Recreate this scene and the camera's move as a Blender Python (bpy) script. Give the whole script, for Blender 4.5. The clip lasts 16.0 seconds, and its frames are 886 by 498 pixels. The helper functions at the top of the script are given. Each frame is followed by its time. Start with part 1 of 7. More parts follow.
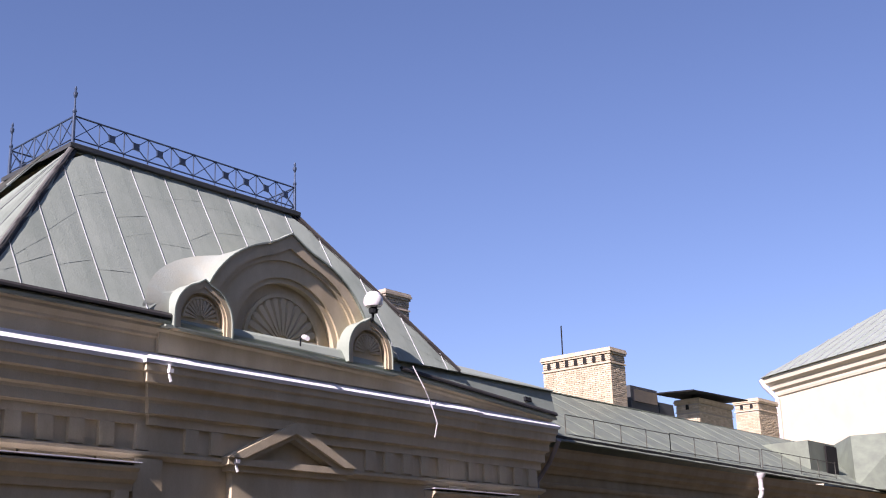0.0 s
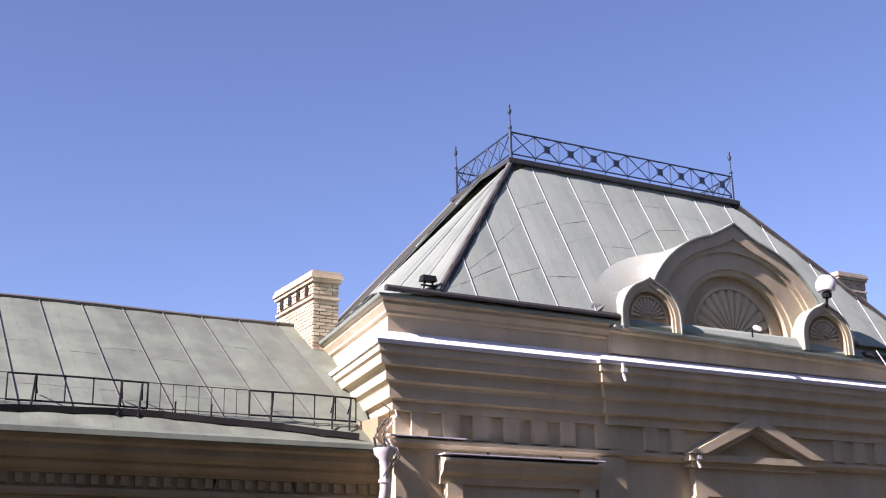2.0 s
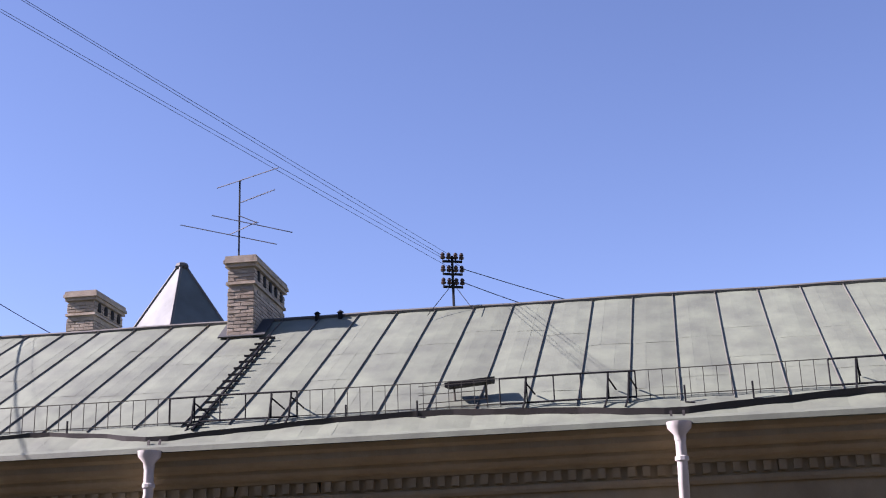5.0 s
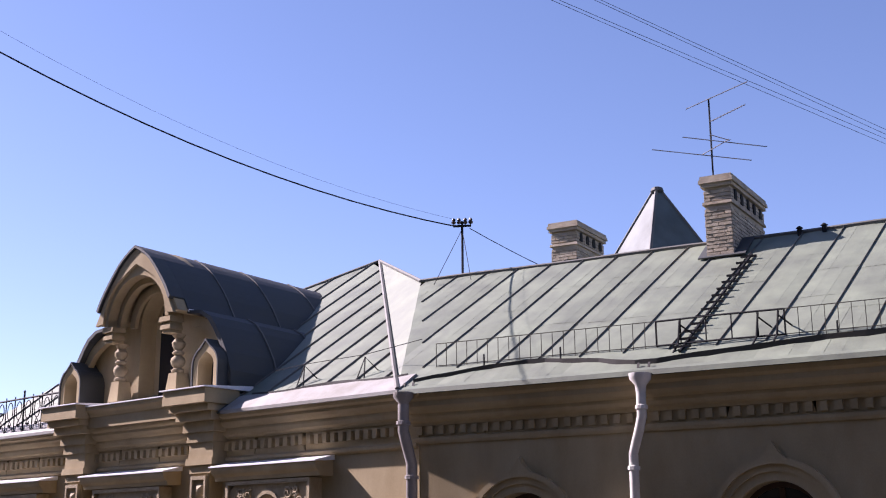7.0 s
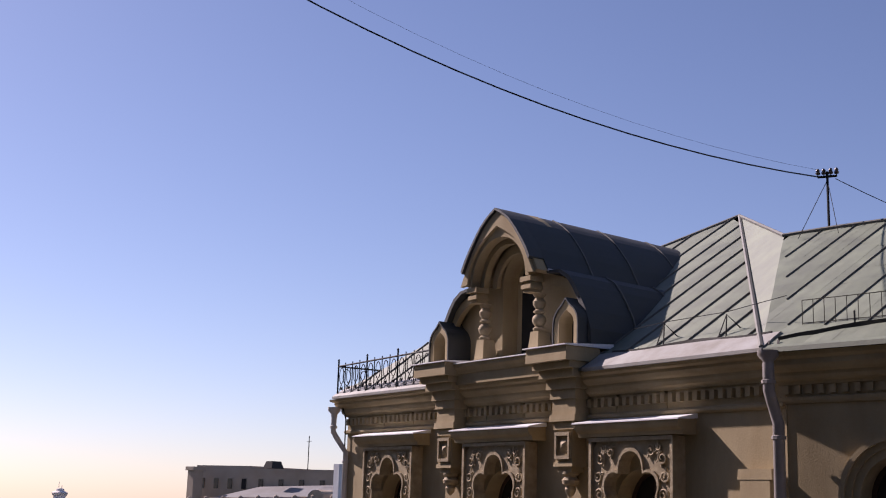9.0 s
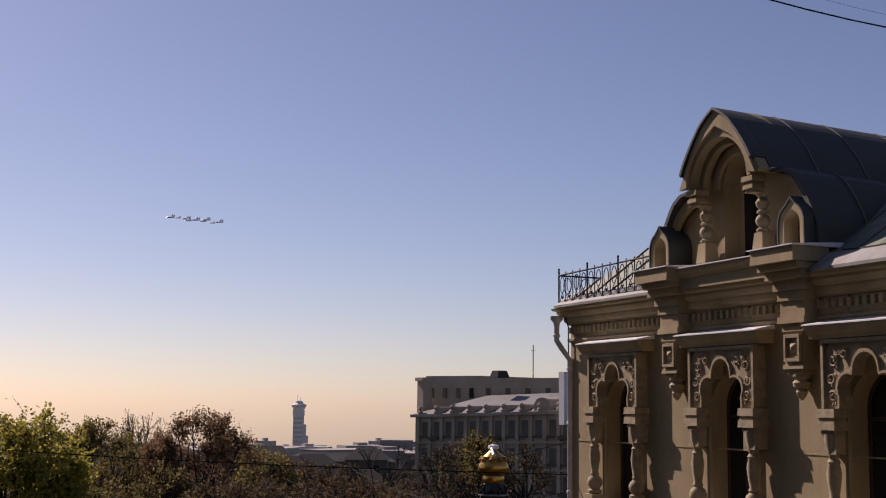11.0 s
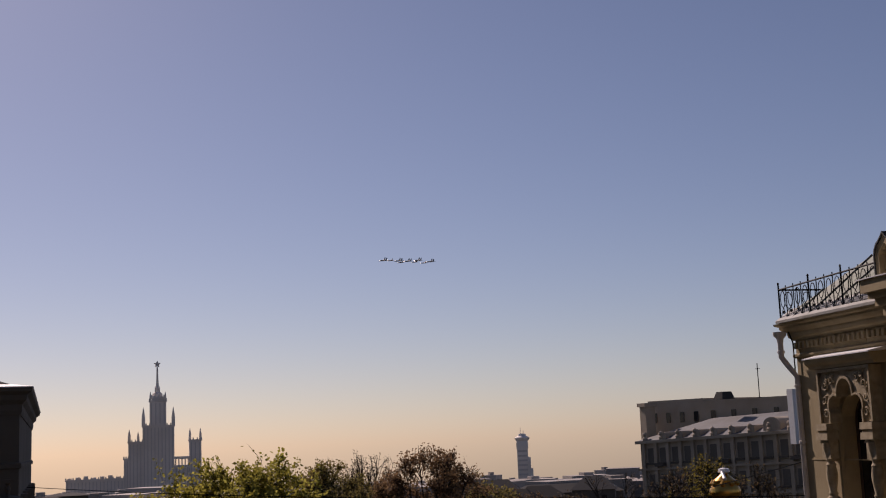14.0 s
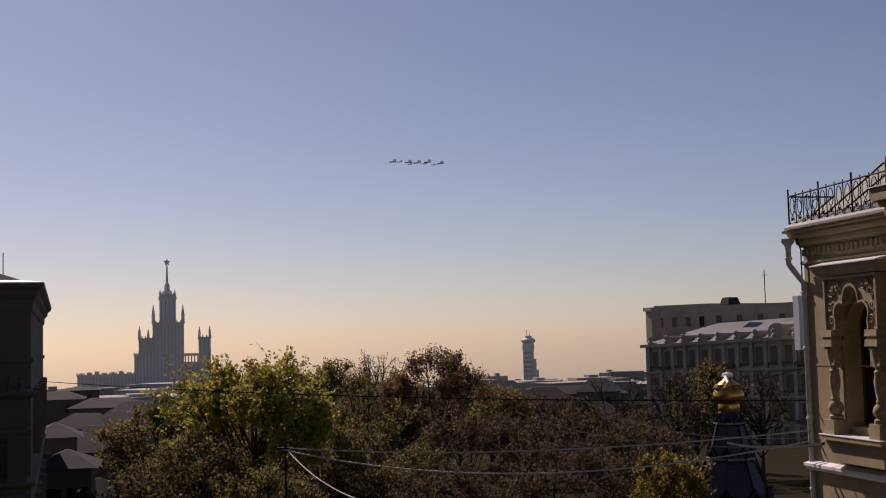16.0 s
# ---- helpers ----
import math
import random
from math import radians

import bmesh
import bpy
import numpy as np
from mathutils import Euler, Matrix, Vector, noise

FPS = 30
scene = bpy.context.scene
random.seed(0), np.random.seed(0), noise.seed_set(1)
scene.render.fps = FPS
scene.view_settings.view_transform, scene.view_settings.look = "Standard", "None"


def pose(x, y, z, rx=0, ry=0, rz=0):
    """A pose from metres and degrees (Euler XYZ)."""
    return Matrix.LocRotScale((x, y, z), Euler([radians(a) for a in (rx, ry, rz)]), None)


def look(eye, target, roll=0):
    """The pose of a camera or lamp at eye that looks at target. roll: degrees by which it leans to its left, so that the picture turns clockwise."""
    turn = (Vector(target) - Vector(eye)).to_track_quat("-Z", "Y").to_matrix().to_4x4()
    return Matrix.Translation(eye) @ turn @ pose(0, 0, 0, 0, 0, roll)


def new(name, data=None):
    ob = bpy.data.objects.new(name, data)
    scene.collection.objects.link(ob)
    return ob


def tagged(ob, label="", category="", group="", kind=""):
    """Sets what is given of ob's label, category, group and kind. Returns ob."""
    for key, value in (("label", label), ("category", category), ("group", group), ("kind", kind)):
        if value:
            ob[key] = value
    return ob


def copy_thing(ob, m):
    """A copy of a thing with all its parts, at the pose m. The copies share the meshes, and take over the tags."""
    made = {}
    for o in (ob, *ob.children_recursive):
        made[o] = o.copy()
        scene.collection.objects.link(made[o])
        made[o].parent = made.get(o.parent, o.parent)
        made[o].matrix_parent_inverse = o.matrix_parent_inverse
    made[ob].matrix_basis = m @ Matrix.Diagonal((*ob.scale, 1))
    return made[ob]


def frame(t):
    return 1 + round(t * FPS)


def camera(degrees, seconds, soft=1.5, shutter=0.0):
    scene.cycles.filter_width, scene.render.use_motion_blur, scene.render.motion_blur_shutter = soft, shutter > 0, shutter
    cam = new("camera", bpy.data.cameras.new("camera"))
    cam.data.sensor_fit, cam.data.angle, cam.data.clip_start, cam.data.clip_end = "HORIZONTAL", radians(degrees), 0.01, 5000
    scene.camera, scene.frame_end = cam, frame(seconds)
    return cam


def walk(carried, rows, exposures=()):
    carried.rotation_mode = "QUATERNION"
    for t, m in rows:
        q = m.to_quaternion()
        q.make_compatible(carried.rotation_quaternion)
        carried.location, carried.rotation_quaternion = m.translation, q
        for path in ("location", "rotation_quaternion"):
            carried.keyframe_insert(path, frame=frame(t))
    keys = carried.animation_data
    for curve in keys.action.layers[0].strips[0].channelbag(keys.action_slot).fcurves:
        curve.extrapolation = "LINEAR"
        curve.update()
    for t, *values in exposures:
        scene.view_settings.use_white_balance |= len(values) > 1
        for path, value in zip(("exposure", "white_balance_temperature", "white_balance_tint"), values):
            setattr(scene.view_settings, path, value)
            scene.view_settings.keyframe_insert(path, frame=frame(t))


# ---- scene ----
cam = camera(39.53, 16.0, soft=1.1)
PATH = [
    (0.0, pose(0.0, 0.0, 10.0, 106.323, 1.625, -50.540)),
    (0.5, pose(0.0, 0.0, 10.0, 107.630, 1.321, -45.174)),
    (1.0, pose(0.0, 0.0, 10.0, 108.340, 0.632, -40.374)),
    (1.5, pose(0.0, 0.0, 10.0, 106.380, 0.785, -35.783)),
    (2.0, pose(0.0, 0.0, 10.0, 106.674, 1.086, -29.537)),
    (2.5, pose(0.0, 0.0, 10.0, 106.764, 0.950, -21.250)),
    (3.0, pose(0.0, 0.0, 10.0, 107.962, 1.251, -15.878)),
    (3.5, pose(0.0, 0.0, 10.0, 108.523, 1.042, -10.918)),
    (4.0, pose(0.0, 0.0, 10.0, 108.633, 0.709, -5.333)),
    (4.5, pose(0.0, 0.0, 10.0, 108.121, 0.974, 1.914)),
    (5.0, pose(0.0, 0.0, 10.0, 106.948, 1.985, 7.937)),
    (5.2, pose(0.0, 0.0, 10.0, 106.921, 2.094, 10.008)),
    (7.3, pose(0.0, 0.0, 10.0, 103.236, 0.096, 32.841)),
    (7.5, pose(0.0, 0.0, 10.0, 103.142, -0.135, 34.455)),
    (8.0, pose(0.0, 0.0, 10.0, 103.660, -0.905, 38.552)),
    (8.5, pose(0.0, 0.0, 10.0, 102.771, -1.351, 41.108)),
    (9.0, pose(0.0, 0.0, 10.0, 101.687, -1.703, 46.589)),
    (9.5, pose(0.0, 0.0, 10.0, 98.797, -0.649, 52.296)),
    (9.7, pose(0.0, 0.0, 10.0, 98.801, -0.446, 52.682)),
    (11.8, pose(0.0, 0.0, 10.0, 96.727, -0.566, 59.189)),
    (12.0, pose(0.0, 0.0, 10.0, 96.882, -0.196, 59.623)),
    (12.5, pose(0.0, 0.0, 10.0, 97.022, 2.732, 65.436)),
    (13.0, pose(0.0, 0.0, 10.0, 100.678, 3.612, 65.960)),
    (13.5, pose(0.0, 0.0, 10.0, 99.902, 2.846, 66.572)),
    (14.0, pose(0.0, 0.0, 10.0, 98.833, 2.276, 67.175)),
    (14.5, pose(0.0, 0.0, 10.0, 95.158, 0.797, 67.212)),
    (15.0, pose(0.0, 0.0, 10.0, 95.154, 1.431, 67.449)),
    (15.5, pose(0.0, 0.0, 10.0, 94.814, 1.247, 68.138)),
    (16.0, pose(0.0, 0.0, 10.0, 94.300, 1.456, 67.491)),
]
EXPOSURES = [(0.0, 0.98, 6080, 36), (1.0, 1.12, 6080, 37), (3.0, 1.33, 6080, 38), (5.2, 1.40, 6080, 38), (8.0, 1.04, 6180, 37), (9.5, 0.38, 6650, 35), (12.0, 0.01, 6950, 33), (14.5, -0.31, 7030, 32), (16.0, -0.24, 7030, 32)]
walk(cam, PATH, EXPOSURES)

# ---------------------------------------------------------------- light
SUN_YAW, SUN_EL = 97.5, 37.0
world = bpy.data.worlds.new("world")
scene.world = world
world.use_nodes = True
wn = world.node_tree.nodes
sky = wn.new("ShaderNodeTexSky")
sky.sky_type = "NISHITA"
sky.sun_disc = False
sky.sun_elevation = radians(SUN_EL)
sky.sun_rotation = radians(-SUN_YAW)
sky.air_density, sky.dust_density, sky.ozone_density = 0.85, 0.36, 2.5
wn["Background"].inputs["Strength"].default_value = 0.071
world.node_tree.links.new(sky.outputs["Color"], wn["Background"].inputs["Color"])

sun_dir = Vector((-math.sin(radians(SUN_YAW)) * math.cos(radians(SUN_EL)), math.cos(radians(SUN_YAW)) * math.cos(radians(SUN_EL)), math.sin(radians(SUN_EL))))
sun = new("sun", bpy.data.lights.new("sun", "SUN"))
sun.data.energy, sun.data.angle, sun.data.color = 5.0, radians(0.53), (1.0, 0.94, 0.84)
sun.matrix_world = look(sun_dir * 60 + Vector((0, 0, 10)), (0, 0, 10))


# ---------------------------------------------------------------- materials
def material(name, base, rough=0.7, metal=0.0, grain=0.12, stain=0.18, scale=3.0, stain_tint=(0.55, 0.5, 0.42), bump=0.15, fine=40.0, stretch=(1, 1, 1), island=0.0, obj=0.0, spec=0.4, through_light=0.0):
    """A painted, plastered or metal surface: base colour, fine grain, larger stains, relief."""
    m = bpy.data.materials.new(name)
    m.use_nodes = True
    nt = m.node_tree
    n, link = nt.nodes, nt.links.new
    bsdf = n["Principled BSDF"]
    tc = n.new("ShaderNodeTexCoord")
    mp = n.new("ShaderNodeMapping")
    mp.inputs["Scale"].default_value = stretch
    geo = n.new("ShaderNodeNewGeometry")
    link(geo.outputs["Position"], mp.inputs["Vector"])
    big = n.new("ShaderNodeTexNoise")
    big.inputs["Scale"].default_value, big.inputs["Detail"].default_value, big.inputs["Roughness"].default_value = scale * 0.35, 6, 0.62
    small = n.new("ShaderNodeTexNoise")
    small.inputs["Scale"].default_value, small.inputs["Detail"].default_value = fine, 4
    link(mp.outputs["Vector"], big.inputs["Vector"])
    link(mp.outputs["Vector"], small.inputs["Vector"])
    ramp = n.new("ShaderNodeValToRGB")
    ramp.color_ramp.elements[0].position, ramp.color_ramp.elements[1].position = 0.35, 0.68
    link(big.outputs["Fac"], ramp.inputs["Fac"])
    mix = n.new("ShaderNodeMix")
    mix.data_type = "RGBA"
    mix.inputs["A"].default_value = (*base, 1)
    mix.inputs["B"].default_value = (*[c * s for c, s in zip(base, stain_tint)], 1)
    amount = n.new("ShaderNodeMath")
    amount.operation = "MULTIPLY"
    amount.inputs[1].default_value = stain * 2
    link(ramp.outputs["Color"], amount.inputs[0])
    link(amount.outputs[0], mix.inputs["Factor"])
    hsv = n.new("ShaderNodeHueSaturation")
    link(mix.outputs["Result"], hsv.inputs["Color"])
    val = n.new("ShaderNodeMath")
    val.operation = "MULTIPLY_ADD"
    val.inputs[1].default_value, val.inputs[2].default_value = grain * 2, 1.0 - grain
    link(small.outputs["Fac"], val.inputs[0])
    last = val.outputs[0]
    if island or obj:
        info = n.new("ShaderNodeObjectInfo")
        pick = info.outputs["Random"] if obj else geo.outputs["Random Per Island"]
        more = n.new("ShaderNodeMath")
        more.operation = "MULTIPLY_ADD"
        amt = island or obj
        more.inputs[1].default_value, more.inputs[2].default_value = amt, 1 - amt / 2
        link(pick, more.inputs[0])
        prod = n.new("ShaderNodeMath")
        prod.operation = "MULTIPLY"
        link(last, prod.inputs[0])
        link(more.outputs[0], prod.inputs[1])
        last = prod.outputs[0]
    link(last, hsv.inputs["Value"])
    link(hsv.outputs["Color"], bsdf.inputs["Base Color"])
    rr = n.new("ShaderNodeMath")
    rr.operation = "MULTIPLY_ADD"
    rr.inputs[1].default_value, rr.inputs[2].default_value = 0.25, rough - 0.12
    link(big.outputs["Fac"], rr.inputs[0])
    link(rr.outputs[0], bsdf.inputs["Roughness"])
    bsdf.inputs["Metallic"].default_value = metal
    bsdf.inputs["Specular IOR Level"].default_value = spec
    if bump:
        bp = n.new("ShaderNodeBump")
        bp.inputs["Strength"].default_value, bp.inputs["Distance"].default_value = bump, 0.02
        add = n.new("ShaderNodeMath")
        add.operation = "MULTIPLY_ADD"
        add.inputs[1].default_value = 2.0
        link(big.outputs["Fac"], add.inputs[0])
        link(small.outputs["Fac"], add.inputs[2])
        link(add.outputs[0], bp.inputs["Height"])
        link(bp.outputs["Normal"], bsdf.inputs["Normal"])
    if through_light:
        tr = n.new("ShaderNodeBsdfTranslucent")
        link(hsv.outputs["Color"], tr.inputs["Color"])
        ms = n.new("ShaderNodeMixShader")
        ms.inputs[0].default_value = through_light
        link(bsdf.outputs[0], ms.inputs[1])
        link(tr.outputs[0], ms.inputs[2])
        link(ms.outputs[0], n["Material Output"].inputs["Surface"])
    return m


STUCCO = material("ochre_stucco", (0.37, 0.295, 0.17), 0.88, stain=0.36, scale=3.2, stain_tint=(0.66, 0.62, 0.56), fine=60, stretch=(1, 1, 0.4), bump=0.25)
STUCCO_PALE = material("pale_ochre_stucco", (0.63, 0.54, 0.36), 0.88, stain=0.36, scale=3.2, stain_tint=(0.68, 0.64, 0.58), fine=60, stretch=(1, 1, 0.4), bump=0.25)
CREAM = material("cream_plaster", (0.64, 0.57, 0.41), 0.85, stain=0.1)
CARVED = material("carved_limestone", (0.38, 0.31, 0.195), 0.8, stain=0.3, scale=14, stain_tint=(0.5, 0.46, 0.4), bump=0.4, fine=45)
ROOF = material("painted_roof_sheet", (0.137, 0.156, 0.118), 0.6, 0.0, stain=0.46, scale=4.5, stain_tint=(1.43, 1.47, 1.39), grain=0.03, bump=0.15, obj=0.16, fine=25)
ROOF_GREY = material("grey_roof_sheet", (0.283, 0.322, 0.262), 0.62, 0.0, stain=0.34, scale=2.6, stain_tint=(0.72, 0.76, 0.74), grain=0.06, bump=0.3, obj=0.14, fine=25)
ROOF_DARK = material("slate_grey_roof_sheet", (0.045, 0.05, 0.05), 0.65, 0.0, stain=0.3, scale=2.5, stain_tint=(1.35, 1.3, 1.2), grain=0.06, bump=0.3, obj=0.2)
LEDGE = material("galvanised_ledge", (0.82, 0.82, 0.83), 0.45, 0.0, stain=0.2, scale=5, stain_tint=(0.7, 0.7, 0.7), bump=0.2)
SEAM = material("seam_metal", (0.13, 0.13, 0.115), 0.6, 0.0, stain=0.25)
IRON = material("dark_wrought_iron", (0.018, 0.02, 0.022), 0.7, 0.0, stain=0.2, bump=0.1, spec=0.12)
IRON_BLUE = material("blue_grey_wrought_iron", (0.05, 0.075, 0.12), 0.5, 0.4, stain=0.2, bump=0.1)
RAIL = material("weathered_rail_iron", (0.11, 0.11, 0.09), 0.7, 0.4, stain=0.3, bump=0.1)
PIPE = material("pale_painted_pipe", (0.62, 0.60, 0.57), 0.5, 0.0, stain=0.2, scale=6, stain_tint=(0.6, 0.58, 0.55))
PIPE_DARK = material("grey_painted_pipe", (0.30, 0.28, 0.27), 0.5, 0.2, stain=0.2, scale=6)
GUTTER = material("dark_gutter_sheet", (0.045, 0.042, 0.038), 0.65, 0.0, stain=0.3)
BRICK = material("yellow_brick", (0.56, 0.47, 0.32), 0.9, stain=0.3, scale=9, stain_tint=(0.62, 0.56, 0.5), obj=0.34, bump=0.4)
BRICK_GREY = material("sooty_brick", (0.42, 0.365, 0.275), 0.9, stain=0.3, scale=9, stain_tint=(0.55, 0.5, 0.46), obj=0.34, bump=0.4)
MORTAR = material("lime_mortar", (0.42, 0.37, 0.29), 0.95, stain=0.2)
SOOT = material("soot_black", (0.012, 0.011, 0.010), 0.9, stain=0.1)
GLASS = material("dark_window_glass", (0.015, 0.015, 0.018), 0.16, 0.0, grain=0.02, stain=0.02, bump=0.0)
WOOD = material("dark_brown_window_wood", (0.07, 0.04, 0.025), 0.6, stain=0.2)
PORCELAIN = material("brown_porcelain", (0.05, 0.035, 0.03), 0.25, stain=0.1, bump=0)
LAMP_WHITE = material("white_lamp_housing", (0.75, 0.74, 0.72), 0.35, stain=0.1)
ALU = material("aluminium_tube", (0.16, 0.16, 0.17), 0.5, 0.3, stain=0.1)
ASPHALT = material("asphalt", (0.05, 0.05, 0.05), 0.95, stain=0.2, scale=1.0, spec=0.05)
EARTH = material("city_ground", (0.035, 0.034, 0.022), 0.97, stain=0.25, scale=0.05, spec=0.0)
# Distance haze is painted in: this stone is far paler than real masonry.
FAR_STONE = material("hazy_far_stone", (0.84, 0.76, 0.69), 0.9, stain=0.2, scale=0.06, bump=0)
# Lighter than FAR_WALL because the haze over the town is put into the colour.
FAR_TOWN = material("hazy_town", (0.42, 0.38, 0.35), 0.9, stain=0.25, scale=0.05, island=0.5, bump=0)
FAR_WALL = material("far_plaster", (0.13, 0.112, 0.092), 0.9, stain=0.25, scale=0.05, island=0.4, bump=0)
FAR_ROOF = material("far_roof_sheet", (0.04, 0.04, 0.04), 0.85, 0.0, stain=0.25, scale=0.1, obj=1.2, bump=0, spec=0.08)
GREY_STONE = material("grey_brown_facade", (0.42, 0.35, 0.27), 0.9, stain=0.3, scale=0.5)
DARK_FACADE = material("dark_brown_facade", (0.15, 0.13, 0.108), 0.9, stain=0.3, scale=0.6)
# Windows lightened close to the stone, imitating haze in their colour.
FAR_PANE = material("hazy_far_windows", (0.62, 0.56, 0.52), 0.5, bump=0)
BLOCK_ROOF = material("silver_roof_sheet", (0.15, 0.15, 0.15), 0.6, stain=0.35, scale=0.8)
RUSTY = material("rust_stained_sheet", (0.30, 0.335, 0.285), 0.6, 0.0, stain=0.2, scale=4, stain_tint=(1.0, 0.8, 0.6), bump=0.35, obj=0.1)
GOLD = material("gilded_metal", (0.6, 0.33, 0.08), 0.28, 1.0, stain=0.15, bump=0.1)
CHAPEL_IRON = material("black_cast_iron", (0.045, 0.043, 0.045), 0.36, 0.6, stain=0.3)
LEAF_GREEN = material("young_green_leaves", (0.31, 0.285, 0.06), 0.6, grain=0.2, stain=0.3, scale=1.2, stain_tint=(1.3, 1.15, 0.8), bump=0, island=0.8, spec=0.15, through_light=0.5)
LEAF_OLIVE = material("olive_budding_leaves", (0.18, 0.158, 0.055), 0.65, grain=0.2, stain=0.3, scale=1.2, stain_tint=(1.2, 0.9, 0.7), bump=0, island=0.8, spec=0.15, through_light=0.5)
LEAF_YELLOW = material("yellowish_young_leaves", (0.22, 0.17, 0.035), 0.6, grain=0.2, stain=0.3, scale=1.2, stain_tint=(0.8, 0.9, 0.8), bump=0, island=0.8, spec=0.15, through_light=0.5)
# Brighter bud colour for a single tree, with the sunlight painted into it.
LEAF_RED_LIT = material("sunlit_reddish_buds", (0.22, 0.135, 0.075), 0.65, grain=0.2, stain=0.3, scale=1.2, stain_tint=(0.9, 1.0, 0.8), bump=0, island=0.6, spec=0.1, through_light=0.5)
LEAF_BROWN = material("reddish_brown_buds", (0.108, 0.07, 0.04), 0.65, grain=0.2, stain=0.3, scale=1.2, stain_tint=(0.8, 1.1, 0.8), bump=0, island=0.8, spec=0.15, through_light=0.5)
BARK = material("dark_bark", (0.045, 0.036, 0.028), 0.9, stain=0.3, scale=8)
JET_BLUE = material("blue_jet_paint", (0.015, 0.025, 0.06), 0.4, stain=0.1, bump=0)
JET_RED = material("red_jet_paint", (0.10, 0.02, 0.02), 0.4, stain=0.1, bump=0)
JET_WHITE = material("white_jet_paint", (0.45, 0.45, 0.45), 0.4, stain=0.1, bump=0)


# ---------------------------------------------------------------- helpers for shapes
def thing(name, at, label, category, group="", kind=""):
    ob = new(name)
    ob.location = at
    ob.empty_display_size = 0.3
    return tagged(ob, label, category, group, kind)


def origin_of(ob):
    p = Vector((0, 0, 0))
    while ob:
        p = p + ob.location
        ob = ob.parent
    return p


def mesh_of(name, bm, mat, smooth=False):
    bmesh.ops.recalc_face_normals(bm, faces=bm.faces)
    me = bpy.data.meshes.new(name)
    bm.to_mesh(me)
    bm.free()
    for m in mat if isinstance(mat, (list, tuple)) else [mat]:
        me.materials.append(m)
    if smooth:
        me.polygons.foreach_set("use_smooth", [True] * len(me.polygons))
        me.set_sharp_from_angle(angle=radians(38))
    return me


def part(name, bm, mat, parent, label="", m=None, smooth=False, kind=""):
    """One mesh object under a thing or part; the bmesh is in world metres (or in the frame m)."""
    if m is not None:
        bm.transform(m)
    bm.transform(Matrix.Translation(-origin_of(parent)))
    ob = new(name, mesh_of(name, bm, mat, smooth))
    ob.parent = parent
    return tagged(ob, label, "", "", kind)


def lone(name, bm, mat, at, label, category, group="", kind="", m=None, smooth=False):
    """A thing of one mesh."""
    if m is not None:
        bm.transform(m)
    bm.transform(Matrix.Translation(-Vector(at)))
    ob = new(name, mesh_of(name, bm, mat, smooth))
    ob.location = at
    return tagged(ob, label, category, group, kind)


def B():
    return bmesh.new()


def poly(bm, pts):
    return bm.faces.new([bm.verts.new(p) for p in pts])


def hexa(bm, c):
    """A block from eight corners: four below, four above, in the same order."""
    v = [bm.verts.new(p) for p in c]
    for f in ((3, 2, 1, 0), (4, 5, 6, 7), (0, 1, 5, 4), (1, 2, 6, 5), (2, 3, 7, 6), (3, 0, 4, 7)):
        bm.faces.new([v[i] for i in f])


def box(bm, x0, x1, y0, y1, z0, z1, top=0.0):
    """A block; top: how far its upper edges draw in."""
    t = top
    hexa(bm, [(x0, y0, z0), (x1, y0, z0), (x1, y1, z0), (x0, y1, z0), (x0 + t, y0 + t, z1), (x1 - t, y0 + t, z1), (x1 - t, y1 - t, z1), (x0 + t, y1 - t, z1)])


def prism(bm, pts, y0, y1):
    """A polygon in x, z drawn out from y0 to y1."""
    a = [bm.verts.new((x, y0, z)) for x, z in pts]
    b = [bm.verts.new((x, y1, z)) for x, z in pts]
    n = len(pts)
    bm.faces.new(a)
    bm.faces.new(b[::-1])
    for i in range(n):
        bm.faces.new((a[i], b[i], b[(i + 1) % n], a[(i + 1) % n]))


def run_x(bm, prof, x0, x1, m0=0.0, m1=0.0, yref=0.0):
    """A profile in y, z drawn along x; m0, m1: mitre of the ends, in x per metre of y forward of yref."""
    a = [bm.verts.new((x0 - m0 * (yref - y), y, z)) for y, z in prof]
    b = [bm.verts.new((x1 + m1 * (yref - y), y, z)) for y, z in prof]
    n = len(prof)
    bm.faces.new(a)
    bm.faces.new(b[::-1])
    for i in range(n):
        bm.faces.new((a[i], b[i], b[(i + 1) % n], a[(i + 1) % n]))


def ring(bm, outer, inner, y0, y1):
    """A band between two open outlines in x, z with equal counts, from y0 to y1."""
    n = len(outer)
    rows = [[bm.verts.new((x, y, z)) for x, z in o] for o in (outer, inner) for y in (y0, y1)]
    of, ob, nf, nb = rows
    for i in range(n - 1):
        bm.faces.new((of[i], of[i + 1], nf[i + 1], nf[i]))
        bm.faces.new((ob[i], nb[i], nb[i + 1], ob[i + 1]))
        bm.faces.new((of[i], ob[i], ob[i + 1], of[i + 1]))
        bm.faces.new((nf[i], nf[i + 1], nb[i + 1], nb[i]))
    for i in (0, n - 1):
        bm.faces.new((of[i], nf[i], nb[i], ob[i]))


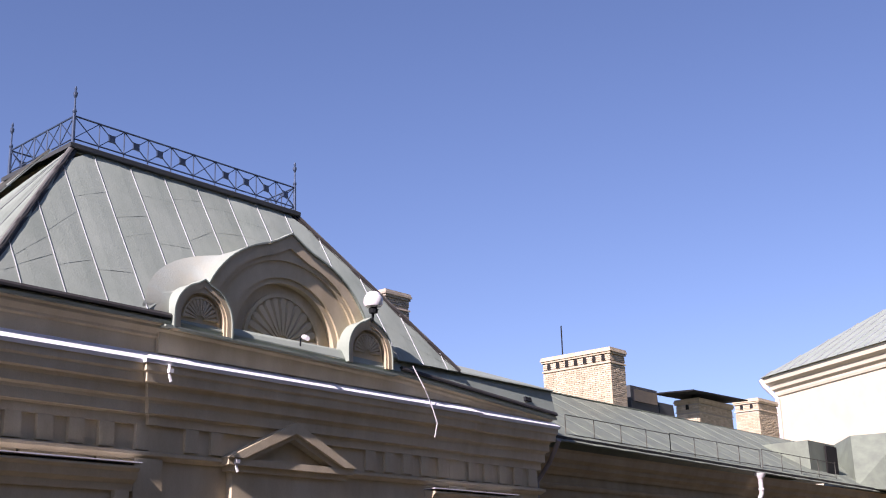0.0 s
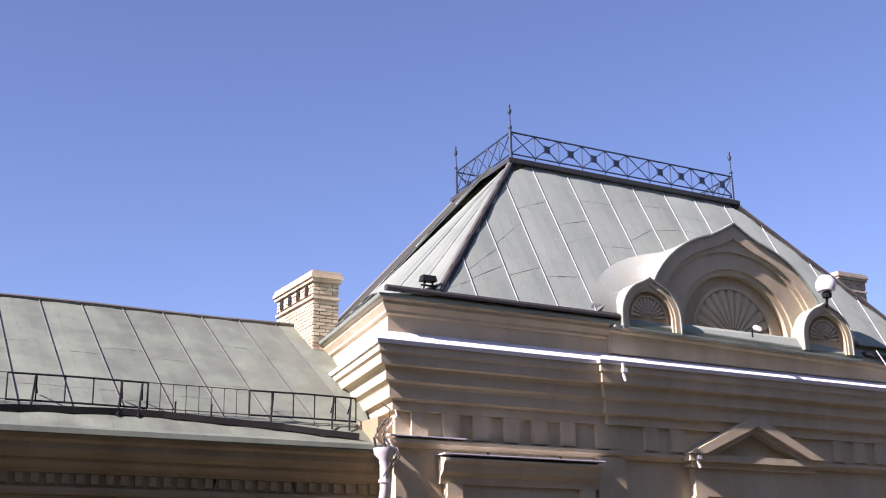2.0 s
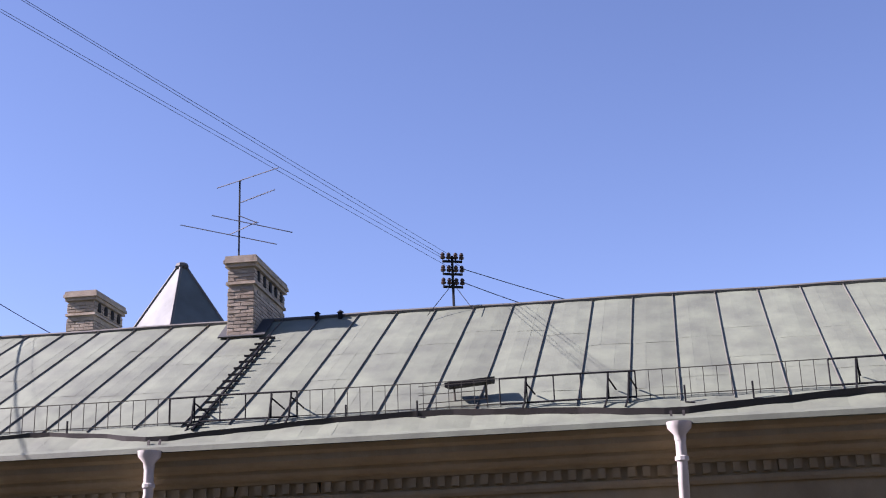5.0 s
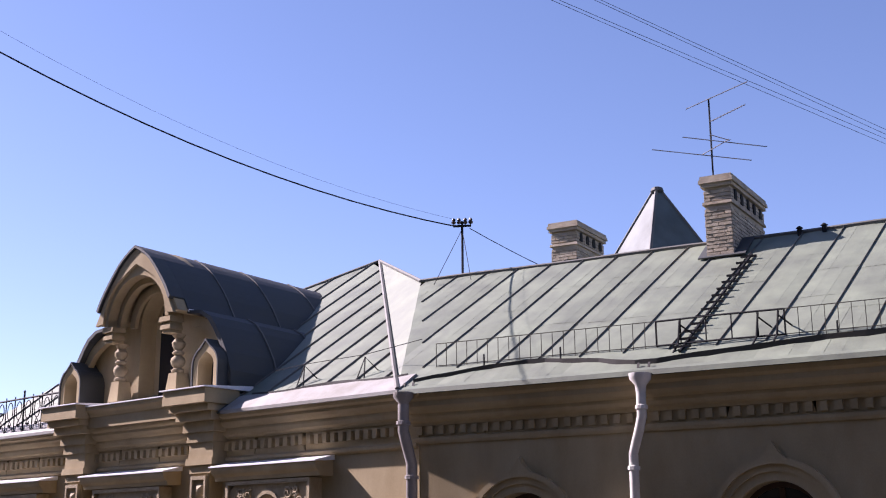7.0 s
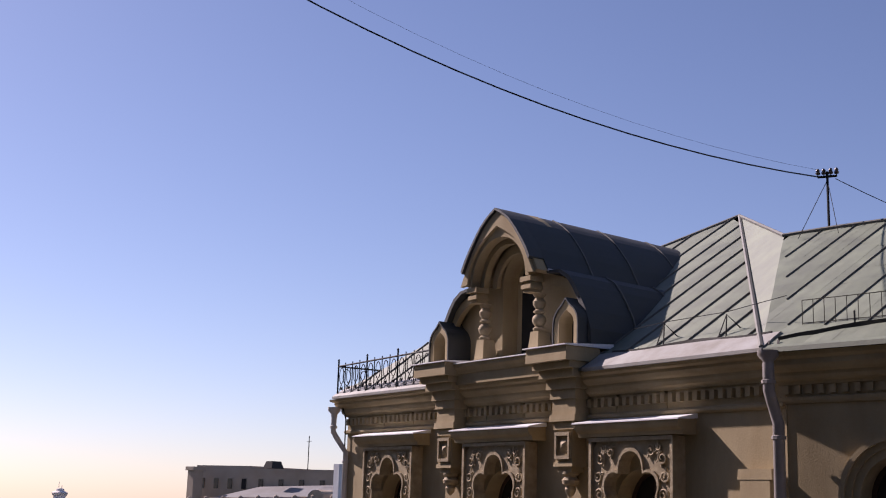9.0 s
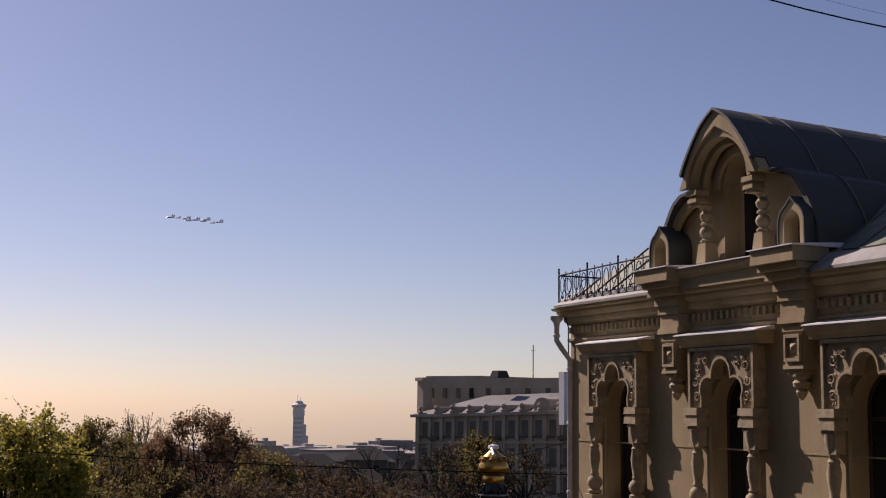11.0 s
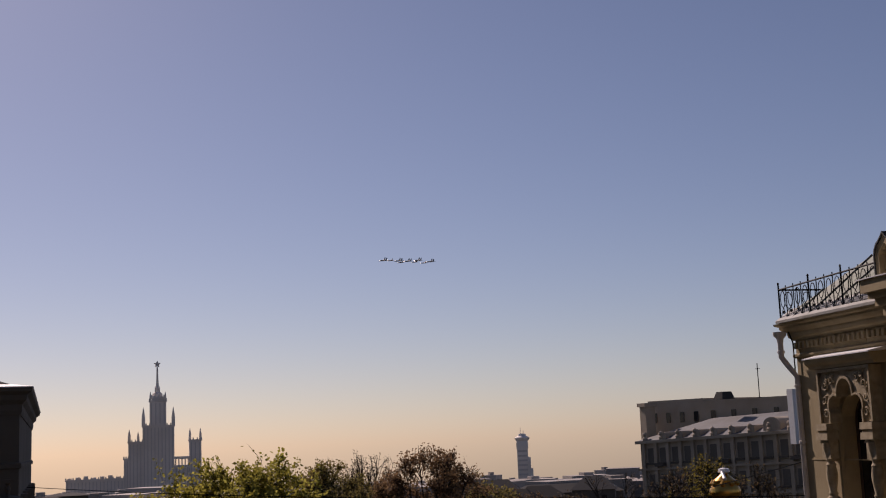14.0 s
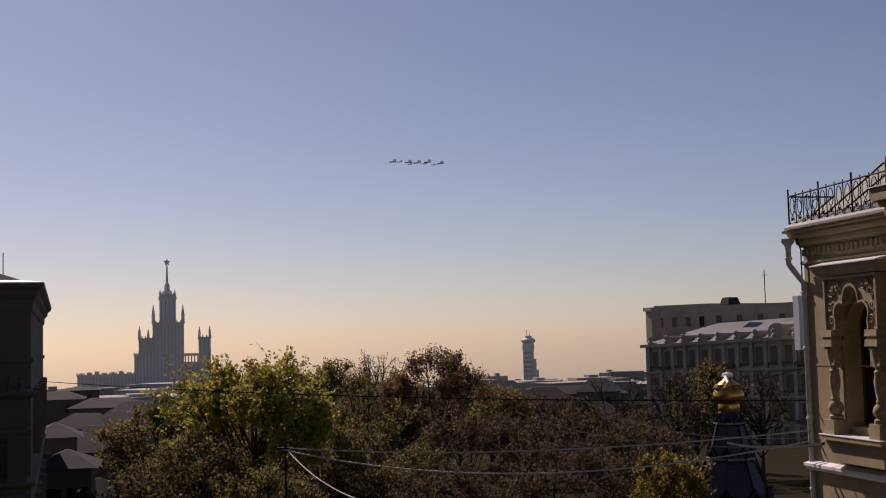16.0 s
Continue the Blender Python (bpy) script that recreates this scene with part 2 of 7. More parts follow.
def tube(bm, pts, r, seg=6, r1=None):
    """A round bar along points, tapering to r1."""
    pts = [Vector(p) for p in pts]
    rings = []
    for i, p in enumerate(pts):
        d = (pts[min(i + 1, len(pts) - 1)] - pts[max(i - 1, 0)]).normalized()
        s = d.orthogonal().normalized() if i == 0 else (s - d * s.dot(d)).normalized()
        t = d.cross(s)
        q = r if r1 is None else r + (r1 - r) * i / (len(pts) - 1)
        rings.append([bm.verts.new(p + q * (s * math.cos(a) + t * math.sin(a))) for a in [2 * math.pi * k / seg for k in range(seg)]])
    for a, b in zip(rings, rings[1:]):
        for k in range(seg):
            bm.faces.new((a[k], a[(k + 1) % seg], b[(k + 1) % seg], b[k]))
    bm.faces.new(rings[0][::-1])
    bm.faces.new(rings[-1])


def lathe(bm, prof, cx, cy, seg=14):
    """A turned body about the upright through cx, cy, from radii and heights."""
    rings = [[bm.verts.new((cx + r * math.cos(2 * math.pi * k / seg), cy + r * math.sin(2 * math.pi * k / seg), z)) for k in range(seg)] for r, z in prof]
    for a, b in zip(rings, rings[1:]):
        for k in range(seg):
            bm.faces.new((a[k], a[(k + 1) % seg], b[(k + 1) % seg], b[k]))
    bm.faces.new(rings[0][::-1])
    bm.faces.new(rings[-1])


def arc(cx, cz, r, a0, a1, n, keel=0.0, rz=None, kw=26.0):
    """Points of an arch in x, z from a0 to a1 degrees; keel lifts the crown to a point."""
    out = []
    for i in range(n + 1):
        a = radians(a0 + (a1 - a0) * i / n)
        lift = keel * max(0.0, 1 - abs(math.degrees(a) - 90) / kw) ** 1.6
        out.append((cx + r * math.cos(a), cz + (rz or r) * math.sin(a) + lift))
    return out


def slab(bm, quad, lift=0.0, thick=0.02):
    """A thin sheet with thickness over four corners, lifted along its normal."""
    p = [Vector(q) for q in quad]
    nrm = (p[1] - p[0]).cross(p[3] - p[0]).normalized()
    if nrm.z < 0:
        nrm = -nrm
    hexa(bm, [q + nrm * (lift - thick) for q in p] + [q + nrm * lift for q in p])


def lerp(a, b, t):
    return Vector(a) + (Vector(b) - Vector(a)) * t


def seam_roof(parent, eave_a, eave_b, top_a, top_b, count, mat, joints=1, seam_mat=None, seam_w=0.02, seam_h=0.035, edge=None, rnd=None, seam_from=0.0):
    """A sheet-metal slope of panels between upright seams, each panel its own piece. edge: share t -> (bottom, top) points."""
    rnd = rnd or random.Random(5)
    edge = edge or (lambda t: (lerp(eave_a, eave_b, t), lerp(top_a, top_b, t)))
    ref = (Vector(eave_b) - Vector(eave_a)).cross(Vector(top_a) - Vector(eave_a)).normalized()
    if ref.z < 0:
        ref = -ref
    for i in range(count):
        a0, a1 = edge(i / count)
        b0, b1 = edge((i + 1) / count)
        bm = B()
        cuts = sorted([0.0, 1.0] + [min(0.93, max(0.07, (j + 1) / (joints + 1) + rnd.uniform(-0.12, 0.12))) for j in range(joints)])
        for lo, hi in zip(cuts, cuts[1:]):
            q = [lerp(a0, a1, lo), lerp(b0, b1, lo), lerp(b0, b1, hi + 0.004), lerp(a0, a1, hi + 0.004)]
            steps = 3
            for s in range(steps):
                u0, u1 = s / steps, (s + 1) / steps
                w0, w1 = [0.012 * math.sin(math.pi * u) + 0.004 * rnd.random() * (0 < u < 1) for u in (u0, u1)]
                quad = [lerp(q[0], q[1], u0) + ref * w0, lerp(q[0], q[1], u1) + ref * w1, lerp(q[3], q[2], u1) + ref * (w1 - 0.004), lerp(q[3], q[2], u0) + ref * (w0 - 0.004)]
                poly(bm, quad)
            hexa(bm, [p - ref * 0.03 for p in q] + [p - ref * 0.006 for p in q])
        part("panel", bm, mat, parent)
        if i and (a1 - a0).length > 0.2:
            sm = B()
            d = (a1 - a0).normalized()
            side = d.cross(ref).normalized()
            pts = [lerp(a0, a1, seam_from), lerp(a0, a1, 0.5) + side * rnd.uniform(-0.01, 0.01), a1]
            for p, q2 in zip(pts, pts[1:]):
                hexa(sm, [p - side * seam_w - ref * 0.01, p + side * seam_w - ref * 0.01, q2 + side * seam_w - ref * 0.01, q2 - side * seam_w - ref * 0.01, p - side * seam_w * 0.5 + ref * seam_h, p + side * seam_w * 0.5 + ref * seam_h, q2 + side * seam_w * 0.5 + ref * seam_h, q2 - side * seam_w * 0.5 + ref * seam_h])
            part("seam", sm, seam_mat or SEAM, parent)

# ---------------------------------------------------------------- ground
def ground_height(x, y):
    r = max(0.0, -x - 45.0)
    return -0.043 * r if r < 900 else -38.7 - 0.047 * (r - 900)


bm = B()
xs = [-4900, -3500, -2400, -1600, -1100, -945, -700, -400, -200, -120, -80, -45, 0, 60, 400, 4000]
ys = [-4500, -1500, -500, -150, -40, 0, 40, 150, 500, 1500, 4500]
grid = [[bm.verts.new((x, y, ground_height(x, y))) for y in ys] for x in xs]
for i in range(len(xs) - 1):
    for j in range(len(ys) - 1):
        bm.faces.new((grid[i][j], grid[i + 1][j], grid[i + 1][j + 1], grid[i][j + 1]))
lone("ground", bm, EARTH, (0, 0, 0), "dark earth and paving falling away to the horizon", "ground", kind="structure")
bm = B()
box(bm, -44, 70, 3.5, 18.2, -0.05, 0.012)
lone("road", bm, ASPHALT, (0, 10, 0), "dark asphalt street along the ochre building", "road", kind="structure")
bm = B()
box(bm, -44, 70, 18.2, 22.5, -0.05, 0.15)
lone("pavement", bm, material("paving", (0.2, 0.19, 0.18), 0.9), (0, 19, 0), "grey raised pavement at the foot of the building", "pavement", kind="structure")


def sweep_quad(bm, corners, prof):
    """A closed moulding (outward offset, height) round a four-cornered plan."""
    c = [Vector((x, y, 0)) for x, y in corners]
    n = len(c)
    mit = []
    for i in range(n):
        a, b, d = c[i - 1], c[i], c[(i + 1) % n]
        e0, e1 = (b - a).normalized(), (d - b).normalized()
        n0, n1 = Vector((e0.y, -e0.x, 0)), Vector((e1.y, -e1.x, 0))
        s = n0 + n1
        mit.append(s / (1 + n0.dot(n1)))
    rows = [[bm.verts.new(c[i] + mit[i] * o + Vector((0, 0, z))) for i in range(n)] for o, z in prof]
    for a, b in zip(rows, rows[1:] + rows[:1]):
        for i in range(n):
            bm.faces.new((a[i], a[(i + 1) % n], b[(i + 1) % n], b[i]))


def arched_wall(name, mat, parent, x0, x1, y0, y1, z0, z1, openings, m=None):
    """A wall along x in sections, with arched openings (centre, half width, sill, springing)."""
    def block(*c):
        bm = B()
        box(bm, *c)
        part(name, bm, mat, parent, "", m)

    at = x0
    for cx, h, sill, spring in openings:
        block(at, cx - h, y0, y1, z0, z1)
        block(cx - h, cx + h, y0, y1, z0, sill)
        inner = arc(cx, spring, h, 180, 0, 16)
        outer = []
        for x, z in inner:
            dx, dz = x - cx, z - spring
            k = (z1 - spring) / max(dz, 1e-6)
            outer.append((cx + dx * k, z1) if abs(dx * k) <= h else (cx + math.copysign(h, dx), spring + h * dz / max(abs(dx), 1e-6)))
        bm = B()
        ring(bm, [(x, min(z, z1)) for x, z in outer], inner, y0, y1)
        part(name, bm, mat, parent, "", m)
        at = cx + h
    block(at, x1, y0, y1, z0, z1)


def window_unit(parent, cx, h, sill, spring, y, m=None):
    """An arched sash: wooden frame with mullion and transom, and a dark pane under it."""
    fr = B()
    a_out = [(cx - h, sill)] + arc(cx, spring, h, 180, 0, 14) + [(cx + h, sill)]
    a_in = [(cx - h + 0.09, sill + 0.09)] + arc(cx, spring, h - 0.09, 180, 0, 14) + [(cx + h - 0.09, sill + 0.09)]
    ring(fr, a_out, a_in, y, y + 0.08)
    box(fr, cx - h + 0.05, cx + h - 0.05, y + 0.005, y + 0.075, sill + 0.002, sill + 0.09)
    box(fr, cx - 0.045, cx + 0.045, y - 0.01, y + 0.07, sill + 0.09, spring + h - 0.1)
    box(fr, cx - h + 0.08, cx + h - 0.08, y - 0.005, y + 0.072, spring - 0.25, spring - 0.16)
    win = part("window", fr, WOOD, parent, "dark brown arched wooden window", m)
    pn = B()
    prism(pn, [(cx - h + 0.05, sill + 0.05)] + arc(cx, spring, h - 0.05, 180, 0, 14) + [(cx + h - 0.05, sill + 0.05)], y + 0.03, y + 0.045)
    part("pane", pn, GLASS, win, "", m)
    return win


# ---------------------------------------------------------------- domed-roof pavilion
PAV = [(10.35, 19.9), (28.45, 19.9), (28.45, 31.0), (12.3, 31.0)]
pav = thing("pavilion_building", (19.4, 25, 0), "ochre stucco pavilion with deep cornices and grey mansard roof", "building")
arched_wall("front_wall", STUCCO_PALE, pav, 10.35, 28.45, 19.9, 20.5, 0, 13.0, [(13.15, 0.85, 8.2, 11.1), (19.1, 0.85, 8.2, 11.2), (25.3, 0.85, 8.2, 11.1)])
bm = B()
hexa(bm, [(10.35, 20.5, 0), (10.95, 20.5, 0), (12.9, 31, 0), (12.3, 31, 0), (10.35, 20.5, 13.0), (10.95, 20.5, 13.0), (12.9, 31, 13.0), (12.3, 31, 13.0)])
part("side_wall", bm, STUCCO_PALE, pav)
bm = B()
box(bm, 27.85, 28.45, 20.5, 31, 0, 13.0)
part("side_wall", bm, STUCCO_PALE, pav)
bm = B()
box(bm, 12.9, 27.85, 30.4, 31, 0, 13.0)
part("back_wall", bm, STUCCO_PALE, pav)
for cx in (13.15, 19.1, 25.3):
    window_unit(pav, cx, 0.85, 8.2, 11.1 if cx != 19.1 else 11.2, 20.3)
bm = B()
sweep_quad(bm, PAV, [(-0.3, 12.98), (0.06, 12.98), (0.10, 13.02), (0.16, 13.06), (0.16, 13.12), (0.0, 13.17), (-0.3, 13.17)])
part("belt_moulding", bm, STUCCO_PALE, pav)
bm = B()
sweep_quad(bm, PAV, [(-0.3, 13.17), (0.0, 13.17), (0.0, 13.65), (0.08, 13.65), (0.08, 13.82), (0.11, 13.86), (0.17, 13.86), (0.17, 14.06), (0.20, 14.12), (0.27, 14.16), (0.27, 14.34), (0.30, 14.41), (0.40, 14.43), (0.41, 14.60), (0.46, 14.64), (0.46, 14.78), (-0.3, 14.78)])
part("main_cornice", bm, STUCCO_PALE, pav)
bm = B()
sweep_quad(bm, PAV, [(-0.2, 14.78), (0.50, 14.78), (0.52, 14.85), (0.22, 15.07), (-0.2, 15.07)])
part("ledge_sheet", bm, LEDGE, pav, "bright galvanised sheet on the cornice ledge")
PAV_FRONT = [(10.35, 19.9), (15.0, 19.9), (22.4, 19.9), (28.45, 19.9), (28.45, 31.0), (12.3, 31.0)]


def eaves_sag(x):
    """The old eaves hang lower towards the far corner."""
    return -0.08 - 0.17 * min(1, max(0, (x - 15) / 7.4)) - 0.46 * max(0, (x - 22.4) / 6.5)


def sag(bm, above):
    for v in bm.verts:
        if v.co.z > above and v.co.y < 25:
            v.co.z += eaves_sag(v.co.x) * min(1, (v.co.z - above) / 0.3)
    return bm


bm = B()
sweep_quad(bm, PAV_FRONT, [(-0.2, 15.07), (0.20, 15.07), (0.20, 15.44), (0.26, 15.48), (0.26, 15.54), (0.34, 15.64), (0.34, 15.70), (0.38, 15.74), (-0.2, 15.74)])
part("blocking_course", sag(bm, 15.2), STUCCO_PALE, pav)
bm = B()
sweep_quad(bm, PAV_FRONT, [(-0.6, 15.745), (0.44, 15.745), (0.46, 15.80), (0.2, 15.86), (-0.6, 15.86)])
sag(bm, 15.2)
part("eaves_sheet", bm, ROOF_GREY, pav, "grey sheet-metal eaves edge")
bm = B()
hexa(bm, [(10.15, 19.7, 13.172), (11.75, 19.7, 13.172), (11.75, 19.9, 13.172), (10.15, 19.9, 13.172), (10.15, 19.7, 13.19), (11.75, 19.7, 13.19), (11.75, 19.9, 13.22), (10.15, 19.9, 13.22)])
part("ledge_sheet", bm, LEDGE, pav, "bright sheet on the belt at the corner")
# centre break of the front, a hand's width forward
bm = B()
CEN = [(15.12, 19.8), (24.75, 19.8), (24.75, 20.0), (15.12, 20.0)]
sweep_quad(bm, CEN, [(-0.05, 13.14), (0.0, 13.14), (0.0, 13.65), (0.08, 13.65), (0.08, 13.82), (0.11, 13.86), (0.17, 13.86), (0.17, 14.06), (0.20, 14.12), (0.27, 14.16), (0.27, 14.34), (0.30, 14.41), (0.40, 14.43), (0.41, 14.60), (0.46, 14.64), (0.46, 14.783), (-0.05, 14.783)])
part("main_cornice", bm, STUCCO_PALE, pav)
bm = B()
sweep_quad(bm, CEN, [(-0.05, 14.783), (0.51, 14.783), (0.53, 14.855), (0.12, 15.08), (-0.05, 15.08)])
part("ledge_sheet", bm, LEDGE, pav, "bright galvanised sheet on the cornice ledge")
bm = B()
hexa(bm, [(15.12, 19.6, 15.08), (24.75, 19.6, 15.08), (24.75, 19.75, 15.08), (15.12, 19.75, 15.08), (15.12, 19.6, 15.63), (24.75, 19.6, 15.32), (24.75, 19.75, 15.32), (15.12, 19.75, 15.63)])
part("blocking_course", bm, STUCCO_PALE, pav)
for x in (15.12, 24.75):
    bm = B()
    box(bm, x - 0.34, x + 0.34, 19.78, 19.92, 11.0, 13.0)
    box(bm, x - 0.30, x + 0.30, 19.795, 19.92, 13.165, 13.67)
    part("pilaster", bm, STUCCO_PALE, pav)
# frieze of small upright blocks
fb = B()
box(fb, -0.17, 0.17, -0.07, 0.06, 0, 0.465)
block = mesh_of("frieze_block", fb, STUCCO_PALE)
for k in range(27):
    x = 10.82 + 0.665 * k
    if abs(x - 15.12) < 0.42 or abs(x - 24.75) < 0.42 or (17.2 < x < 21.0):
        continue
    o = new("frieze_block", block)
    o.parent = pav
    o.location = Vector((x, 19.80 if 15.12 < x < 24.75 else 19.89, 13.18)) - Vector(pav.location)
# window heads of the front
for cx, w in ((12.98, 1.78), (25.3, 1.72)):
    bm = B()
    run_x(bm, [(19.92, 12.35), (19.78, 12.35), (19.76, 12.48), (19.66, 12.56), (19.62, 12.7), (19.55, 12.76), (19.55, 12.80), (19.92, 12.86)], cx - w, cx + w, 0.0, 0.0)
    part("window_hood", bm, STUCCO_PALE, pav)
    for sx in (-1, 1):
        bm = B()
        box(bm, cx + sx * 1.5 - 0.16, cx + sx * 1.5 + 0.16, 19.72, 19.92, 8.2, 11.95)
        box(bm, cx + sx * 1.5 - 0.2, cx + sx * 1.5 + 0.2, 19.68, 19.92, 11.95, 12.1)
        box(bm, cx + sx * 1.5 - 0.16, cx + sx * 1.5 + 0.16, 19.72, 19.92, 12.1, 12.35)
        part("window_jamb", bm, STUCCO_PALE, pav)
    bm = B()
    box(bm, cx - 1.33, cx + 1.33, 19.84, 19.92, 12.0, 12.35)
    part("window_frieze", bm, STUCCO_PALE, pav)
    bm = B()
    box(bm, cx - w - 0.03, cx + w + 0.03, 19.53, 19.92, 12.863, 12.885)
    part("hood_sheet", bm, LEDGE, pav)
cx = 18.82
for w, y, za, zb in ((1.86, 19.55, 13.0, 13.14), (1.74, 19.64, 12.88, 13.0), (1.62, 19.72, 12.3, 12.88)):
    bm = B()
    box(bm, cx - w, cx + w, y, 19.92, za, zb)
    part("pediment_base", bm, STUCCO_PALE, pav)
for sx in (-1, 1):
    bm = B()
    prism(bm, [(cx + sx * 1.9, 13.14), (cx + sx * 1.5, 13.14), (cx, 13.78), (cx, 14.02)][:: sx], 19.47, 19.78)
    part("raking_cornice", bm, STUCCO_PALE, pav)
    bm = B()
    prism(bm, [(cx + sx * 1.5, 13.14), (cx + sx * 1.2, 13.14), (cx, 13.66), (cx, 13.78)][:: sx], 19.56, 19.78)
    part("raking_moulding", bm, STUCCO_PALE, pav)
    bm = B()
    box(bm, cx + sx * 1.5 - 0.16, cx + sx * 1.5 + 0.16, 19.7, 19.92, 8.2, 12.3)
    part("window_jamb", bm, STUCCO_PALE, pav)
for x, y, z in ((15.15, 19.28, 14.5), (17.15, 19.55, 12.9)):
    bm = B()
    tube(bm, [(x, y, z + 0.3), (x, y - 0.02, z + 0.05), (x + 0.03, y - 0.03, z - 0.05)], 0.03, 5)
    box(bm, x - 0.05, x + 0.05, y - 0.08, y, z + 0.12, z + 0.2)
    lone("cable_bracket", bm, LAMP_WHITE, (x, y, z), "small pale cable bracket under the cornice", "bracket", "cornice brackets")
bm = B()
tube(bm, [(22.6, 19.35, 15.75), (22.85, 19.2, 15.2), (23.15, 19.25, 14.85), (23.3, 19.2, 14.4), (23.25, 19.25, 14.05)], 0.013, 5)
lone("hanging_cable", bm, LAMP_WHITE, (22.6, 19.35, 15.75), "loose pale cable hanging over the cornice", "cable")

# mansard roof
MB_FL, MB_FR, MB_BR, MB_BL = (9.98, 20.1, 15.86), (24.6, 19.46, 15.86), (25.9, 27.2, 15.86), (11.4, 27.2, 15.86)
MT_FL, MT_FR, MT_BR, MT_BL = (14.2, 21.6, 19.72), (20.75, 21.6, 19.72), (21.1, 24.4, 19.72), (14.42, 24.4, 19.72)


def cut_slope(a, b, ta, tb, n, pitch=0.0, shift=0.0, gap=None):
    """Panels on a hipped slope with seams square to the eave: share -> bottom and top points."""
    a, b, ta, tb = map(Vector, (a, b, ta, tb))
    e = (b - a).normalized()
    la, lb, L = (ta - a).dot(e), (tb - a).dot(e), (b - a).length
    up = (ta - a) - e * la

    def edge(t):
        s = min(L, max(0.0, t * n * pitch - shift)) if pitch else t * L
        k = s / la if s < la else ((L - s) / (L - lb) if s > lb else 1.0)
        low = gap(a.x + e.x * s) if gap else 0.0
        return a + e * s + up * min(low, k * 0.98), a + e * s + up * max(k, 0.001)
    return edge


LIGHT_SEAM = material("pale_seam_metal", (0.42, 0.45, 0.44), 0.4, 0.4, stain=0.2)
roof = thing("mansard_roof", (17.6, 23, 15.86), "grey sheet-metal mansard roof with raised seams", "roof")
MB_FH = (11.05, 19.46, 15.86)
seam_roof(roof, MB_FH, MB_FR, MT_FL, MT_FR, 16, ROOF_GREY, 2, LIGHT_SEAM, 0.008, 0.02, cut_slope(MB_FH, MB_FR, MT_FL, MT_FR, 16, 0.9375, 0.0875, lambda x: max(0.16 if 15.1 < x < 22.2 else 0.0, 0.84 * math.sqrt(max(0.0, 2.2 ** 2 - (x - 18.6) ** 2)) / 3.86)))
seam_roof(roof, MB_BL, MB_FL, MT_BL, MT_FL, 10, ROOF_GREY, 1, SEAM, 0.007, 0.03, cut_slope(MB_BL, MB_FL, MT_BL, MT_FL, 10))
seam_roof(roof, MB_FR, MB_BR, MT_FR, MT_BR, 9, ROOF_GREY, 1, LIGHT_SEAM, 0.008, 0.02, cut_slope(MB_FR, MB_BR, MT_FR, MT_BR, 9))
seam_roof(roof, MB_BR, MB_BL, MT_BR, MT_BL, 18, ROOF_GREY, 1, LIGHT_SEAM, 0.008, 0.02, cut_slope(MB_BR, MB_BL, MT_BR, MT_BL, 18))
seam_roof(roof, MB_FL, MB_FH, MT_FL, MT_FL, 3, ROOF_GREY, 1, LIGHT_SEAM, 0.008, 0.012, lambda t: (lerp(MB_FL, MB_FH, t), Vector(MT_FL) + Vector((0.02 * t, -0.01, 0))))
bm = B()
hexa(bm, [Vector(p) + Vector((0, 0, dz)) for dz in (-0.1, 0.0) for p in (MT_FL, MT_FR, MT_BR, MT_BL)])
part("roof_platform", bm, ROOF_GREY, roof)
bm = B()
sweep_quad(bm, [p[:2] for p in (MT_FL, MT_FR, MT_BR, MT_BL)], [(-0.06, 19.70), (0.06, 19.66), (0.12, 19.68), (0.12, 19.78), (0.05, 19.82), (-0.06, 19.82)])
part("platform_edge", bm, ROOF_DARK, roof, "dark sheet edge round the roof platform")
for a, b in ((MB_FH, MT_FL), (MB_FR, MT_FR), (MB_BL, MT_BL), (MB_BR, MT_BR)):
    bm = B()
    # Two near-black rolls, crinkled, draw the shadow line beside the hip.
    for off, r in ((0.05, 0.055), (0.17, 0.04)):
        tube(bm, [lerp(a, b, k / 14) + Vector((off * (1 if a[0] < 17 else -1), off * 0.3, 0.03 + 0.02 * ((k * 7) % 3))) for k in range(15)], r, 6)
    part("hip_roll", bm, GUTTER, roof, "dark crinkled rolls standing in for the shadow line along the hip")
    bm = B()
    tube(bm, [lerp(a, b, k / 6) + Vector((0, 0, 0.03)) for k in range(7)], 0.05, 8)
    part("hip_cap", bm, SEAM, roof, "dark grey rounded hip sheet", smooth=True)
bm = B()
for p, q in ((9.95, 15.4), (22.3, 28.9)):
    run_x(bm, [(19.40, 15.865), (19.52, 15.865), (19.52, 15.95), (19.44, 15.965), (19.40, 15.91)], p, q)
sag(bm, 15.3)
part("roof_gutter", bm, GUTTER, roof, "dark gutter board along the roof edge")
bm = B()
for a, b in ((15.3, 22.4), (22.4, 28.9)):
    za, zb = [15.84 + eaves_sag(x) for x in (a, b)]
    hexa(bm, [(a, 19.46, za - 0.03), (b, 19.46, zb - 0.03), (b, 19.62, 15.82), (a, 19.62, 15.82), (a, 19.46, za), (b, 19.46, zb), (b, 19.62, 15.88), (a, 19.62, 15.88)])
part("eaves_skirt", bm, ROOF_GREY, roof, "pale grey sheet skirt over the eaves")
bm = B()
hexa(bm, [(24.3, 19.5, 15.862), (28.9, 19.5, 15.862), (28.9, 27, 15.862), (25.2, 27, 15.862), (24.3, 19.52, 15.9), (28.9, 19.52, 15.9), (28.9, 23.2, 17.2), (24.4, 23.2, 17.2)])
part("low_roof", bm, ROOF_GREY, roof)

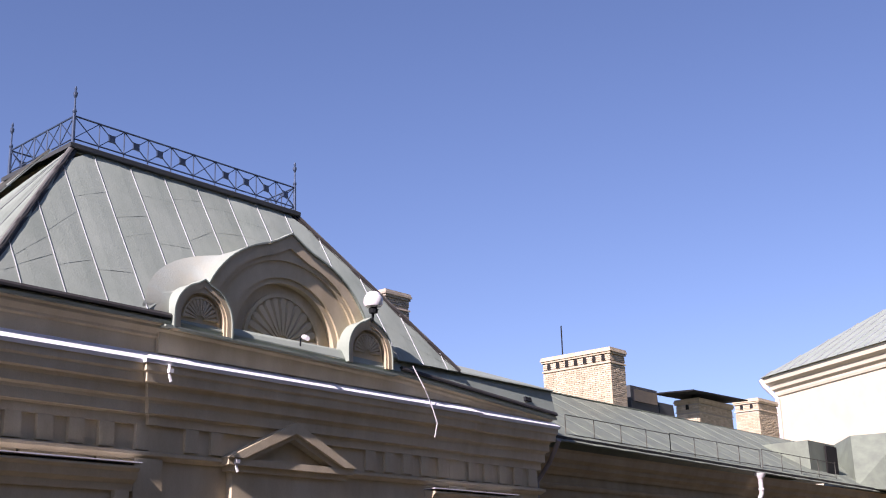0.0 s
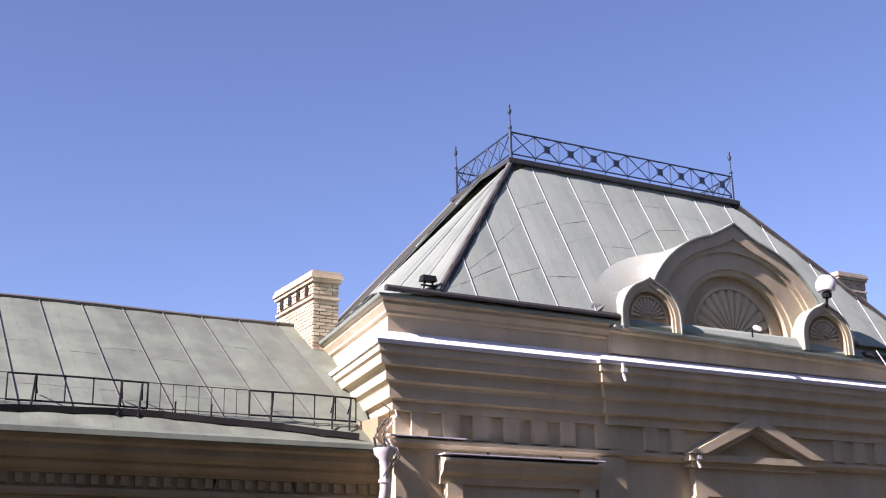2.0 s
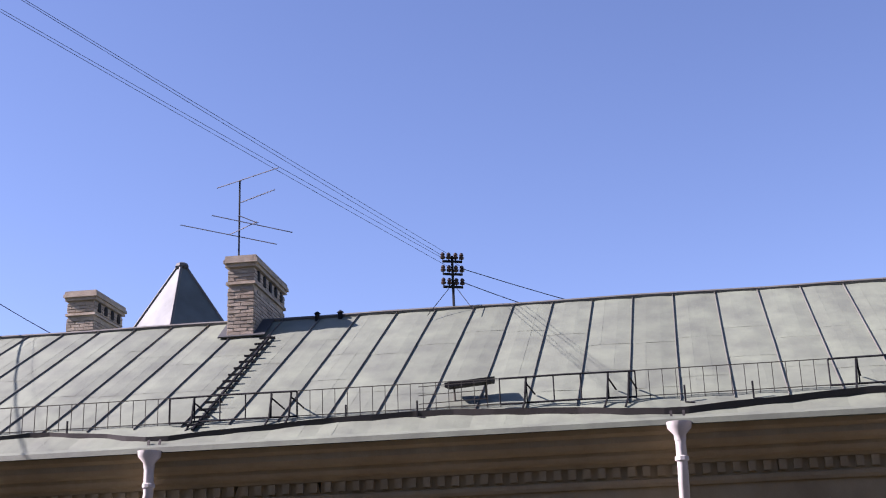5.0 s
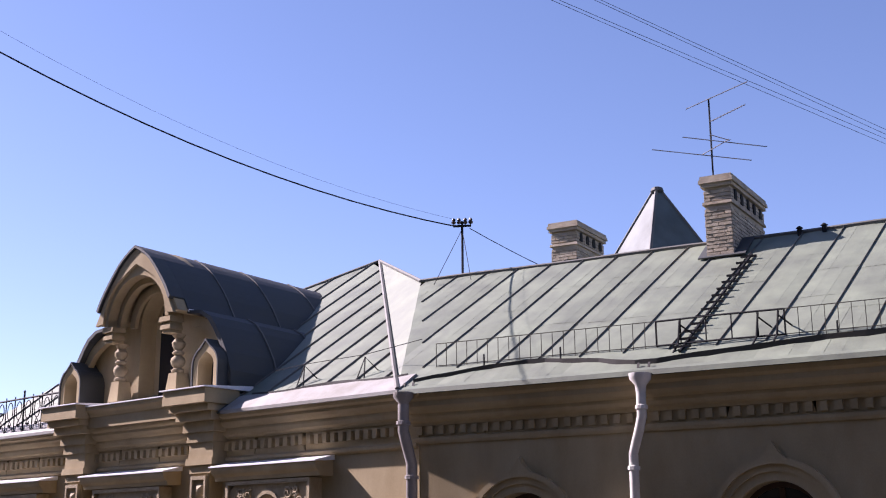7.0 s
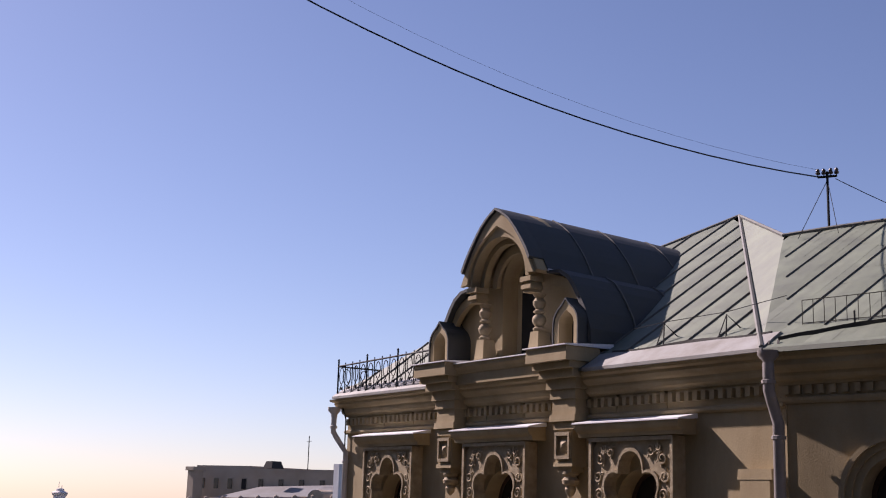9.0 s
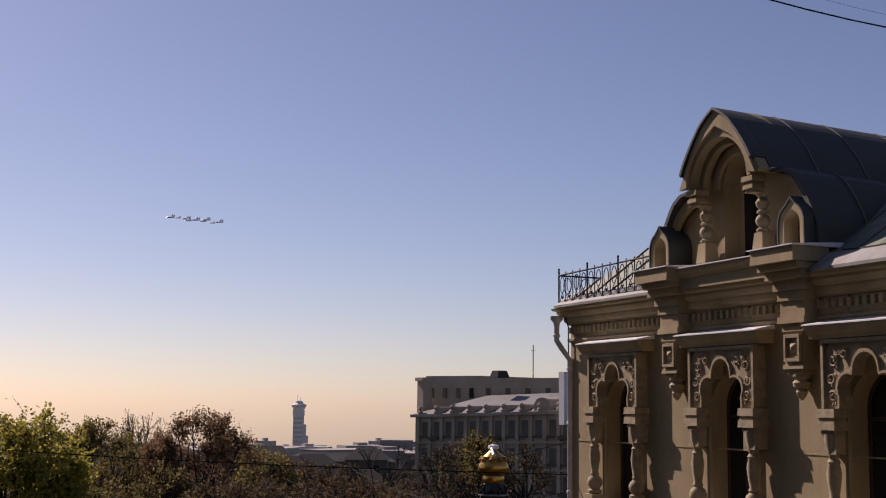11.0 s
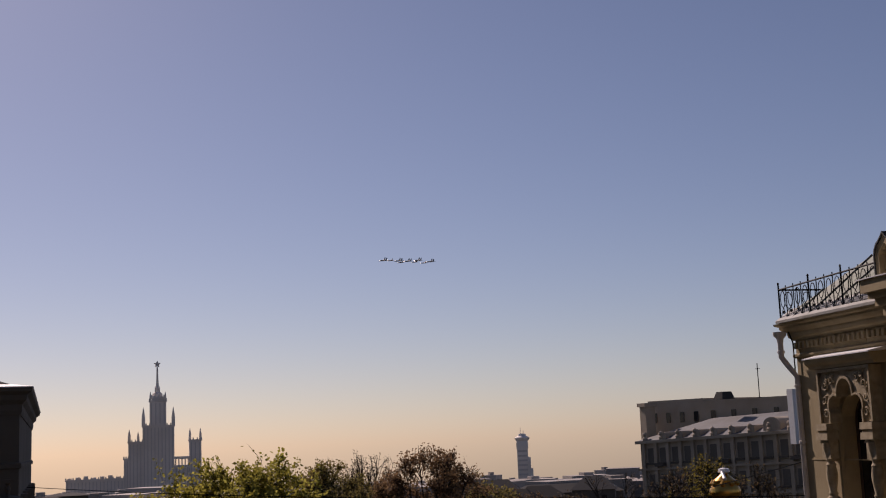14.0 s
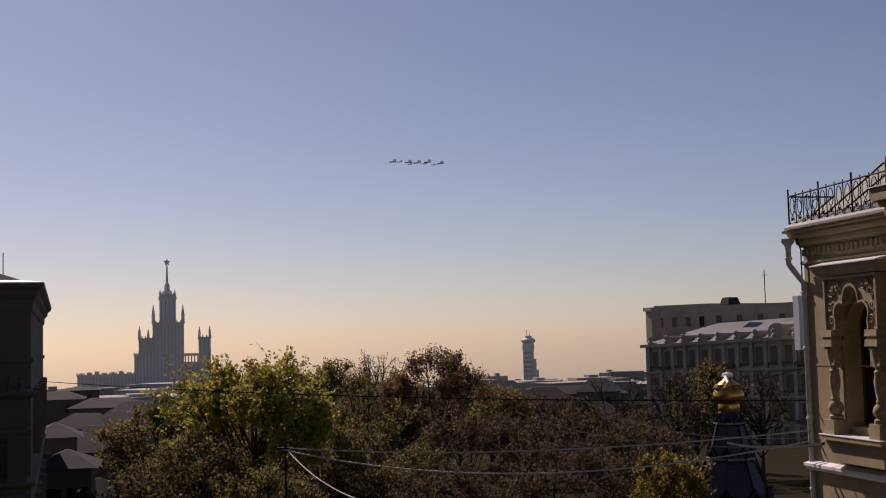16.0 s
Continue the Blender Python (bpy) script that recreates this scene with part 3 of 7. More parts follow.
# platform railing
rail = thing("roof_crest_railing", (17.5, 22.9, 19.82), "blue-grey wrought-iron crest railing with crosses and star bosses", "railing")
RC = [Vector((*p[:2], 19.82)) for p in (MT_FL, MT_FR, MT_BR, MT_BL)]
for i in range(4):
    a, b = RC[i], RC[(i + 1) % 4]
    for dz, r in ((0.10, 0.018), (0.62, 0.022)):
        bm = B()
        tube(bm, [a + Vector((0, 0, dz)), b + Vector((0, 0, dz))], r, 5)
        part("rail_bar", bm, IRON_BLUE, rail)
    n = 10 if i in (0, 2) else 5
    for k in range(n):
        p, q = lerp(a, b, k / n), lerp(a, b, (k + 1) / n)
        bm = B()
        if k:
            tube(bm, [p + Vector((0, 0, 0.0)), p + Vector((0, 0, 0.62))], 0.014, 5)
        tube(bm, [p + Vector((0, 0, 0.10)), q + Vector((0, 0, 0.62))], 0.012, 4)
        tube(bm, [p + Vector((0, 0, 0.62)), q + Vector((0, 0, 0.10))], 0.012, 4)
        part("lattice", bm, IRON_BLUE, rail)
        if i == 0 and k in (1, 2, 3, 4, 6, 7, 8, 9) or i == 2:
            bm = B()
            c = (p + q) / 2 + Vector((0, 0, 0.36))
            pts = [(c.x + (0.125 if j % 2 == 0 else 0.075) * math.cos(math.pi * j / 4 + math.pi / 4), c.z + (0.125 if j % 2 == 0 else 0.075) * math.sin(math.pi * j / 4 + math.pi / 4)) for j in range(8)]
            prism(bm, pts, c.y - 0.02, c.y + 0.02)
            part("star_boss", bm, IRON_BLUE, rail)
for c in RC:
    bm = B()
    lathe(bm, [(0.04, 19.8), (0.035, 20.5), (0.05, 20.55), (0.022, 20.62), (0.018, 20.85), (0.045, 20.92), (0.05, 20.98), (0.02, 21.02), (0.03, 21.08), (0.008, 21.14)], c.x, c.y, 8)
    part("finial_post", bm, IRON_BLUE, rail)

# ogee dormer gable with three shells
dorm = thing("dormer_gable", (19.0, 19.6, 15.7), "pale stucco ogee gable with three scallop-shell niches", "dormer")


def niche(cx, cz, radii, yf, keel, parent, shell_r, back, foot, step=0.05):
    """Receding arch rings (half width, rise) round a scallop shell; foot: how far the jambs go down."""
    n = 36
    for k, ((wo, ho), (wi, hi)) in enumerate(zip(radii, radii[1:])):
        ko, ki = (keel, keel * 0.75, 0.0)[min(k, 2)], (keel * 0.75, 0.0)[min(k, 1)]
        bm = B()
        ring(bm, [(cx - wo, cz - foot)] + arc(cx, cz, wo, 180, 0, n, ko, ho, 17.0) + [(cx + wo, cz - foot)], [(cx - wi, cz - foot)] + arc(cx, cz, wi, 180, 0, n, ki, hi, 17.0) + [(cx + wi, cz - foot)], yf + step * k, back)
        part("archivolt", bm, STUCCO_PALE, parent)
    wi, hi = radii[-1]
    bm = B()
    prism(bm, [(cx - wi, cz - foot)] + arc(cx, cz, wi, 180, 0, n, 0.0, hi) + [(cx + wi, cz - foot)], yf + step * len(radii) + 0.06, back)
    part("tympanum", bm, STUCCO_PALE, parent)
    ys = yf + step * len(radii) + 0.05
    bm = B()
    ring(bm, arc(cx, cz + 0.02, shell_r, 180, 0, 24), arc(cx, cz + 0.02, shell_r * 0.93, 180, 0, 24), ys - 0.06, ys + 0.03)
    flutes = 13
    for j in range(flutes):
        a = math.pi * (j + 0.5) / flutes
        d = Vector((math.cos(a), 0, math.sin(a)))
        r0, r1 = shell_r * 0.2, shell_r * 0.84
        w0, w1 = shell_r * 0.02, shell_r * math.pi / flutes * 0.42
        s = Vector((-d.z, 0, d.x))
        o = Vector((cx, ys, cz + 0.02))
        f = Vector((0, -0.05, 0))
        hexa(bm, [o + d * r0 - s * w0, o + d * r0 + s * w0, o + d * r1 + s * w1, o + d * r1 - s * w1, o + d * r0 - s * w0 * 0.5 + f, o + d * r0 + s * w0 * 0.5 + f, o + d * r1 + s * w1 * 0.6 + f, o + d * r1 - s * w1 * 0.6 + f])
        tip = o + d * r1
        hexa(bm, [tip - s * w1, tip + s * w1, tip + s * w1 * 0.6 + d * w1, tip - s * w1 * 0.6 + d * w1, tip - s * w1 * 0.6 + f, tip + s * w1 * 0.6 + f, tip + s * w1 * 0.4 + d * w1 * 0.7 + f, tip - s * w1 * 0.4 + d * w1 * 0.7 + f])
    part("shell_ornament", bm, STUCCO_PALE, parent, "fluted scallop shell relief")


niche(18.74, 15.76, [(2.62, 2.27), (2.32, 2.02), (2.2, 1.92), (1.68, 1.54), (1.52, 1.42)], 19.6, 0.28, dorm, 1.18, 20.4, 0.16)
for cx in (16.07, 21.12):
    niche(cx, 15.86, [(0.75, 0.75), (0.63, 0.63), (0.57, 0.57)], 19.38, 0.09, dorm, 0.47, 19.8, 0.29, 0.03)
for cx, w, h, k, z, foot, front, rear in ((18.74, 2.66, 2.31, 0.29, 15.76, 0.16, 19.55, 19.8), (16.07, 0.78, 0.78, 0.09, 15.86, 0.29, 19.35, 19.75), (21.12, 0.78, 0.78, 0.09, 15.86, 0.29, 19.35, 19.75)):
    bm = B()
    n = 36
    outer = [(cx - w, z - foot)] + arc(cx, z, w, 180, 0, n, k, h, 17.0) + [(cx + w, z - foot)]
    inner = [(cx - w + 0.035, z - foot)] + arc(cx, z, w - 0.035, 180, 0, n, k, h - 0.035, 17.0) + [(cx + w - 0.035, z - foot)]
    ring(bm, outer, inner, front, rear)
    part("dormer_roof", bm, ROOF_GREY, dorm, "curved pale sheet-metal dormer roof")
bm = B()
hexa(bm, [(15.1, 19.36, 15.58), (22.1, 19.36, 15.45), (22.15, 20.2, 15.46), (15.1, 20.2, 15.60), (15.1, 19.36, 15.62), (22.1, 19.36, 15.49), (22.15, 20.2, 15.62), (15.1, 20.2, 15.68)])
part("dormer_base", bm, ROOF_GREY, dorm)


def saddle(cx, cz, w, h, a0, a1, grow):
    """A curved sheet that flares from the dormer's back to the mansard slope."""
    bm = B()
    rows = [[], [], [], []]
    for i in range(17):
        a = radians(a0 + (a1 - a0) * i / 16)
        c, sn = math.cos(a), max(math.sin(a), 0.02)
        for row, (out, deep, fall) in zip(rows, ((0.0, 0.0, 0.0), (0.10, 0.5, 0.04), (0.42, 0.84, 0.14), (1.0, 1.0, 0.22))):
            z = cz + (h - fall * min(1, grow)) * sn
            slope = 19.43 + (z - 15.86) * 0.554
            row.append(bm.verts.new((cx + (w + grow * out) * c, 19.7 + (max(slope, 19.5) - 19.7) * deep, z)))
    for p, q in zip(rows, rows[1:]):
        for i in range(16):
            bm.faces.new((p[i], p[i + 1], q[i + 1], q[i]))
    part("saddle_sheet", bm, RUSTY, dorm, "curved grey valley sheet with rust stains", smooth=True)


saddle(18.74, 15.76, 2.65, 2.3, 176, 91, 1.4)
saddle(18.74, 15.76, 2.65, 2.3, 4, 89, 0.6)
saddle(16.07, 15.86, 0.775, 0.775, 180, 60, 0.7)
saddle(21.12, 15.86, 0.775, 0.775, 0, 110, 0.5)
lampo = thing("flood_lamp", (21.12, 19.28, 16.55), "round white lamp on a dark bracket at the gable", "lamp")
bm = B()
lathe(bm, [(0.02, 17.36), (0.14, 17.32), (0.22, 17.2), (0.24, 17.08), (0.2, 16.98), (0.05, 16.95)][::-1], 21.12, 19.28, 14)
part("dome", bm, LAMP_WHITE, lampo, "white dome housing", smooth=True)
bm = B()
lathe(bm, [(0.1, 16.82), (0.12, 16.9), (0.07, 16.97)], 21.12, 19.28, 10)
tube(bm, [(21.12, 19.28, 16.85), (21.16, 19.35, 16.68), (21.18, 19.44, 16.6)], 0.035, 6)
part("bracket", bm, IRON, lampo)
camo = thing("security_camera", (18.8, 19.36, 15.7), "small pale camera on a bracket on the gable base", "camera")
bm = B()
tube(bm, [(18.8, 19.36, 15.7), (18.75, 19.3, 15.86)], 0.02, 5)
part("arm", bm, IRON, camo)
bm = B()
tube(bm, [(18.62, 18.95, 15.78), (18.82, 19.28, 15.9)], 0.055, 8)
part("body", bm, LAMP_WHITE, camo)
fl = thing("floodlight", (10.9, 19.5, 15.98), "dark floodlight on the pavilion roof corner", "lamp")
bm = B()
box(bm, 10.72, 11.03, 19.44, 19.62, 16.06, 16.17, 0.02)
part("housing", bm, IRON, fl)
bm = B()
for dx in (-0.12, 0.12):
    tube(bm, [(10.88 + dx, 19.52, 15.87), (10.88 + dx * 0.6, 19.52, 16.07)], 0.02, 5)
tube(bm, [(10.72, 19.52, 15.98), (11.1, 19.52, 15.98)], 0.02, 5)
part("stand", bm, IRON, fl)
copy_thing(fl, Matrix.Translation((27.6, 19.5, 15.36)))

# ---------------------------------------------------------------- long wing
wing = thing("wing_building", (-1, 23, 0), "long ochre stucco wing with dentil cornice and arched windows", "building")
WW = [(-10.24, 0.75, 7.4, 10.3), (-5.6, 0.75, 7.4, 10.35), (-1.1, 0.75, 7.4, 10.35), (3.4, 0.75, 7.4, 10.35), (7.9, 0.75, 7.4, 10.35)]
arched_wall("front_wall", STUCCO, wing, -12.5, 10.33, 20.5, 21.1, 0, 12.95, WW)
bm = B()
box(bm, -16.5, 12.0, 30.0, 30.6, 0, 12.95)
part("back_wall", bm, STUCCO, wing)
WX0, WX1 = -12.55, 10.3
bm = B()
run_x(bm, [(20.52, 12.36), (20.44, 12.36), (20.42, 12.42), (20.34, 12.45), (20.30, 12.52), (20.30, 12.58), (20.20, 12.62), (20.14, 12.70), (20.14, 12.80), (20.06, 12.85), (20.04, 12.93), (20.52, 12.95)], WX0, WX1)
part("cornice", bm, STUCCO, wing)
bm = B()
run_x(bm, [(20.52, 12.02), (20.46, 12.02), (20.44, 12.07), (20.44, 12.13), (20.52, 12.16)], WX0, WX1)
part("string_course", bm, STUCCO, wing)
db = B()
box(db, -0.06, 0.06, -0.035, 0.05, 0, 0.16)
dent = mesh_of("dentil", db, STUCCO)
for k in range(95):
    o = new("dentil", dent)
    o.parent = wing
    o.location = Vector((-12.4 + 0.24 * k, 20.47, 12.19)) - Vector(wing.location)
for cx, h, sill, spring in WW:
    window_unit(wing, cx, h, sill, spring, 20.85)
    for k, (ro, ri, yf) in enumerate(((1.12, 1.02, 20.36), (1.02, 0.9, 20.42), (0.9, 0.75, 20.46))):
        bm = B()
        kl = 0.26 if k == 0 else 0.0
        ring(bm, [(cx - ro, spring - 0.1)] + arc(cx, spring, ro, 180, 0, 32, kl, None, 11.0) + [(cx + ro, spring - 0.1)], [(cx - ri, spring - 0.1)] + arc(cx, spring, ri, 180, 0, 32) + [(cx + ri, spring - 0.1)], yf, 20.53)
        part("archivolt", bm, STUCCO, wing)
    for sx in (-1, 1):
        bm = B()
        box(bm, cx + sx * 0.94 - 0.19, cx + sx * 0.94 + 0.19, 20.38, 20.53, 7.4, spring - 0.25)
        box(bm, cx + sx * 0.94 - 0.23, cx + sx * 0.94 + 0.23, 20.34, 20.53, spring - 0.25, spring - 0.1)
        part("jamb_pilaster", bm, STUCCO, wing)
    bm = B()
    box(bm, cx - 1.3, cx + 1.3, 20.3, 20.53, 7.2, 7.38)
    part("sill", bm, LEDGE, wing)

RIDGE_Y, RIDGE_Z = 25.0, 16.38
WR_A, WR_B = Vector((-12.62, 20.0, 13.0)), Vector((10.5, 20.0, 12.92))
WR_TA, WR_TB = Vector((-15.1, RIDGE_Y, 16.36)), Vector((11.4, RIDGE_Y, 16.3))
wroof = thing("wing_roof", (-1, 22.5, 13), "grey-green painted sheet-metal roof with standing seams", "roof")


def wing_edge(t):
    """Seams fan out a little from the ridge to the eaves; they stop at the valley hip and at the pavilion."""
    k = t * 32 - 20
    hi, lo = 1.49 + (0.825 if k < 0 else 0.852) * k, 1.23 + (0.862 if k < 0 else 0.88) * k
    lean = (hi - lo) / 3.95
    xb, xt = lo - 0.7 * lean, hi + 0.3 * lean
    if xt <= WR_TA.x or xt >= WR_TB.x:
        end = WR_TA if xt < 0 else WR_TB
        return end.copy(), end + Vector((0, 0, 0.001))
    v = 0.0
    if xb < WR_A.x:
        v = (WR_A.x - xb) / (xt - xb + WR_A.x - WR_TA.x)
    elif xb > 10.3:
        v = (xb - 10.3) / (1.1 - xt + xb)
    x = xb + (xt - xb) * v
    low = lerp(WR_A, WR_B, (x - WR_A.x) / (WR_B.x - WR_A.x))
    top = lerp(WR_TA, WR_TB, (xt - WR_TA.x) / (WR_TB.x - WR_TA.x))
    return Vector((x, 20.0 + 5.0 * v, low.z + (top.z - low.z) * v)), top


seam_roof(wroof, WR_A, WR_B, WR_TA, WR_TB, 32, ROOF, 2, SEAM, 0.008, 0.03, wing_edge, seam_from=0.14)
seam_roof(wroof, (12, 30.6, 12.9), (-16.5, 30.6, 12.9), WR_TB, WR_TA, 30, ROOF, 0)
bm = B()
tube(bm, [lerp(WR_TA, WR_TB, k / 20) + Vector((0, 0, 0.02 + 0.012 * math.sin(k * 1.7))) for k in range(21)], 0.05, 6)
part("ridge_roll", bm, SEAM, wroof)
bm = B()
run_x(bm, [(19.96, 12.93), (20.08, 12.95), (20.1, 13.08), (19.98, 13.02)], -12.6, 10.3)
part("eaves_edge", bm, ROOF, wroof)
PIPES = [-12.62, -7.66, 1.12, 10.0]
SLOPE = (RIDGE_Z - 13.0) / 5.0


def on_wing(x, y, up=0.0):
    return Vector((x, y, 12.97 + (y - 20.0) * SLOPE + up))


gut = B()
pts = []
for a, b in zip(PIPES, PIPES[1:]):
    for k in range(13):
        f = k / 12
        rise = 1 - abs(2 * f - 1) ** 1.5
        pts.append(on_wing(a + 0.2 + (b - a - 0.4) * f, 20.28 + 0.36 * rise + 0.015 * math.sin(k * 2.1)))
for p, q in zip(pts, pts[1:]):
    if (q - p).length < 0.3:
        continue
    hexa(gut, [p + Vector((0, -0.02, -0.02)), q + Vector((0, -0.02, -0.02)), q + Vector((0, 0.05, 0)), p + Vector((0, 0.05, 0)), p + Vector((0, -0.03, 0.09)), q + Vector((0, -0.03, 0.09)), q + Vector((0, 0.0, 0.085)), p + Vector((0, 0.0, 0.085))])
part("snow_gutter", gut, GUTTER, wroof, "dark upstanding gutter running to the downpipes")


def downpipe(x, y, ztop, mat, group, m=None, bend=0.0, r=0.085):
    p = thing("downpipe", m @ Vector((x, y, 0.3)) if m else (x, y, 0.3), "painted sheet-metal downpipe with a funnel head", "downpipe", group)
    bm = B()
    lathe(bm, [(0.09, ztop - 0.32), (0.1, ztop - 0.22), (0.19, ztop - 0.12), (0.2, ztop - 0.02), (0.17, ztop - 0.02)], x, y, 12)
    part("funnel", bm, mat, p, "", m, True)
    bm = B()
    tube(bm, [(x, y, ztop - 0.25), (x, y, ztop - 0.75), (x + bend * 0.3, y + 0.1, ztop - 0.95), (x + bend, y + 0.3, ztop - 1.35), (x + bend, y + 0.3, 0.3)], r, 10)
    part("tube", bm, mat, p, "", m, True)
    for z in (ztop - 0.6, ztop - 1.6, ztop - 3.2, ztop - 5.2, ztop - 7.2):
        bm = B()
        dx = bend if z < ztop - 1.3 else 0
        lathe(bm, [(r + 0.005, z - 0.04), (r + 0.025, z - 0.03), (r + 0.025, z + 0.03), (r + 0.005, z + 0.04)], x + dx, y + (0.3 if z < ztop - 1.3 else 0), 10)
        part("collar", bm, mat, p, "", m)
    bm = B()
    for s in (-1, 1):
        run_x(bm, [(y + 0.12, ztop - 0.03), (y + 0.14, ztop - 0.03), (y + 0.22, ztop + 0.2), (y + 0.2, ztop + 0.2)], x + s * 0.1 - 0.02, x + s * 0.1 + 0.02)
    part("spout", bm, GUTTER, p, "", m)
    return p


downpipe(1.12, 19.95, 12.98, PIPE, "wing downpipes", bend=0.0)
downpipe(-7.66, 19.95, 12.98, PIPE, "wing downpipes", bend=-0.3)
downpipe(10.05, 19.75, 12.95, PIPE, "wing downpipes", bend=0.05)
downpipe(-12.45, 19.95, 12.98, PIPE_DARK, "wing downpipes", bend=0.0, r=0.11)

bm = B()
box(bm, 10.08, 10.42, 20.06, 21.0, 12.6, 13.55)
part("junction_block", bm, STUCCO, wing)

# roof railings: heavier framed sections and a thin run between
RY = 20.72
sections = [(-7.62, -5.32), (-1.78, 0.51), (3.67, 6.0), (7.85, 9.95)]
for a, b in sections:
    g = thing("roof_guard", on_wing((a + b) / 2, RY), "rusty iron roof guard section on bent stays", "railing", "roof guard sections")
    for dz in (0.08, 0.52):
        bm = B()
        tube(bm, [on_wing(a, RY, dz), on_wing((a + b) / 2, RY, dz + 0.01), on_wing(b, RY, dz)], 0.018, 5)
        part("rail_bar", bm, IRON, g)
    n = 5
    for k in range(n + 1):
        x = a + (b - a) * k / n
        bm = B()
        tube(bm, [on_wing(x, RY, 0.08), on_wing(x, RY, 0.52)], 0.013, 5)
        part("upright", bm, IRON, g)
    for x in (a + 0.45, b - 0.45, b - 0.1):
        bm = B()
        tube(bm, [on_wing(x, RY, 0.5), on_wing(x - 0.04, RY - 0.02, 0.1), on_wing(x - 0.1, RY - 0.15, 0.0)], 0.02, 5)
        tube(bm, [on_wing(x, RY, 0.42), on_wing(x + 0.12, RY + 0.4, 0.02)], 0.016, 5)
        part("stay", bm, IRON, g)
for a, b in zip([-12.2] + [s[1] for s in sections], [s[0] for s in sections] + [10.2]):
    if b - a < 0.4:
        continue
    g = thing("roof_guard", on_wing((a + b) / 2, RY + 0.05), "thin grey iron roof guard with close uprights", "railing", "thin roof guards")
    bm = B()
    tube(bm, [on_wing(a, RY + 0.05, 0.5), on_wing(b, RY + 0.05, 0.5)], 0.01, 4)
    part("rail_bar", bm, RAIL, g)
    bm = B()
    tube(bm, [on_wing(a, RY + 0.05, 0.06), on_wing(b, RY + 0.05, 0.06)], 0.01, 4)
    part("rail_bar", bm, RAIL, g)
    n = max(2, int((b - a) / 0.22))
    for k in range(n + 1):
        x = a + (b - a) * k / n
        bm = B()
        tube(bm, [on_wing(x, RY + 0.05, 0.0), on_wing(x, RY + 0.05, 0.5)], 0.008, 4)
        part("upright", bm, RAIL, g)
    for x in [a + (b - a) * f for f in (0.25, 0.6)]:
        bm = B()
        tube(bm, [on_wing(x, RY - 0.1, 0.28), on_wing(x, RY - 0.1, 0.0), on_wing(x + 0.14, RY - 0.14, 0.0)], 0.018, 5)
        part("stay", bm, IRON, g)

fx = thing("floodlight", on_wing(-2.3, 21.0), "flat dark floodlight on the roof behind the guard rail", "lamp")
bm = B()
hexa(bm, [(-2.75, 20.9, 13.92), (-1.95, 20.9, 13.98), (-1.9, 21.2, 13.99), (-2.7, 21.2, 13.93), (-2.75, 20.9, 14.0), (-1.95, 20.9, 14.06), (-1.9, 21.2, 14.12), (-2.7, 21.2, 14.06)])
part("housing", bm, IRON, fx)
bm = B()
for x in (-2.6, -2.05):
    tube(bm, [on_wing(x, 21.1), (x, 21.05, 13.98)], 0.02, 5)
for dz in (0.1, 0.25, 0.4):
    tube(bm, [on_wing(-3.2, 20.85, dz), on_wing(-2.0, 20.85, dz + 0.03)], 0.009, 4)
part("stand", bm, RAIL, fx)
lad = thing("roof_ladder", on_wing(-6.95, 22.2), "dark wooden crawling ladder lying on the roof", "ladder")
la, lb = on_wing(-7.12, 20.5, 0.06), on_wing(-6.75, 24.1, 0.06)
for dx in (-0.0,):
    bm = B()
    tube(bm, [la, lb], 0.03, 5)
    part("rail_bar", bm, IRON, lad)
for k in range(14):
    c = lerp(la, lb, (k + 0.5) / 14)
    bm = B()
    hexa(bm, [c + Vector((x, y, z)) for z in (0.0, 0.04) for x, y in ((-0.17, -0.04), (0.15, -0.03), (0.15, 0.02), (-0.17, 0.01))])
    part("rung", bm, IRON, lad)

# ---------------------------------------------------------------- corner bay, turned ten degrees from the wing
MB = Matrix(((0.98502, 0.17245, 0, -12.6), (-0.17245, 0.98502, 0, 20.0), (0, 0, 1, 0), (0, 0, 0, 1)))
bay = thing("corner_building", MB @ Vector((-8.3, 5, 0)), "ochre stucco corner house with carved window surrounds", "building")
BW = [(-13.75, 0.8, 7.45, 10.05), (-8.75, 0.8, 7.45, 10.05), (-3.85, 0.8, 7.45, 10.05)]
arched_wall("front_wall", STUCCO, bay, -16.65, 0.1, 0.5, 1.1, 0, 12.95, BW, MB)
bm = B()
box(bm, -16.65, -16.05, 1.1, 11, 0, 12.95)
part("side_wall", bm, STUCCO, bay, "", MB)
bm = B()
box(bm, -16.05, 0.1, 10.4, 11, 0, 12.95)
part("back_wall", bm, STUCCO, bay, "", MB)
BCOR = [(-16.65, 0.5), (0.0, 0.5), (0.0, 11.0), (-16.65, 11.0)]
CPROF = [(-0.2, 12.45), (0.05, 12.45), (0.07, 12.5), (0.14, 12.54), (0.16, 12.62), (0.16, 12.68), (0.26, 12.73), (0.32, 12.8), (0.32, 12.86), (0.42, 12.90), (0.44, 12.96), (-0.2, 12.96)]
bm = B()
sweep_quad(bm, BCOR, CPROF)
part("cornice", bm, STUCCO, bay, "", MB)
bm = B()
sweep_quad(bm, BCOR, [(-0.1, 11.94), (0.04, 11.94), (0.08, 11.98), (0.08, 12.03), (0.0, 12.08), (-0.1, 12.08)])
part("belt_moulding", bm, STUCCO, bay, "", MB)
bm = B()
sweep_quad(bm, BCOR, [(-0.1, 6.1), (0.12, 6.1), (0.2, 6.2), (0.2, 6.28), (0.0, 6.36), (-0.1, 6.36)])
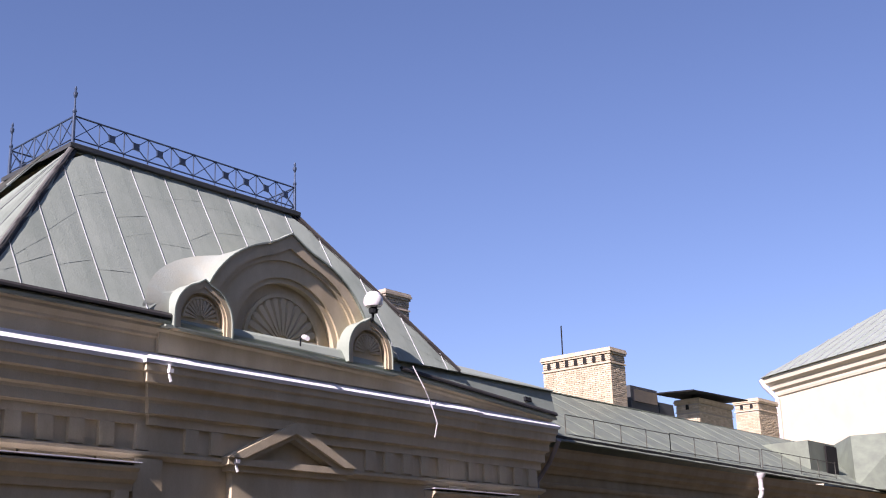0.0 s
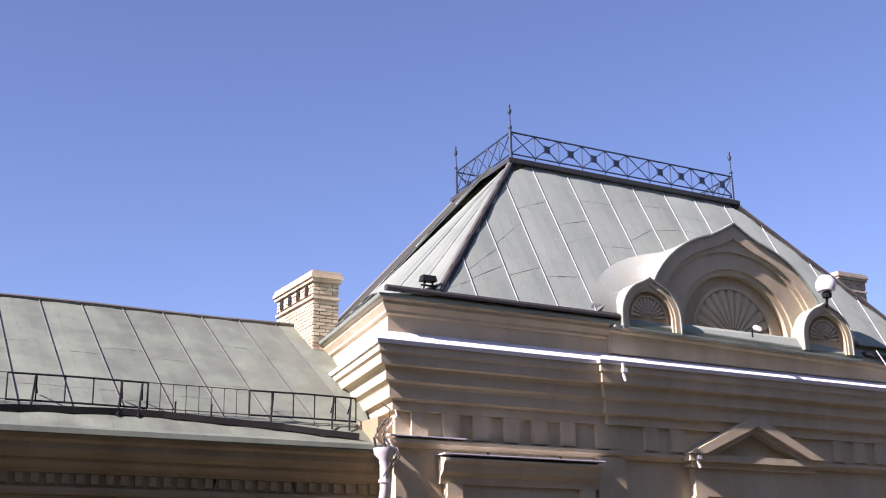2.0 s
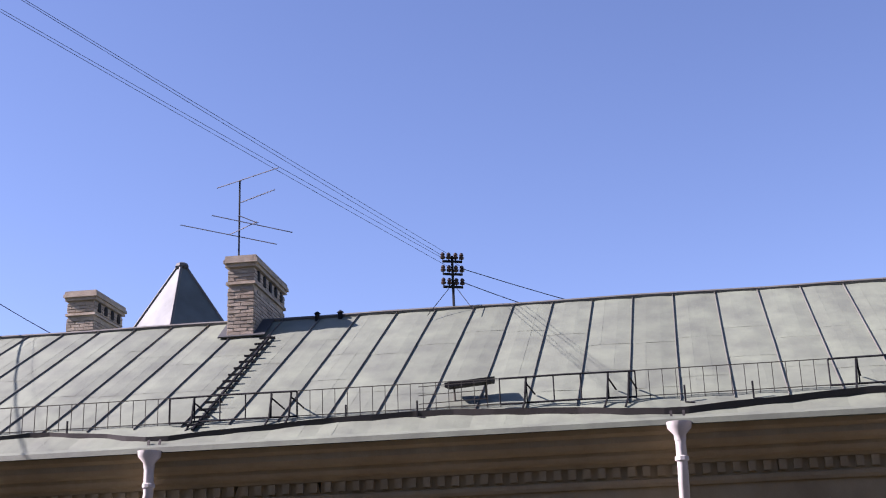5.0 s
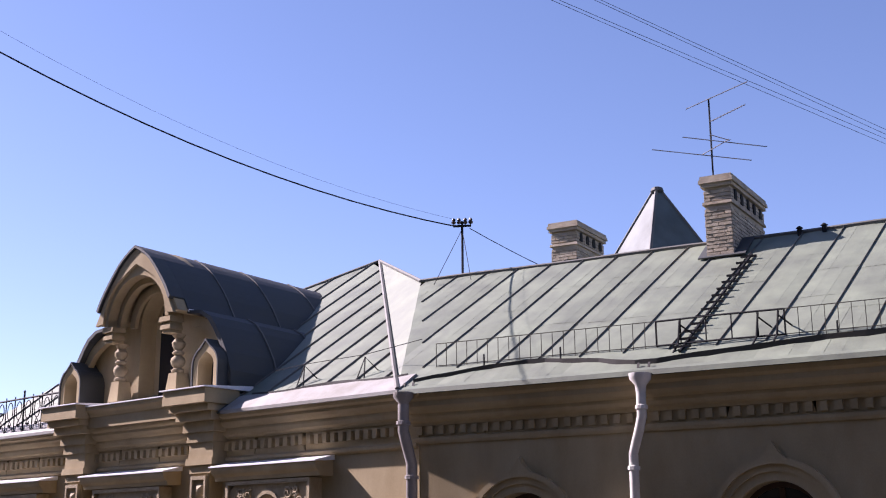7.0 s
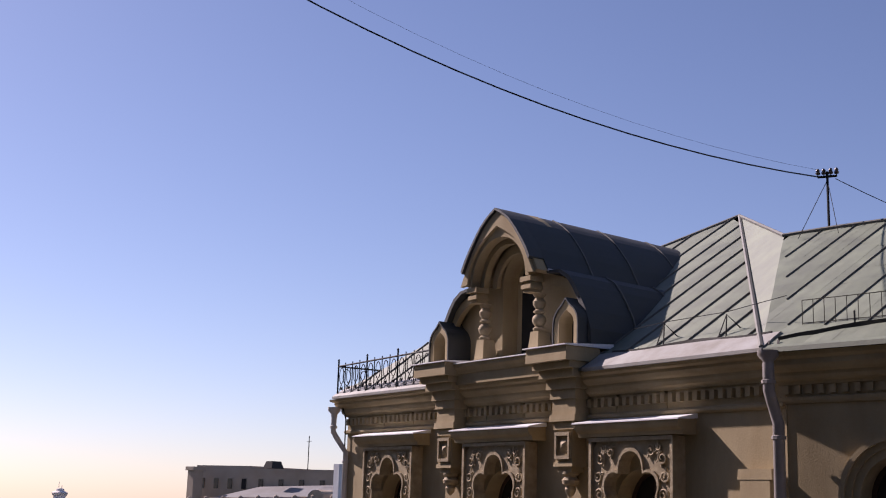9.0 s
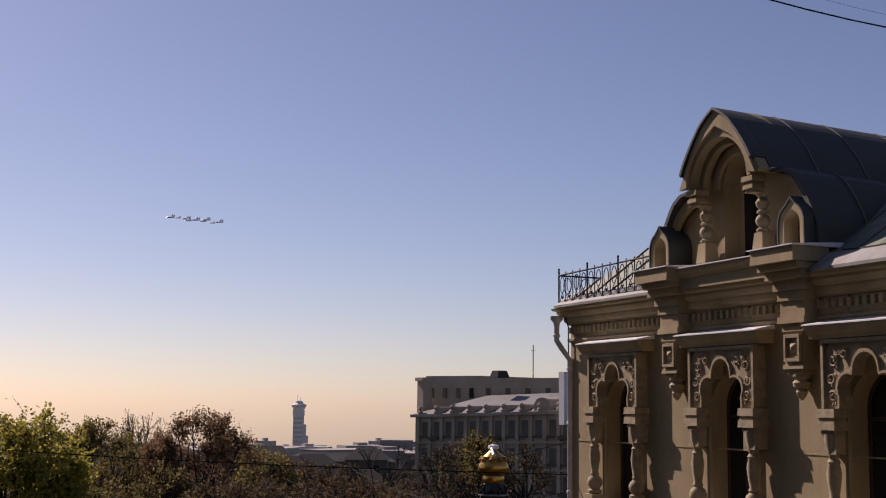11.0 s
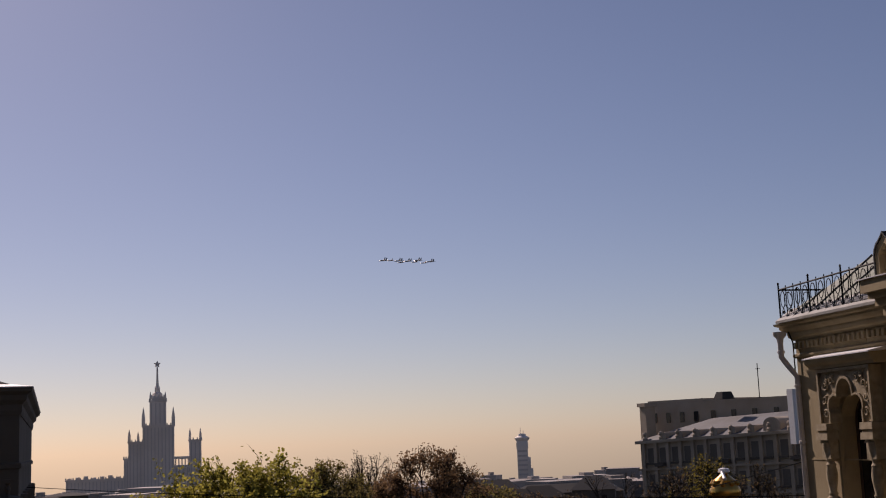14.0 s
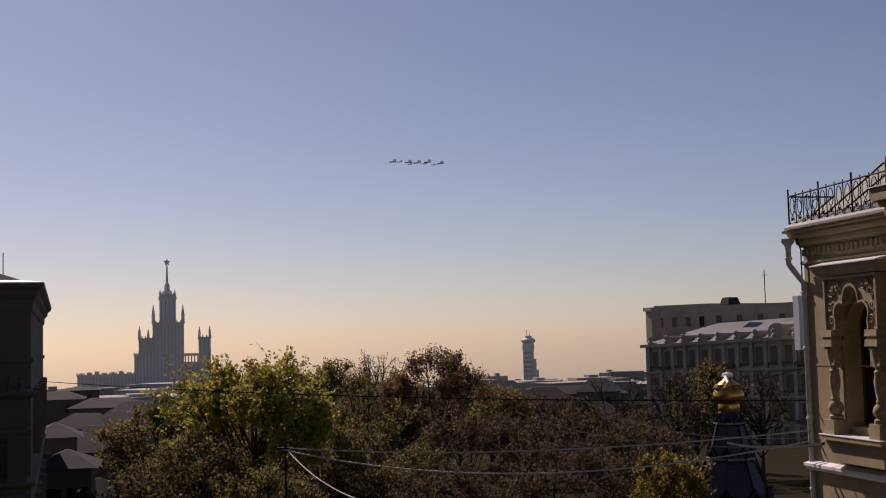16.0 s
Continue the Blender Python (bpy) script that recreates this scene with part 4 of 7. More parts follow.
part("belt_moulding", bm, LEDGE, bay, "", MB)
bm = B()
sweep_quad(bm, BCOR, [(-0.1, 9.05), (0.015, 9.05), (0.015, 9.08), (-0.1, 9.08)])
part("belt_moulding", bm, STUCCO, bay, "", MB)
db = B()
box(db, -0.06, 0.06, -0.08, 0.05, 0, 0.18)
bd = mesh_of("dentil", db, STUCCO)
turn_z = math.atan2(-0.17245, 0.98502)
for k in range(70):
    o = new("dentil", bd)
    o.parent = bay
    o.location = MB @ Vector((-16.5 + 0.235 * k, 0.47, 12.2)) - Vector(bay.location)
    o.rotation_euler = (0, 0, turn_z)


def trefoil(cx, zb):
    pts = []
    for c, z, r, a0, a1 in ((-0.52, 0.42, 0.30, 215, 62), (0.0, 0.80, 0.36, 172, 8), (0.52, 0.42, 0.30, 118, -35)):
        for k in range(9):
            a = radians(a0 + (a1 - a0) * k / 8)
            pts.append((cx + c + r * math.cos(a), zb + z + r * math.sin(a)))
    return [(cx - 0.78, zb)] + pts + [(cx + 0.78, zb)]


def carved_window(cx):
    z0 = 10.05
    win = window_unit(bay, cx, 0.8, 7.45, 10.05, 0.92, MB)
    bm = B()
    inner = trefoil(cx, z0)
    outer = []
    for x, z in inner:
        dx, dz = x - cx, z - z0
        k = min(1.22 / max(abs(dx), 1e-6), 1.38 / max(dz, 1e-6))
        outer.append((cx + dx * k, z0 + dz * k))
    ring(bm, outer, inner, 0.22, 0.53)
    part("carved_panel", bm, CARVED, bay, "carved stone panel with a trefoil arch", MB)
    bm = B()
    lip_o = [(cx + (x - cx) * 1.07, z0 + (z - z0) * 1.05 + 0.02) for x, z in inner]
    ring(bm, lip_o, inner, 0.16, 0.24)
    part("trefoil_lip", bm, CARVED, bay, "", MB)
    for x0, x1, za, zb in ((-1.3, 1.3, 11.42, 11.5), (-1.3, -1.22, 10.05, 11.42), (1.22, 1.3, 10.05, 11.42)):
        bm = B()
        box(bm, cx + x0, cx + x1, 0.14, 0.53, za, zb)
        part("panel_border", bm, CARVED, bay, "", MB)
    rnd = random.Random(int(cx * 10))
    for sx in (-1, 1):
        for c, zc, r, tw in ((0.98, 10.3, 0.14, 1), (1.02, 10.68, 0.13, -1), (0.96, 11.05, 0.15, 1), (0.62, 11.2, 0.13, -1), (0.85, 11.28, 0.08, 1)):
            bm = B()
            pts = []
            for k in range(15):
                a = k * 0.62 * tw + zc * 3
                rr = r * (1 - k / 19)
                pts.append((cx + sx * (c + rr * math.cos(a)), 0.2 - 0.002 * k, zc + rr * math.sin(a)))
            tube(bm, pts, 0.032, 5, 0.016)
            for j in range(3):
                a = rnd.uniform(0, 6.28)
                p = Vector((cx + sx * (c + r * 0.9 * math.cos(a)), 0.2, zc + r * 0.9 * math.sin(a)))
                tube(bm, [p, p + Vector((0.08 * math.cos(a + 0.8) * sx, -0.02, 0.08 * math.sin(a + 0.8)))], 0.03, 5, 0.008)
            part("scroll", bm, CARVED, bay, "leafy scroll relief", MB, True)
    bm = B()
    run_x(bm, [(0.53, 11.52), (0.12, 11.52), (0.10, 11.6), (0.02, 11.66), (-0.02, 11.74), (-0.02, 11.80), (0.53, 11.84)], cx - 1.62, cx + 1.62)
    part("window_hood", bm, STUCCO, bay, "", MB)
    bm = B()
    hexa(bm, [(cx - 1.66, -0.05, 11.803), (cx + 1.66, -0.05, 11.803), (cx + 1.66, 0.52, 11.843), (cx - 1.66, 0.52, 11.843), (cx - 1.66, -0.05, 11.83), (cx + 1.66, -0.05, 11.83), (cx + 1.66, 0.52, 11.95), (cx - 1.66, 0.52, 11.95)])
    part("hood_sheet", bm, LEDGE, bay, "bright sheet on the window hood", MB)
    for sx in (-1, 1):
        x = cx + sx * 1.1
        bm = B()
        for w, za, zb in ((0.29, 9.86, 10.04), (0.25, 9.78, 9.86), (0.29, 9.6, 9.78), (0.22, 9.52, 9.6)):
            box(bm, x - w, x + w, 0.33 - w, 0.55, za, zb, 0.012)
        box(bm, x - 0.21, x + 0.21, 0.14, 0.52, 9.1, 9.52)
        part("impost", bm, CARVED, bay, "", MB)
        bm = B()
        lathe(bm, [(0.16, 7.62), (0.2, 7.66), (0.2, 7.72), (0.13, 7.76), (0.2, 7.86), (0.22, 7.95), (0.18, 8.06), (0.11, 8.12), (0.13, 8.18), (0.1, 8.24), (0.14, 8.5), (0.16, 8.7), (0.12, 8.9), (0.14, 8.94), (0.1, 9.0), (0.17, 9.3), (0.2, 9.5), (0.2, 9.52)], x, 0.26, 14)
        part("baluster_column", bm, CARVED, bay, "turned stone baluster column", MB, True)
        bm = B()
        box(bm, x - 0.25, x + 0.25, 0.02, 0.53, 7.22, 7.62, 0.01)
        part("pedestal", bm, STUCCO, bay, "", MB)
        bm = B()
        box(bm, cx + sx * 0.86 - 0.05, cx + sx * 0.86 + 0.05, 0.4, 0.53, 7.45, 10.05)
        part("jamb", bm, STUCCO, bay, "", MB)
    bm = B()
    box(bm, cx - 1.5, cx + 1.5, -0.06, 0.6, 7.08, 7.2)
    box(bm, cx - 1.4, cx + 1.4, 0.08, 0.52, 6.5, 7.08)
    part("sill", bm, STUCCO, bay, "", MB)
    bm = B()
    box(bm, cx - 1.52, cx + 1.52, -0.08, 0.5, 7.203, 7.225)
    part("sill_sheet", bm, LEDGE, bay, "", MB)


for cx, *_ in BW:
    carved_window(cx)
bm = B()
for x0, x1, za, zb in ((-0.95, -0.1, 10.62, 10.82), (-0.9, -0.15, 10.1, 10.62), (-0.85, -0.2, 6.4, 10.1)):
    box(bm, x0, x1, 0.28, 0.53, za, zb, 0.01)
part("corner_pilaster", bm, STUCCO, bay, "", MB)

# gable platform carried on corbels
for cx in (-10.8, -5.98):
    for w, f, za, zb in ((0.74, -0.45, 13.2, 13.52), (0.68, -0.3, 13.05, 13.2), (0.62, -0.15, 12.86, 13.05), (0.54, 0.0, 12.62, 12.86), (0.46, 0.06, 12.4, 12.62), (0.42, 0.1, 12.05, 12.4), (0.46, 0.04, 11.9, 12.05), (0.36, 0.1, 11.72, 11.9), (0.30, 0.12, 11.0, 11.72), (0.34, 0.08, 10.9, 11.0), (0.24, 0.14, 10.78, 10.9)):
        bm = B()
        box(bm, cx - w, cx + w, f, 0.55, za, zb, 0.012)
        part("corbel_step", bm, STUCCO, bay, "", MB)
    bm = B()
    for x0, x1, za, zb in ((-0.26, 0.26, 11.58, 11.66), (-0.26, 0.26, 11.06, 11.14), (-0.26, -0.2, 11.14, 11.58), (0.2, 0.26, 11.14, 11.58)):
        box(bm, cx + x0, cx + x1, 0.05, 0.16, za, zb)
    part("panel_frame", bm, CARVED, bay, "", MB)
    bm = B()
    hexa(bm, [(cx - 0.14, 0.13, 11.22), (cx + 0.14, 0.13, 11.22), (cx + 0.14, 0.13, 11.5), (cx - 0.14, 0.13, 11.5), (cx - 0.02, 0.04, 11.34), (cx + 0.02, 0.04, 11.34), (cx + 0.02, 0.04, 11.38), (cx - 0.02, 0.04, 11.38)])
    part("diamond_boss", bm, CARVED, bay, "", MB)
    bm = B()
    lathe(bm, [(0.02, 10.22), (0.09, 10.3), (0.13, 10.4), (0.1, 10.48), (0.18, 10.52), (0.2, 10.6), (0.14, 10.68), (0.2, 10.74), (0.2, 10.8)], cx, 0.32, 12)
    part("drop_pendant", bm, CARVED, bay, "", MB, True)
bm = B()
box(bm, -10.3, -6.5, -0.02, 0.5, 12.97, 13.46)
run_x(bm, [(0.0, 13.22), (-0.06, 13.25), (-0.09, 13.32), (-0.16, 13.38), (-0.16, 13.46), (0.0, 13.46)], -10.3, -6.5)
part("gable_plinth", bm, STUCCO, bay, "", MB)
bm = B()
hexa(bm, [(-10.1, -0.2, 13.47), (-6.7, -0.2, 13.47), (-6.7, 0.9, 13.525), (-10.1, 0.9, 13.525), (-10.1, -0.2, 13.495), (-6.7, -0.2, 13.495), (-6.7, 0.9, 13.64), (-10.1, 0.9, 13.64)])
for x0, x1 in ((-11.65, -10.02), (-6.78, -5.2)):
    hexa(bm, [(x0, -0.5, 13.525), (x1, -0.5, 13.525), (x1, 0.9, 13.525), (x0, 0.9, 13.525), (x0, -0.5, 13.55), (x1, -0.5, 13.55), (x1, 0.9, 13.645), (x0, 0.9, 13.645)])
part("plinth_sheet", bm, LEDGE, bay, "bright sheet on the gable plinth", MB)

gab = thing("bay_gable", MB @ Vector((-8.4, 1.5, 13.6)), "stucco gable with stepped round arches and dark barrel roof", "dormer")
GC = -8.48
MG = MB @ Matrix.Translation((0, -0.3, 0))


def back(d):
    """The gable's frame, set back by d metres."""
    return MG @ Matrix.Translation((0, d, 0))


# outline of the gable: shoulders, then the central ogee
right = [(3.15, 13.55), (3.12, 13.95), (2.95, 14.4), (2.75, 14.75), (2.55, 15.05), (2.35, 15.28), (2.05, 15.45), (1.6, 15.5)]
crown = [(1.48, 15.55), (1.42, 15.8), (1.28, 16.05), (1.13, 16.26), (0.97, 16.46), (0.8, 16.66), (0.6, 16.87), (0.4, 17.02), (0.22, 17.13), (0.1, 17.19), (0, 17.24)]
half = right + crown[1:]
outline = [(GC - x, z) for x, z in half] + [(GC + x, z) for x, z in half[::-1][1:]]
inner_half = [(0.76, 13.62)] * 3 + [(0.76, 14.0), (0.76, 14.4), (0.76, 14.8), (0.76, 15.2), (0.76, 15.4)] + arc(0, 15.5, 0.76, 0, 90, 10)[1:]
inner = [(GC - x, z + 0.001 * k) for k, (x, z) in enumerate(inner_half)] + [(GC + x, z + 0.001 * (len(inner_half) - k)) for k, (x, z) in enumerate(inner_half[::-1][1:])]
bm = B()
ring(bm, outline, inner, 0.28, 0.75)
part("gable_wall", bm, STUCCO, gab, "", back(0.75))
top = [(x, z) for x, z in outline if z > 15.49]
bm = B()
ring(bm, top, arc(GC, 15.46, 1.24, 178, 2, len(top) - 1, 0.1), 0.3, 1.1)
part("crown_wall", bm, STUCCO, gab, "", MG)
bm = B()
box(bm, GC - 0.8, GC + 0.8, 0.74, 0.84, 13.6, 16.3)
part("recess_wall", bm, STUCCO, gab, "", back(0.75))
bm = B()
prism(bm, [(GC - 0.5, 13.7)] + arc(GC + 0.04, 15.62, 0.54, 180, 0, 10) + [(GC + 0.58, 13.7)], 0.69, 0.735)
part("dark_opening", bm, SOOT, gab, "dark narrow arched window", back(0.75))
bm = B()
ring(bm, [(GC + (x - GC) * 0.95, z - 0.05) for x, z in top], arc(GC, 15.44, 1.22, 178, 2, len(top) - 1, 0.16), 0.22, 0.32)
part("archivolt", bm, STUCCO, gab, "", MG)
for k, (ro, ri, yf) in enumerate(((1.26, 1.12, 0.05), (1.12, 0.98, 0.12), (0.98, 0.78, 0.2))):
    bm = B()
    ring(bm, arc(GC, 15.42, ro, 180, 0, 22, 0.2 if k == 0 else 0), arc(GC, 15.42, ri, 180, 0, 22), yf, 0.3)
    part("archivolt", bm, STUCCO, gab, "", back(0.25 + 0.2 * k))
for sx in (-1, 1):
    x = GC + sx * 1.12
    bm = B()
    lathe(bm, [(0.12, 14.1), (0.15, 14.14), (0.15, 14.18), (0.09, 14.22), (0.15, 14.3), (0.175, 14.38), (0.15, 14.46), (0.085, 14.52), (0.14, 14.56), (0.14, 14.6), (0.085, 14.64), (0.15, 14.74), (0.16, 14.82), (0.12, 14.88), (0.09, 14.92), (0.15, 14.98), (0.16, 15.02)], x, 0.06, 14)
    part("turned_column", bm, CARVED, gab, "turned stone column", back(0.68), True)
    bm = B()
    box(bm, x - 0.2, x + 0.2, -0.13, 0.3, 13.6, 14.1, 0.05)
    part("pedestal", bm, STUCCO, gab, "", back(0.68))
    bm = B()
    for w, za, zb in ((0.15, 15.02, 15.1), (0.19, 15.1, 15.2), (0.15, 15.2, 15.28), (0.21, 15.28, 15.4)):
        box(bm, x - w, x + w, 0.1 - w, 0.3, za, zb, 0.01)
    part("impost", bm, STUCCO, gab, "", back(0.4))
    # quarter-arch shoulder mouldings and the small end niches
    bm = B()
    a0, a1 = (0, 86) if sx > 0 else (180, 94)
    ring(bm, arc(GC + sx * 1.5, 13.95, 1.45, a0, a1, 12), arc(GC + sx * 1.5, 13.95, 1.22, a0, a1, 12), 0.15, 0.3)
    part("shoulder_moulding", bm, STUCCO, gab, "", back(0.62))
    nx = GC + sx * 2.62
    bm = B()
    ring(bm, [(nx - 0.42, 13.6)] + arc(nx, 14.1, 0.42, 180, 0, 14, 0.14) + [(nx + 0.42, 13.6)], [(nx - 0.27, 13.6)] + arc(nx, 14.1, 0.27, 180, 0, 14, 0.05) + [(nx + 0.27, 13.6)], -0.1, 0.3)
    part("end_niche", bm, STUCCO, gab, "", back(0.45))
    bm = B()
    n2 = 14
    ring(bm, [(nx - 0.46, 13.6)] + arc(nx, 14.1, 0.46, 180, 0, n2, 0.15) + [(nx + 0.46, 13.6)], [(nx - 0.425, 13.6)] + arc(nx, 14.1, 0.425, 180, 0, n2, 0.14) + [(nx + 0.425, 13.6)], -0.14, 1.2)
    part("niche_roof", bm, ROOF_DARK, gab, "", back(0.45))
# barrel roof behind the gable, in sheets
MG2 = MG @ Matrix(((1, 0, 0, 0), (0, 1, 0, 0), (0, -0.035, 1, 0.0), (0, 0, 0, 1)))
scaled = [(GC + (x - GC) * 1.02, z + 0.04) for x, z in outline]
hood = [(x, z) for x, z in scaled if z > 15.54]
bm = B()
ring(bm, hood, [(GC + (x - GC) * 0.96, z - 0.06) for x, z in hood], 0.16, 0.596)
part("roof_hood", bm, ROOF_DARK, gab, "dark curved roof sheets", MG2)
for a, b in ((0.6, 2.0), (2.0, 3.5), (3.5, 5.2), (5.2, 7.0)):
    bm = B()
    ring(bm, scaled, [(GC + (x - GC) * 0.985, z - 0.03) for x, z in outline], a, b - 0.004)
    part("roof_sheet", bm, ROOF_DARK, gab, "dark curved roof sheets", MG2)
for y in (2.0, 3.5, 5.2):
    bm = B()
    ring(bm, [(GC + (x - GC) * 1.03, z + 0.065) for x, z in outline], [(GC + (x - GC) * 1.015, z + 0.03) for x, z in outline], y - 0.02, y + 0.02)
    part("seam", bm, SEAM, gab, "", MG2)
for sx in (-1, 1):
    bm = B()
    tube(bm, [(GC + sx * 1.62, 0.6, 15.54), (GC + sx * 1.62, 6.6, 15.54)], 0.04, 6)
    part("fold_roll", bm, LEDGE, gab, "pale folded sheet edge", MG2)

# hipped roof of the bay
EAVES = material("worn_eaves_sheet", (0.33, 0.33, 0.31), 0.6, stain=0.35, scale=4)
broof = thing("bay_roof", MB @ Vector((-8, 4, 13)), "weathered pale grey sheet-metal hipped roof", "roof")
PK = Vector((-18.91, 29.01, 18.14))
QK = MB @ Vector((-14.9, 2.3, 14.65))
E0, E1 = MB @ Vector((0, 0, 13.0)), MB @ Vector((-16.75, 0, 12.98))
PKL = MB.inverted() @ PK


def bay_edge(t):
    s = 0.0 - t * 16.75
    bot = MB @ Vector((s, 0, 13.0))
    if s > PKL.x:
        k = s / PKL.x
        top = Vector((s, PKL.y * k, 13.0 + (PKL.z - 13.0) * k))
    elif s > -14.9:
        k = (s - PKL.x) / (-14.9 - PKL.x)
        top = Vector((s, PKL.y + (2.3 - PKL.y) * k, PKL.z + (14.78 - PKL.z) * k))
    else:
        k = (s + 16.75) / 1.85
        top = Vector((s, 2.3 * k, 13.0 + 1.78 * k))
    return bot, MB @ top


seam_roof(broof, E0, E1, PK, QK, 19, ROOF, 1, SEAM, 0.015, 0.04, bay_edge)
bm = B()
for tri in (((-12.62, 20.0, 13.0), (-15.1, 25.0, 16.36), PK),):
    poly(bm, [Vector(p) for p in tri])
    poly(bm, [Vector(p) - Vector((0, 0.02, 0.05)) for p in tri])
QT = MB @ Vector((-14.9, 2.3, 14.78))
back = [MB @ Vector((-16.7, 11.3, 12.9)), MB @ Vector((0, 11.3, 12.9))]
for q in ((PK, QT, back[0]), (PK, back[0], back[1]), (PK, back[1], Vector((-15.1, 25.0, 16.36))), (QT, MB @ Vector((-16.75, 0, 12.98)), back[0])):
    poly(bm, q)
part("hip_sheet", bm, ROOF, broof)
for a, b in ((Vector((-12.62, 20.0, 13.03)), PK), (PK, Vector((-15.1, 25.0, 16.36))), (PK, QT)):
    bm = B()
    tube(bm, [lerp(a, b, k / 10) + Vector((0, 0, 0.02)) for k in range(11)], 0.05, 6)
    part("hip_roll", bm, SEAM, broof)
bm = B()
for a, b in ((0.0, -5.2), (-11.6, -16.75)):
    run_x(bm, [(-0.03, 12.96), (0.5, 12.97), (0.55, 13.39), (0.5, 13.39), (-0.03, 13.03)], b, a)
part("eaves_sheet", bm, EAVES, broof, "bright sheet-metal eaves", MB)
bm = B()
for k in range(12):
    s0, s1 = -0.2 - 4.6 * k / 12, -0.2 - 4.6 * (k + 1) / 12
    y0, y1 = [0.5 + 0.05 * math.sin(s * 2) for s in (s0, s1)]
    z0, z1 = 13.0 + y0 * 0.68, 13.0 + y1 * 0.68
    hexa(bm, [(s0, y0, z0 - 0.05), (s1, y1, z1 - 0.05), (s1, y1 + 0.06, z1), (s0, y0 + 0.06, z0), (s0, y0, z0 + 0.09), (s1, y1, z1 + 0.09), (s1, y1 + 0.03, z1 + 0.09), (s0, y0 + 0.03, z0 + 0.09)])
part("snow_gutter", bm, GUTTER, broof, "", MB)
bm = B()
for s in (-3.4, -1.6):
    tube(bm, [(s - 0.2, 0.7, 13.44), (s, 0.75, 13.92), (s + 0.18, 1.0, 13.62)], 0.014, 4)
    tube(bm, [(s, 0.75, 13.92), (s + 0.02, 0.7, 13.42)], 0.014, 4)
tube(bm, [(-4.4, 0.78, 13.9), (-3.4, 0.75, 13.95), (-1.6, 0.75, 13.97), (0, 0.7, 14.1)], 0.009, 4)
lone("roof_stay", bm, IRON, MB @ Vector((-3, 0.8, 13.6)), "thin dark iron stays and wire on the bay roof", "stay", m=MB)

# ornate railing on the bay's eaves
brail = thing("eaves_railing", MB @ Vector((-14, 0.2, 13.0)), "ornate black wrought-iron railing with hoops and scrolls", "railing")


def rail_run(p, q, n):
    p, q = Vector(p), Vector(q)
    for dz, r in ((0.06, 0.02), (0.92, 0.026)):
        bm = B()
        tube(bm, [p + Vector((0, 0, dz)), q + Vector((0, 0, dz))], r, 5)
        part("rail_bar", bm, IRON, brail, "", MB)
    d = (q - p) / n
    for k in range(n + 1):
        c = p + d * k
        bm = B()
        top = 1.08 if k % 4 == 0 else 1.0
        tube(bm, [c, c + Vector((0, 0, top))], 0.026 if k % 4 == 0 else 0.016, 5)
        if k % 4 == 0:
            lathe(bm, [(0.01, c.z + top - 0.02), (0.035, c.z + top + 0.02), (0.01, c.z + top + 0.06)], c.x, c.y, 6)
        part("baluster", bm, IRON, brail, "", MB)
        if k < n:
            m = c + d * 0.5
            u = d.normalized()
            bm = B()
            tube(bm, [m + u * 0.13 * math.cos(a) + Vector((0, 0, 0.62 + 0.24 * math.sin(a))) for a in [2 * math.pi * j / 12 for j in range(13)]], 0.014, 4)
            for sg in (-1, 1):
                tube(bm, [m + Vector((0, 0, 0.38)), m + u * sg * 0.10 + Vector((0, 0, 0.22)), m + u * sg * 0.16 + Vector((0, 0, 0.08))], 0.01, 4)
            c2 = m + Vector((0, 0, 0.2))
            tube(bm, [c2, c2 + Vector((0, 0, 0.08))], 0.03, 6)
            part("scroll", bm, IRON, brail, "", MB)


rail_run((-16.7, 0.12, 13.02), (-11.6, 0.12, 13.08), 12)
rail_run((-16.7, 0.12, 13.02), (-16.7, 6.0, 13.02), 10)
downpipe(-16.9, 0.15, 12.75, PIPE, "bay downpipes", MB, 0.28)
bm = B()
tube(bm, [(-16.6, 0.2, 12.9), (-16.66, 0.42, 12.4), (-16.62, 0.42, 6.4)], 0.02, 4)
lone("wall_cable", bm, IRON, MB @ Vector((-16.6, 0.4, 9)), "thin dark cable down the corner of the bay", "cable", m=MB)


# ---------------------------------------------------------------- chimneys of single bricks
def brick_mesh(name, mat, w, d, h):
    bm = B()
    box(bm, -w / 2, w / 2, -d / 2, d / 2, 0, h, 0.004)
    return mesh_of(name, bm, mat)


brick_cache = {}


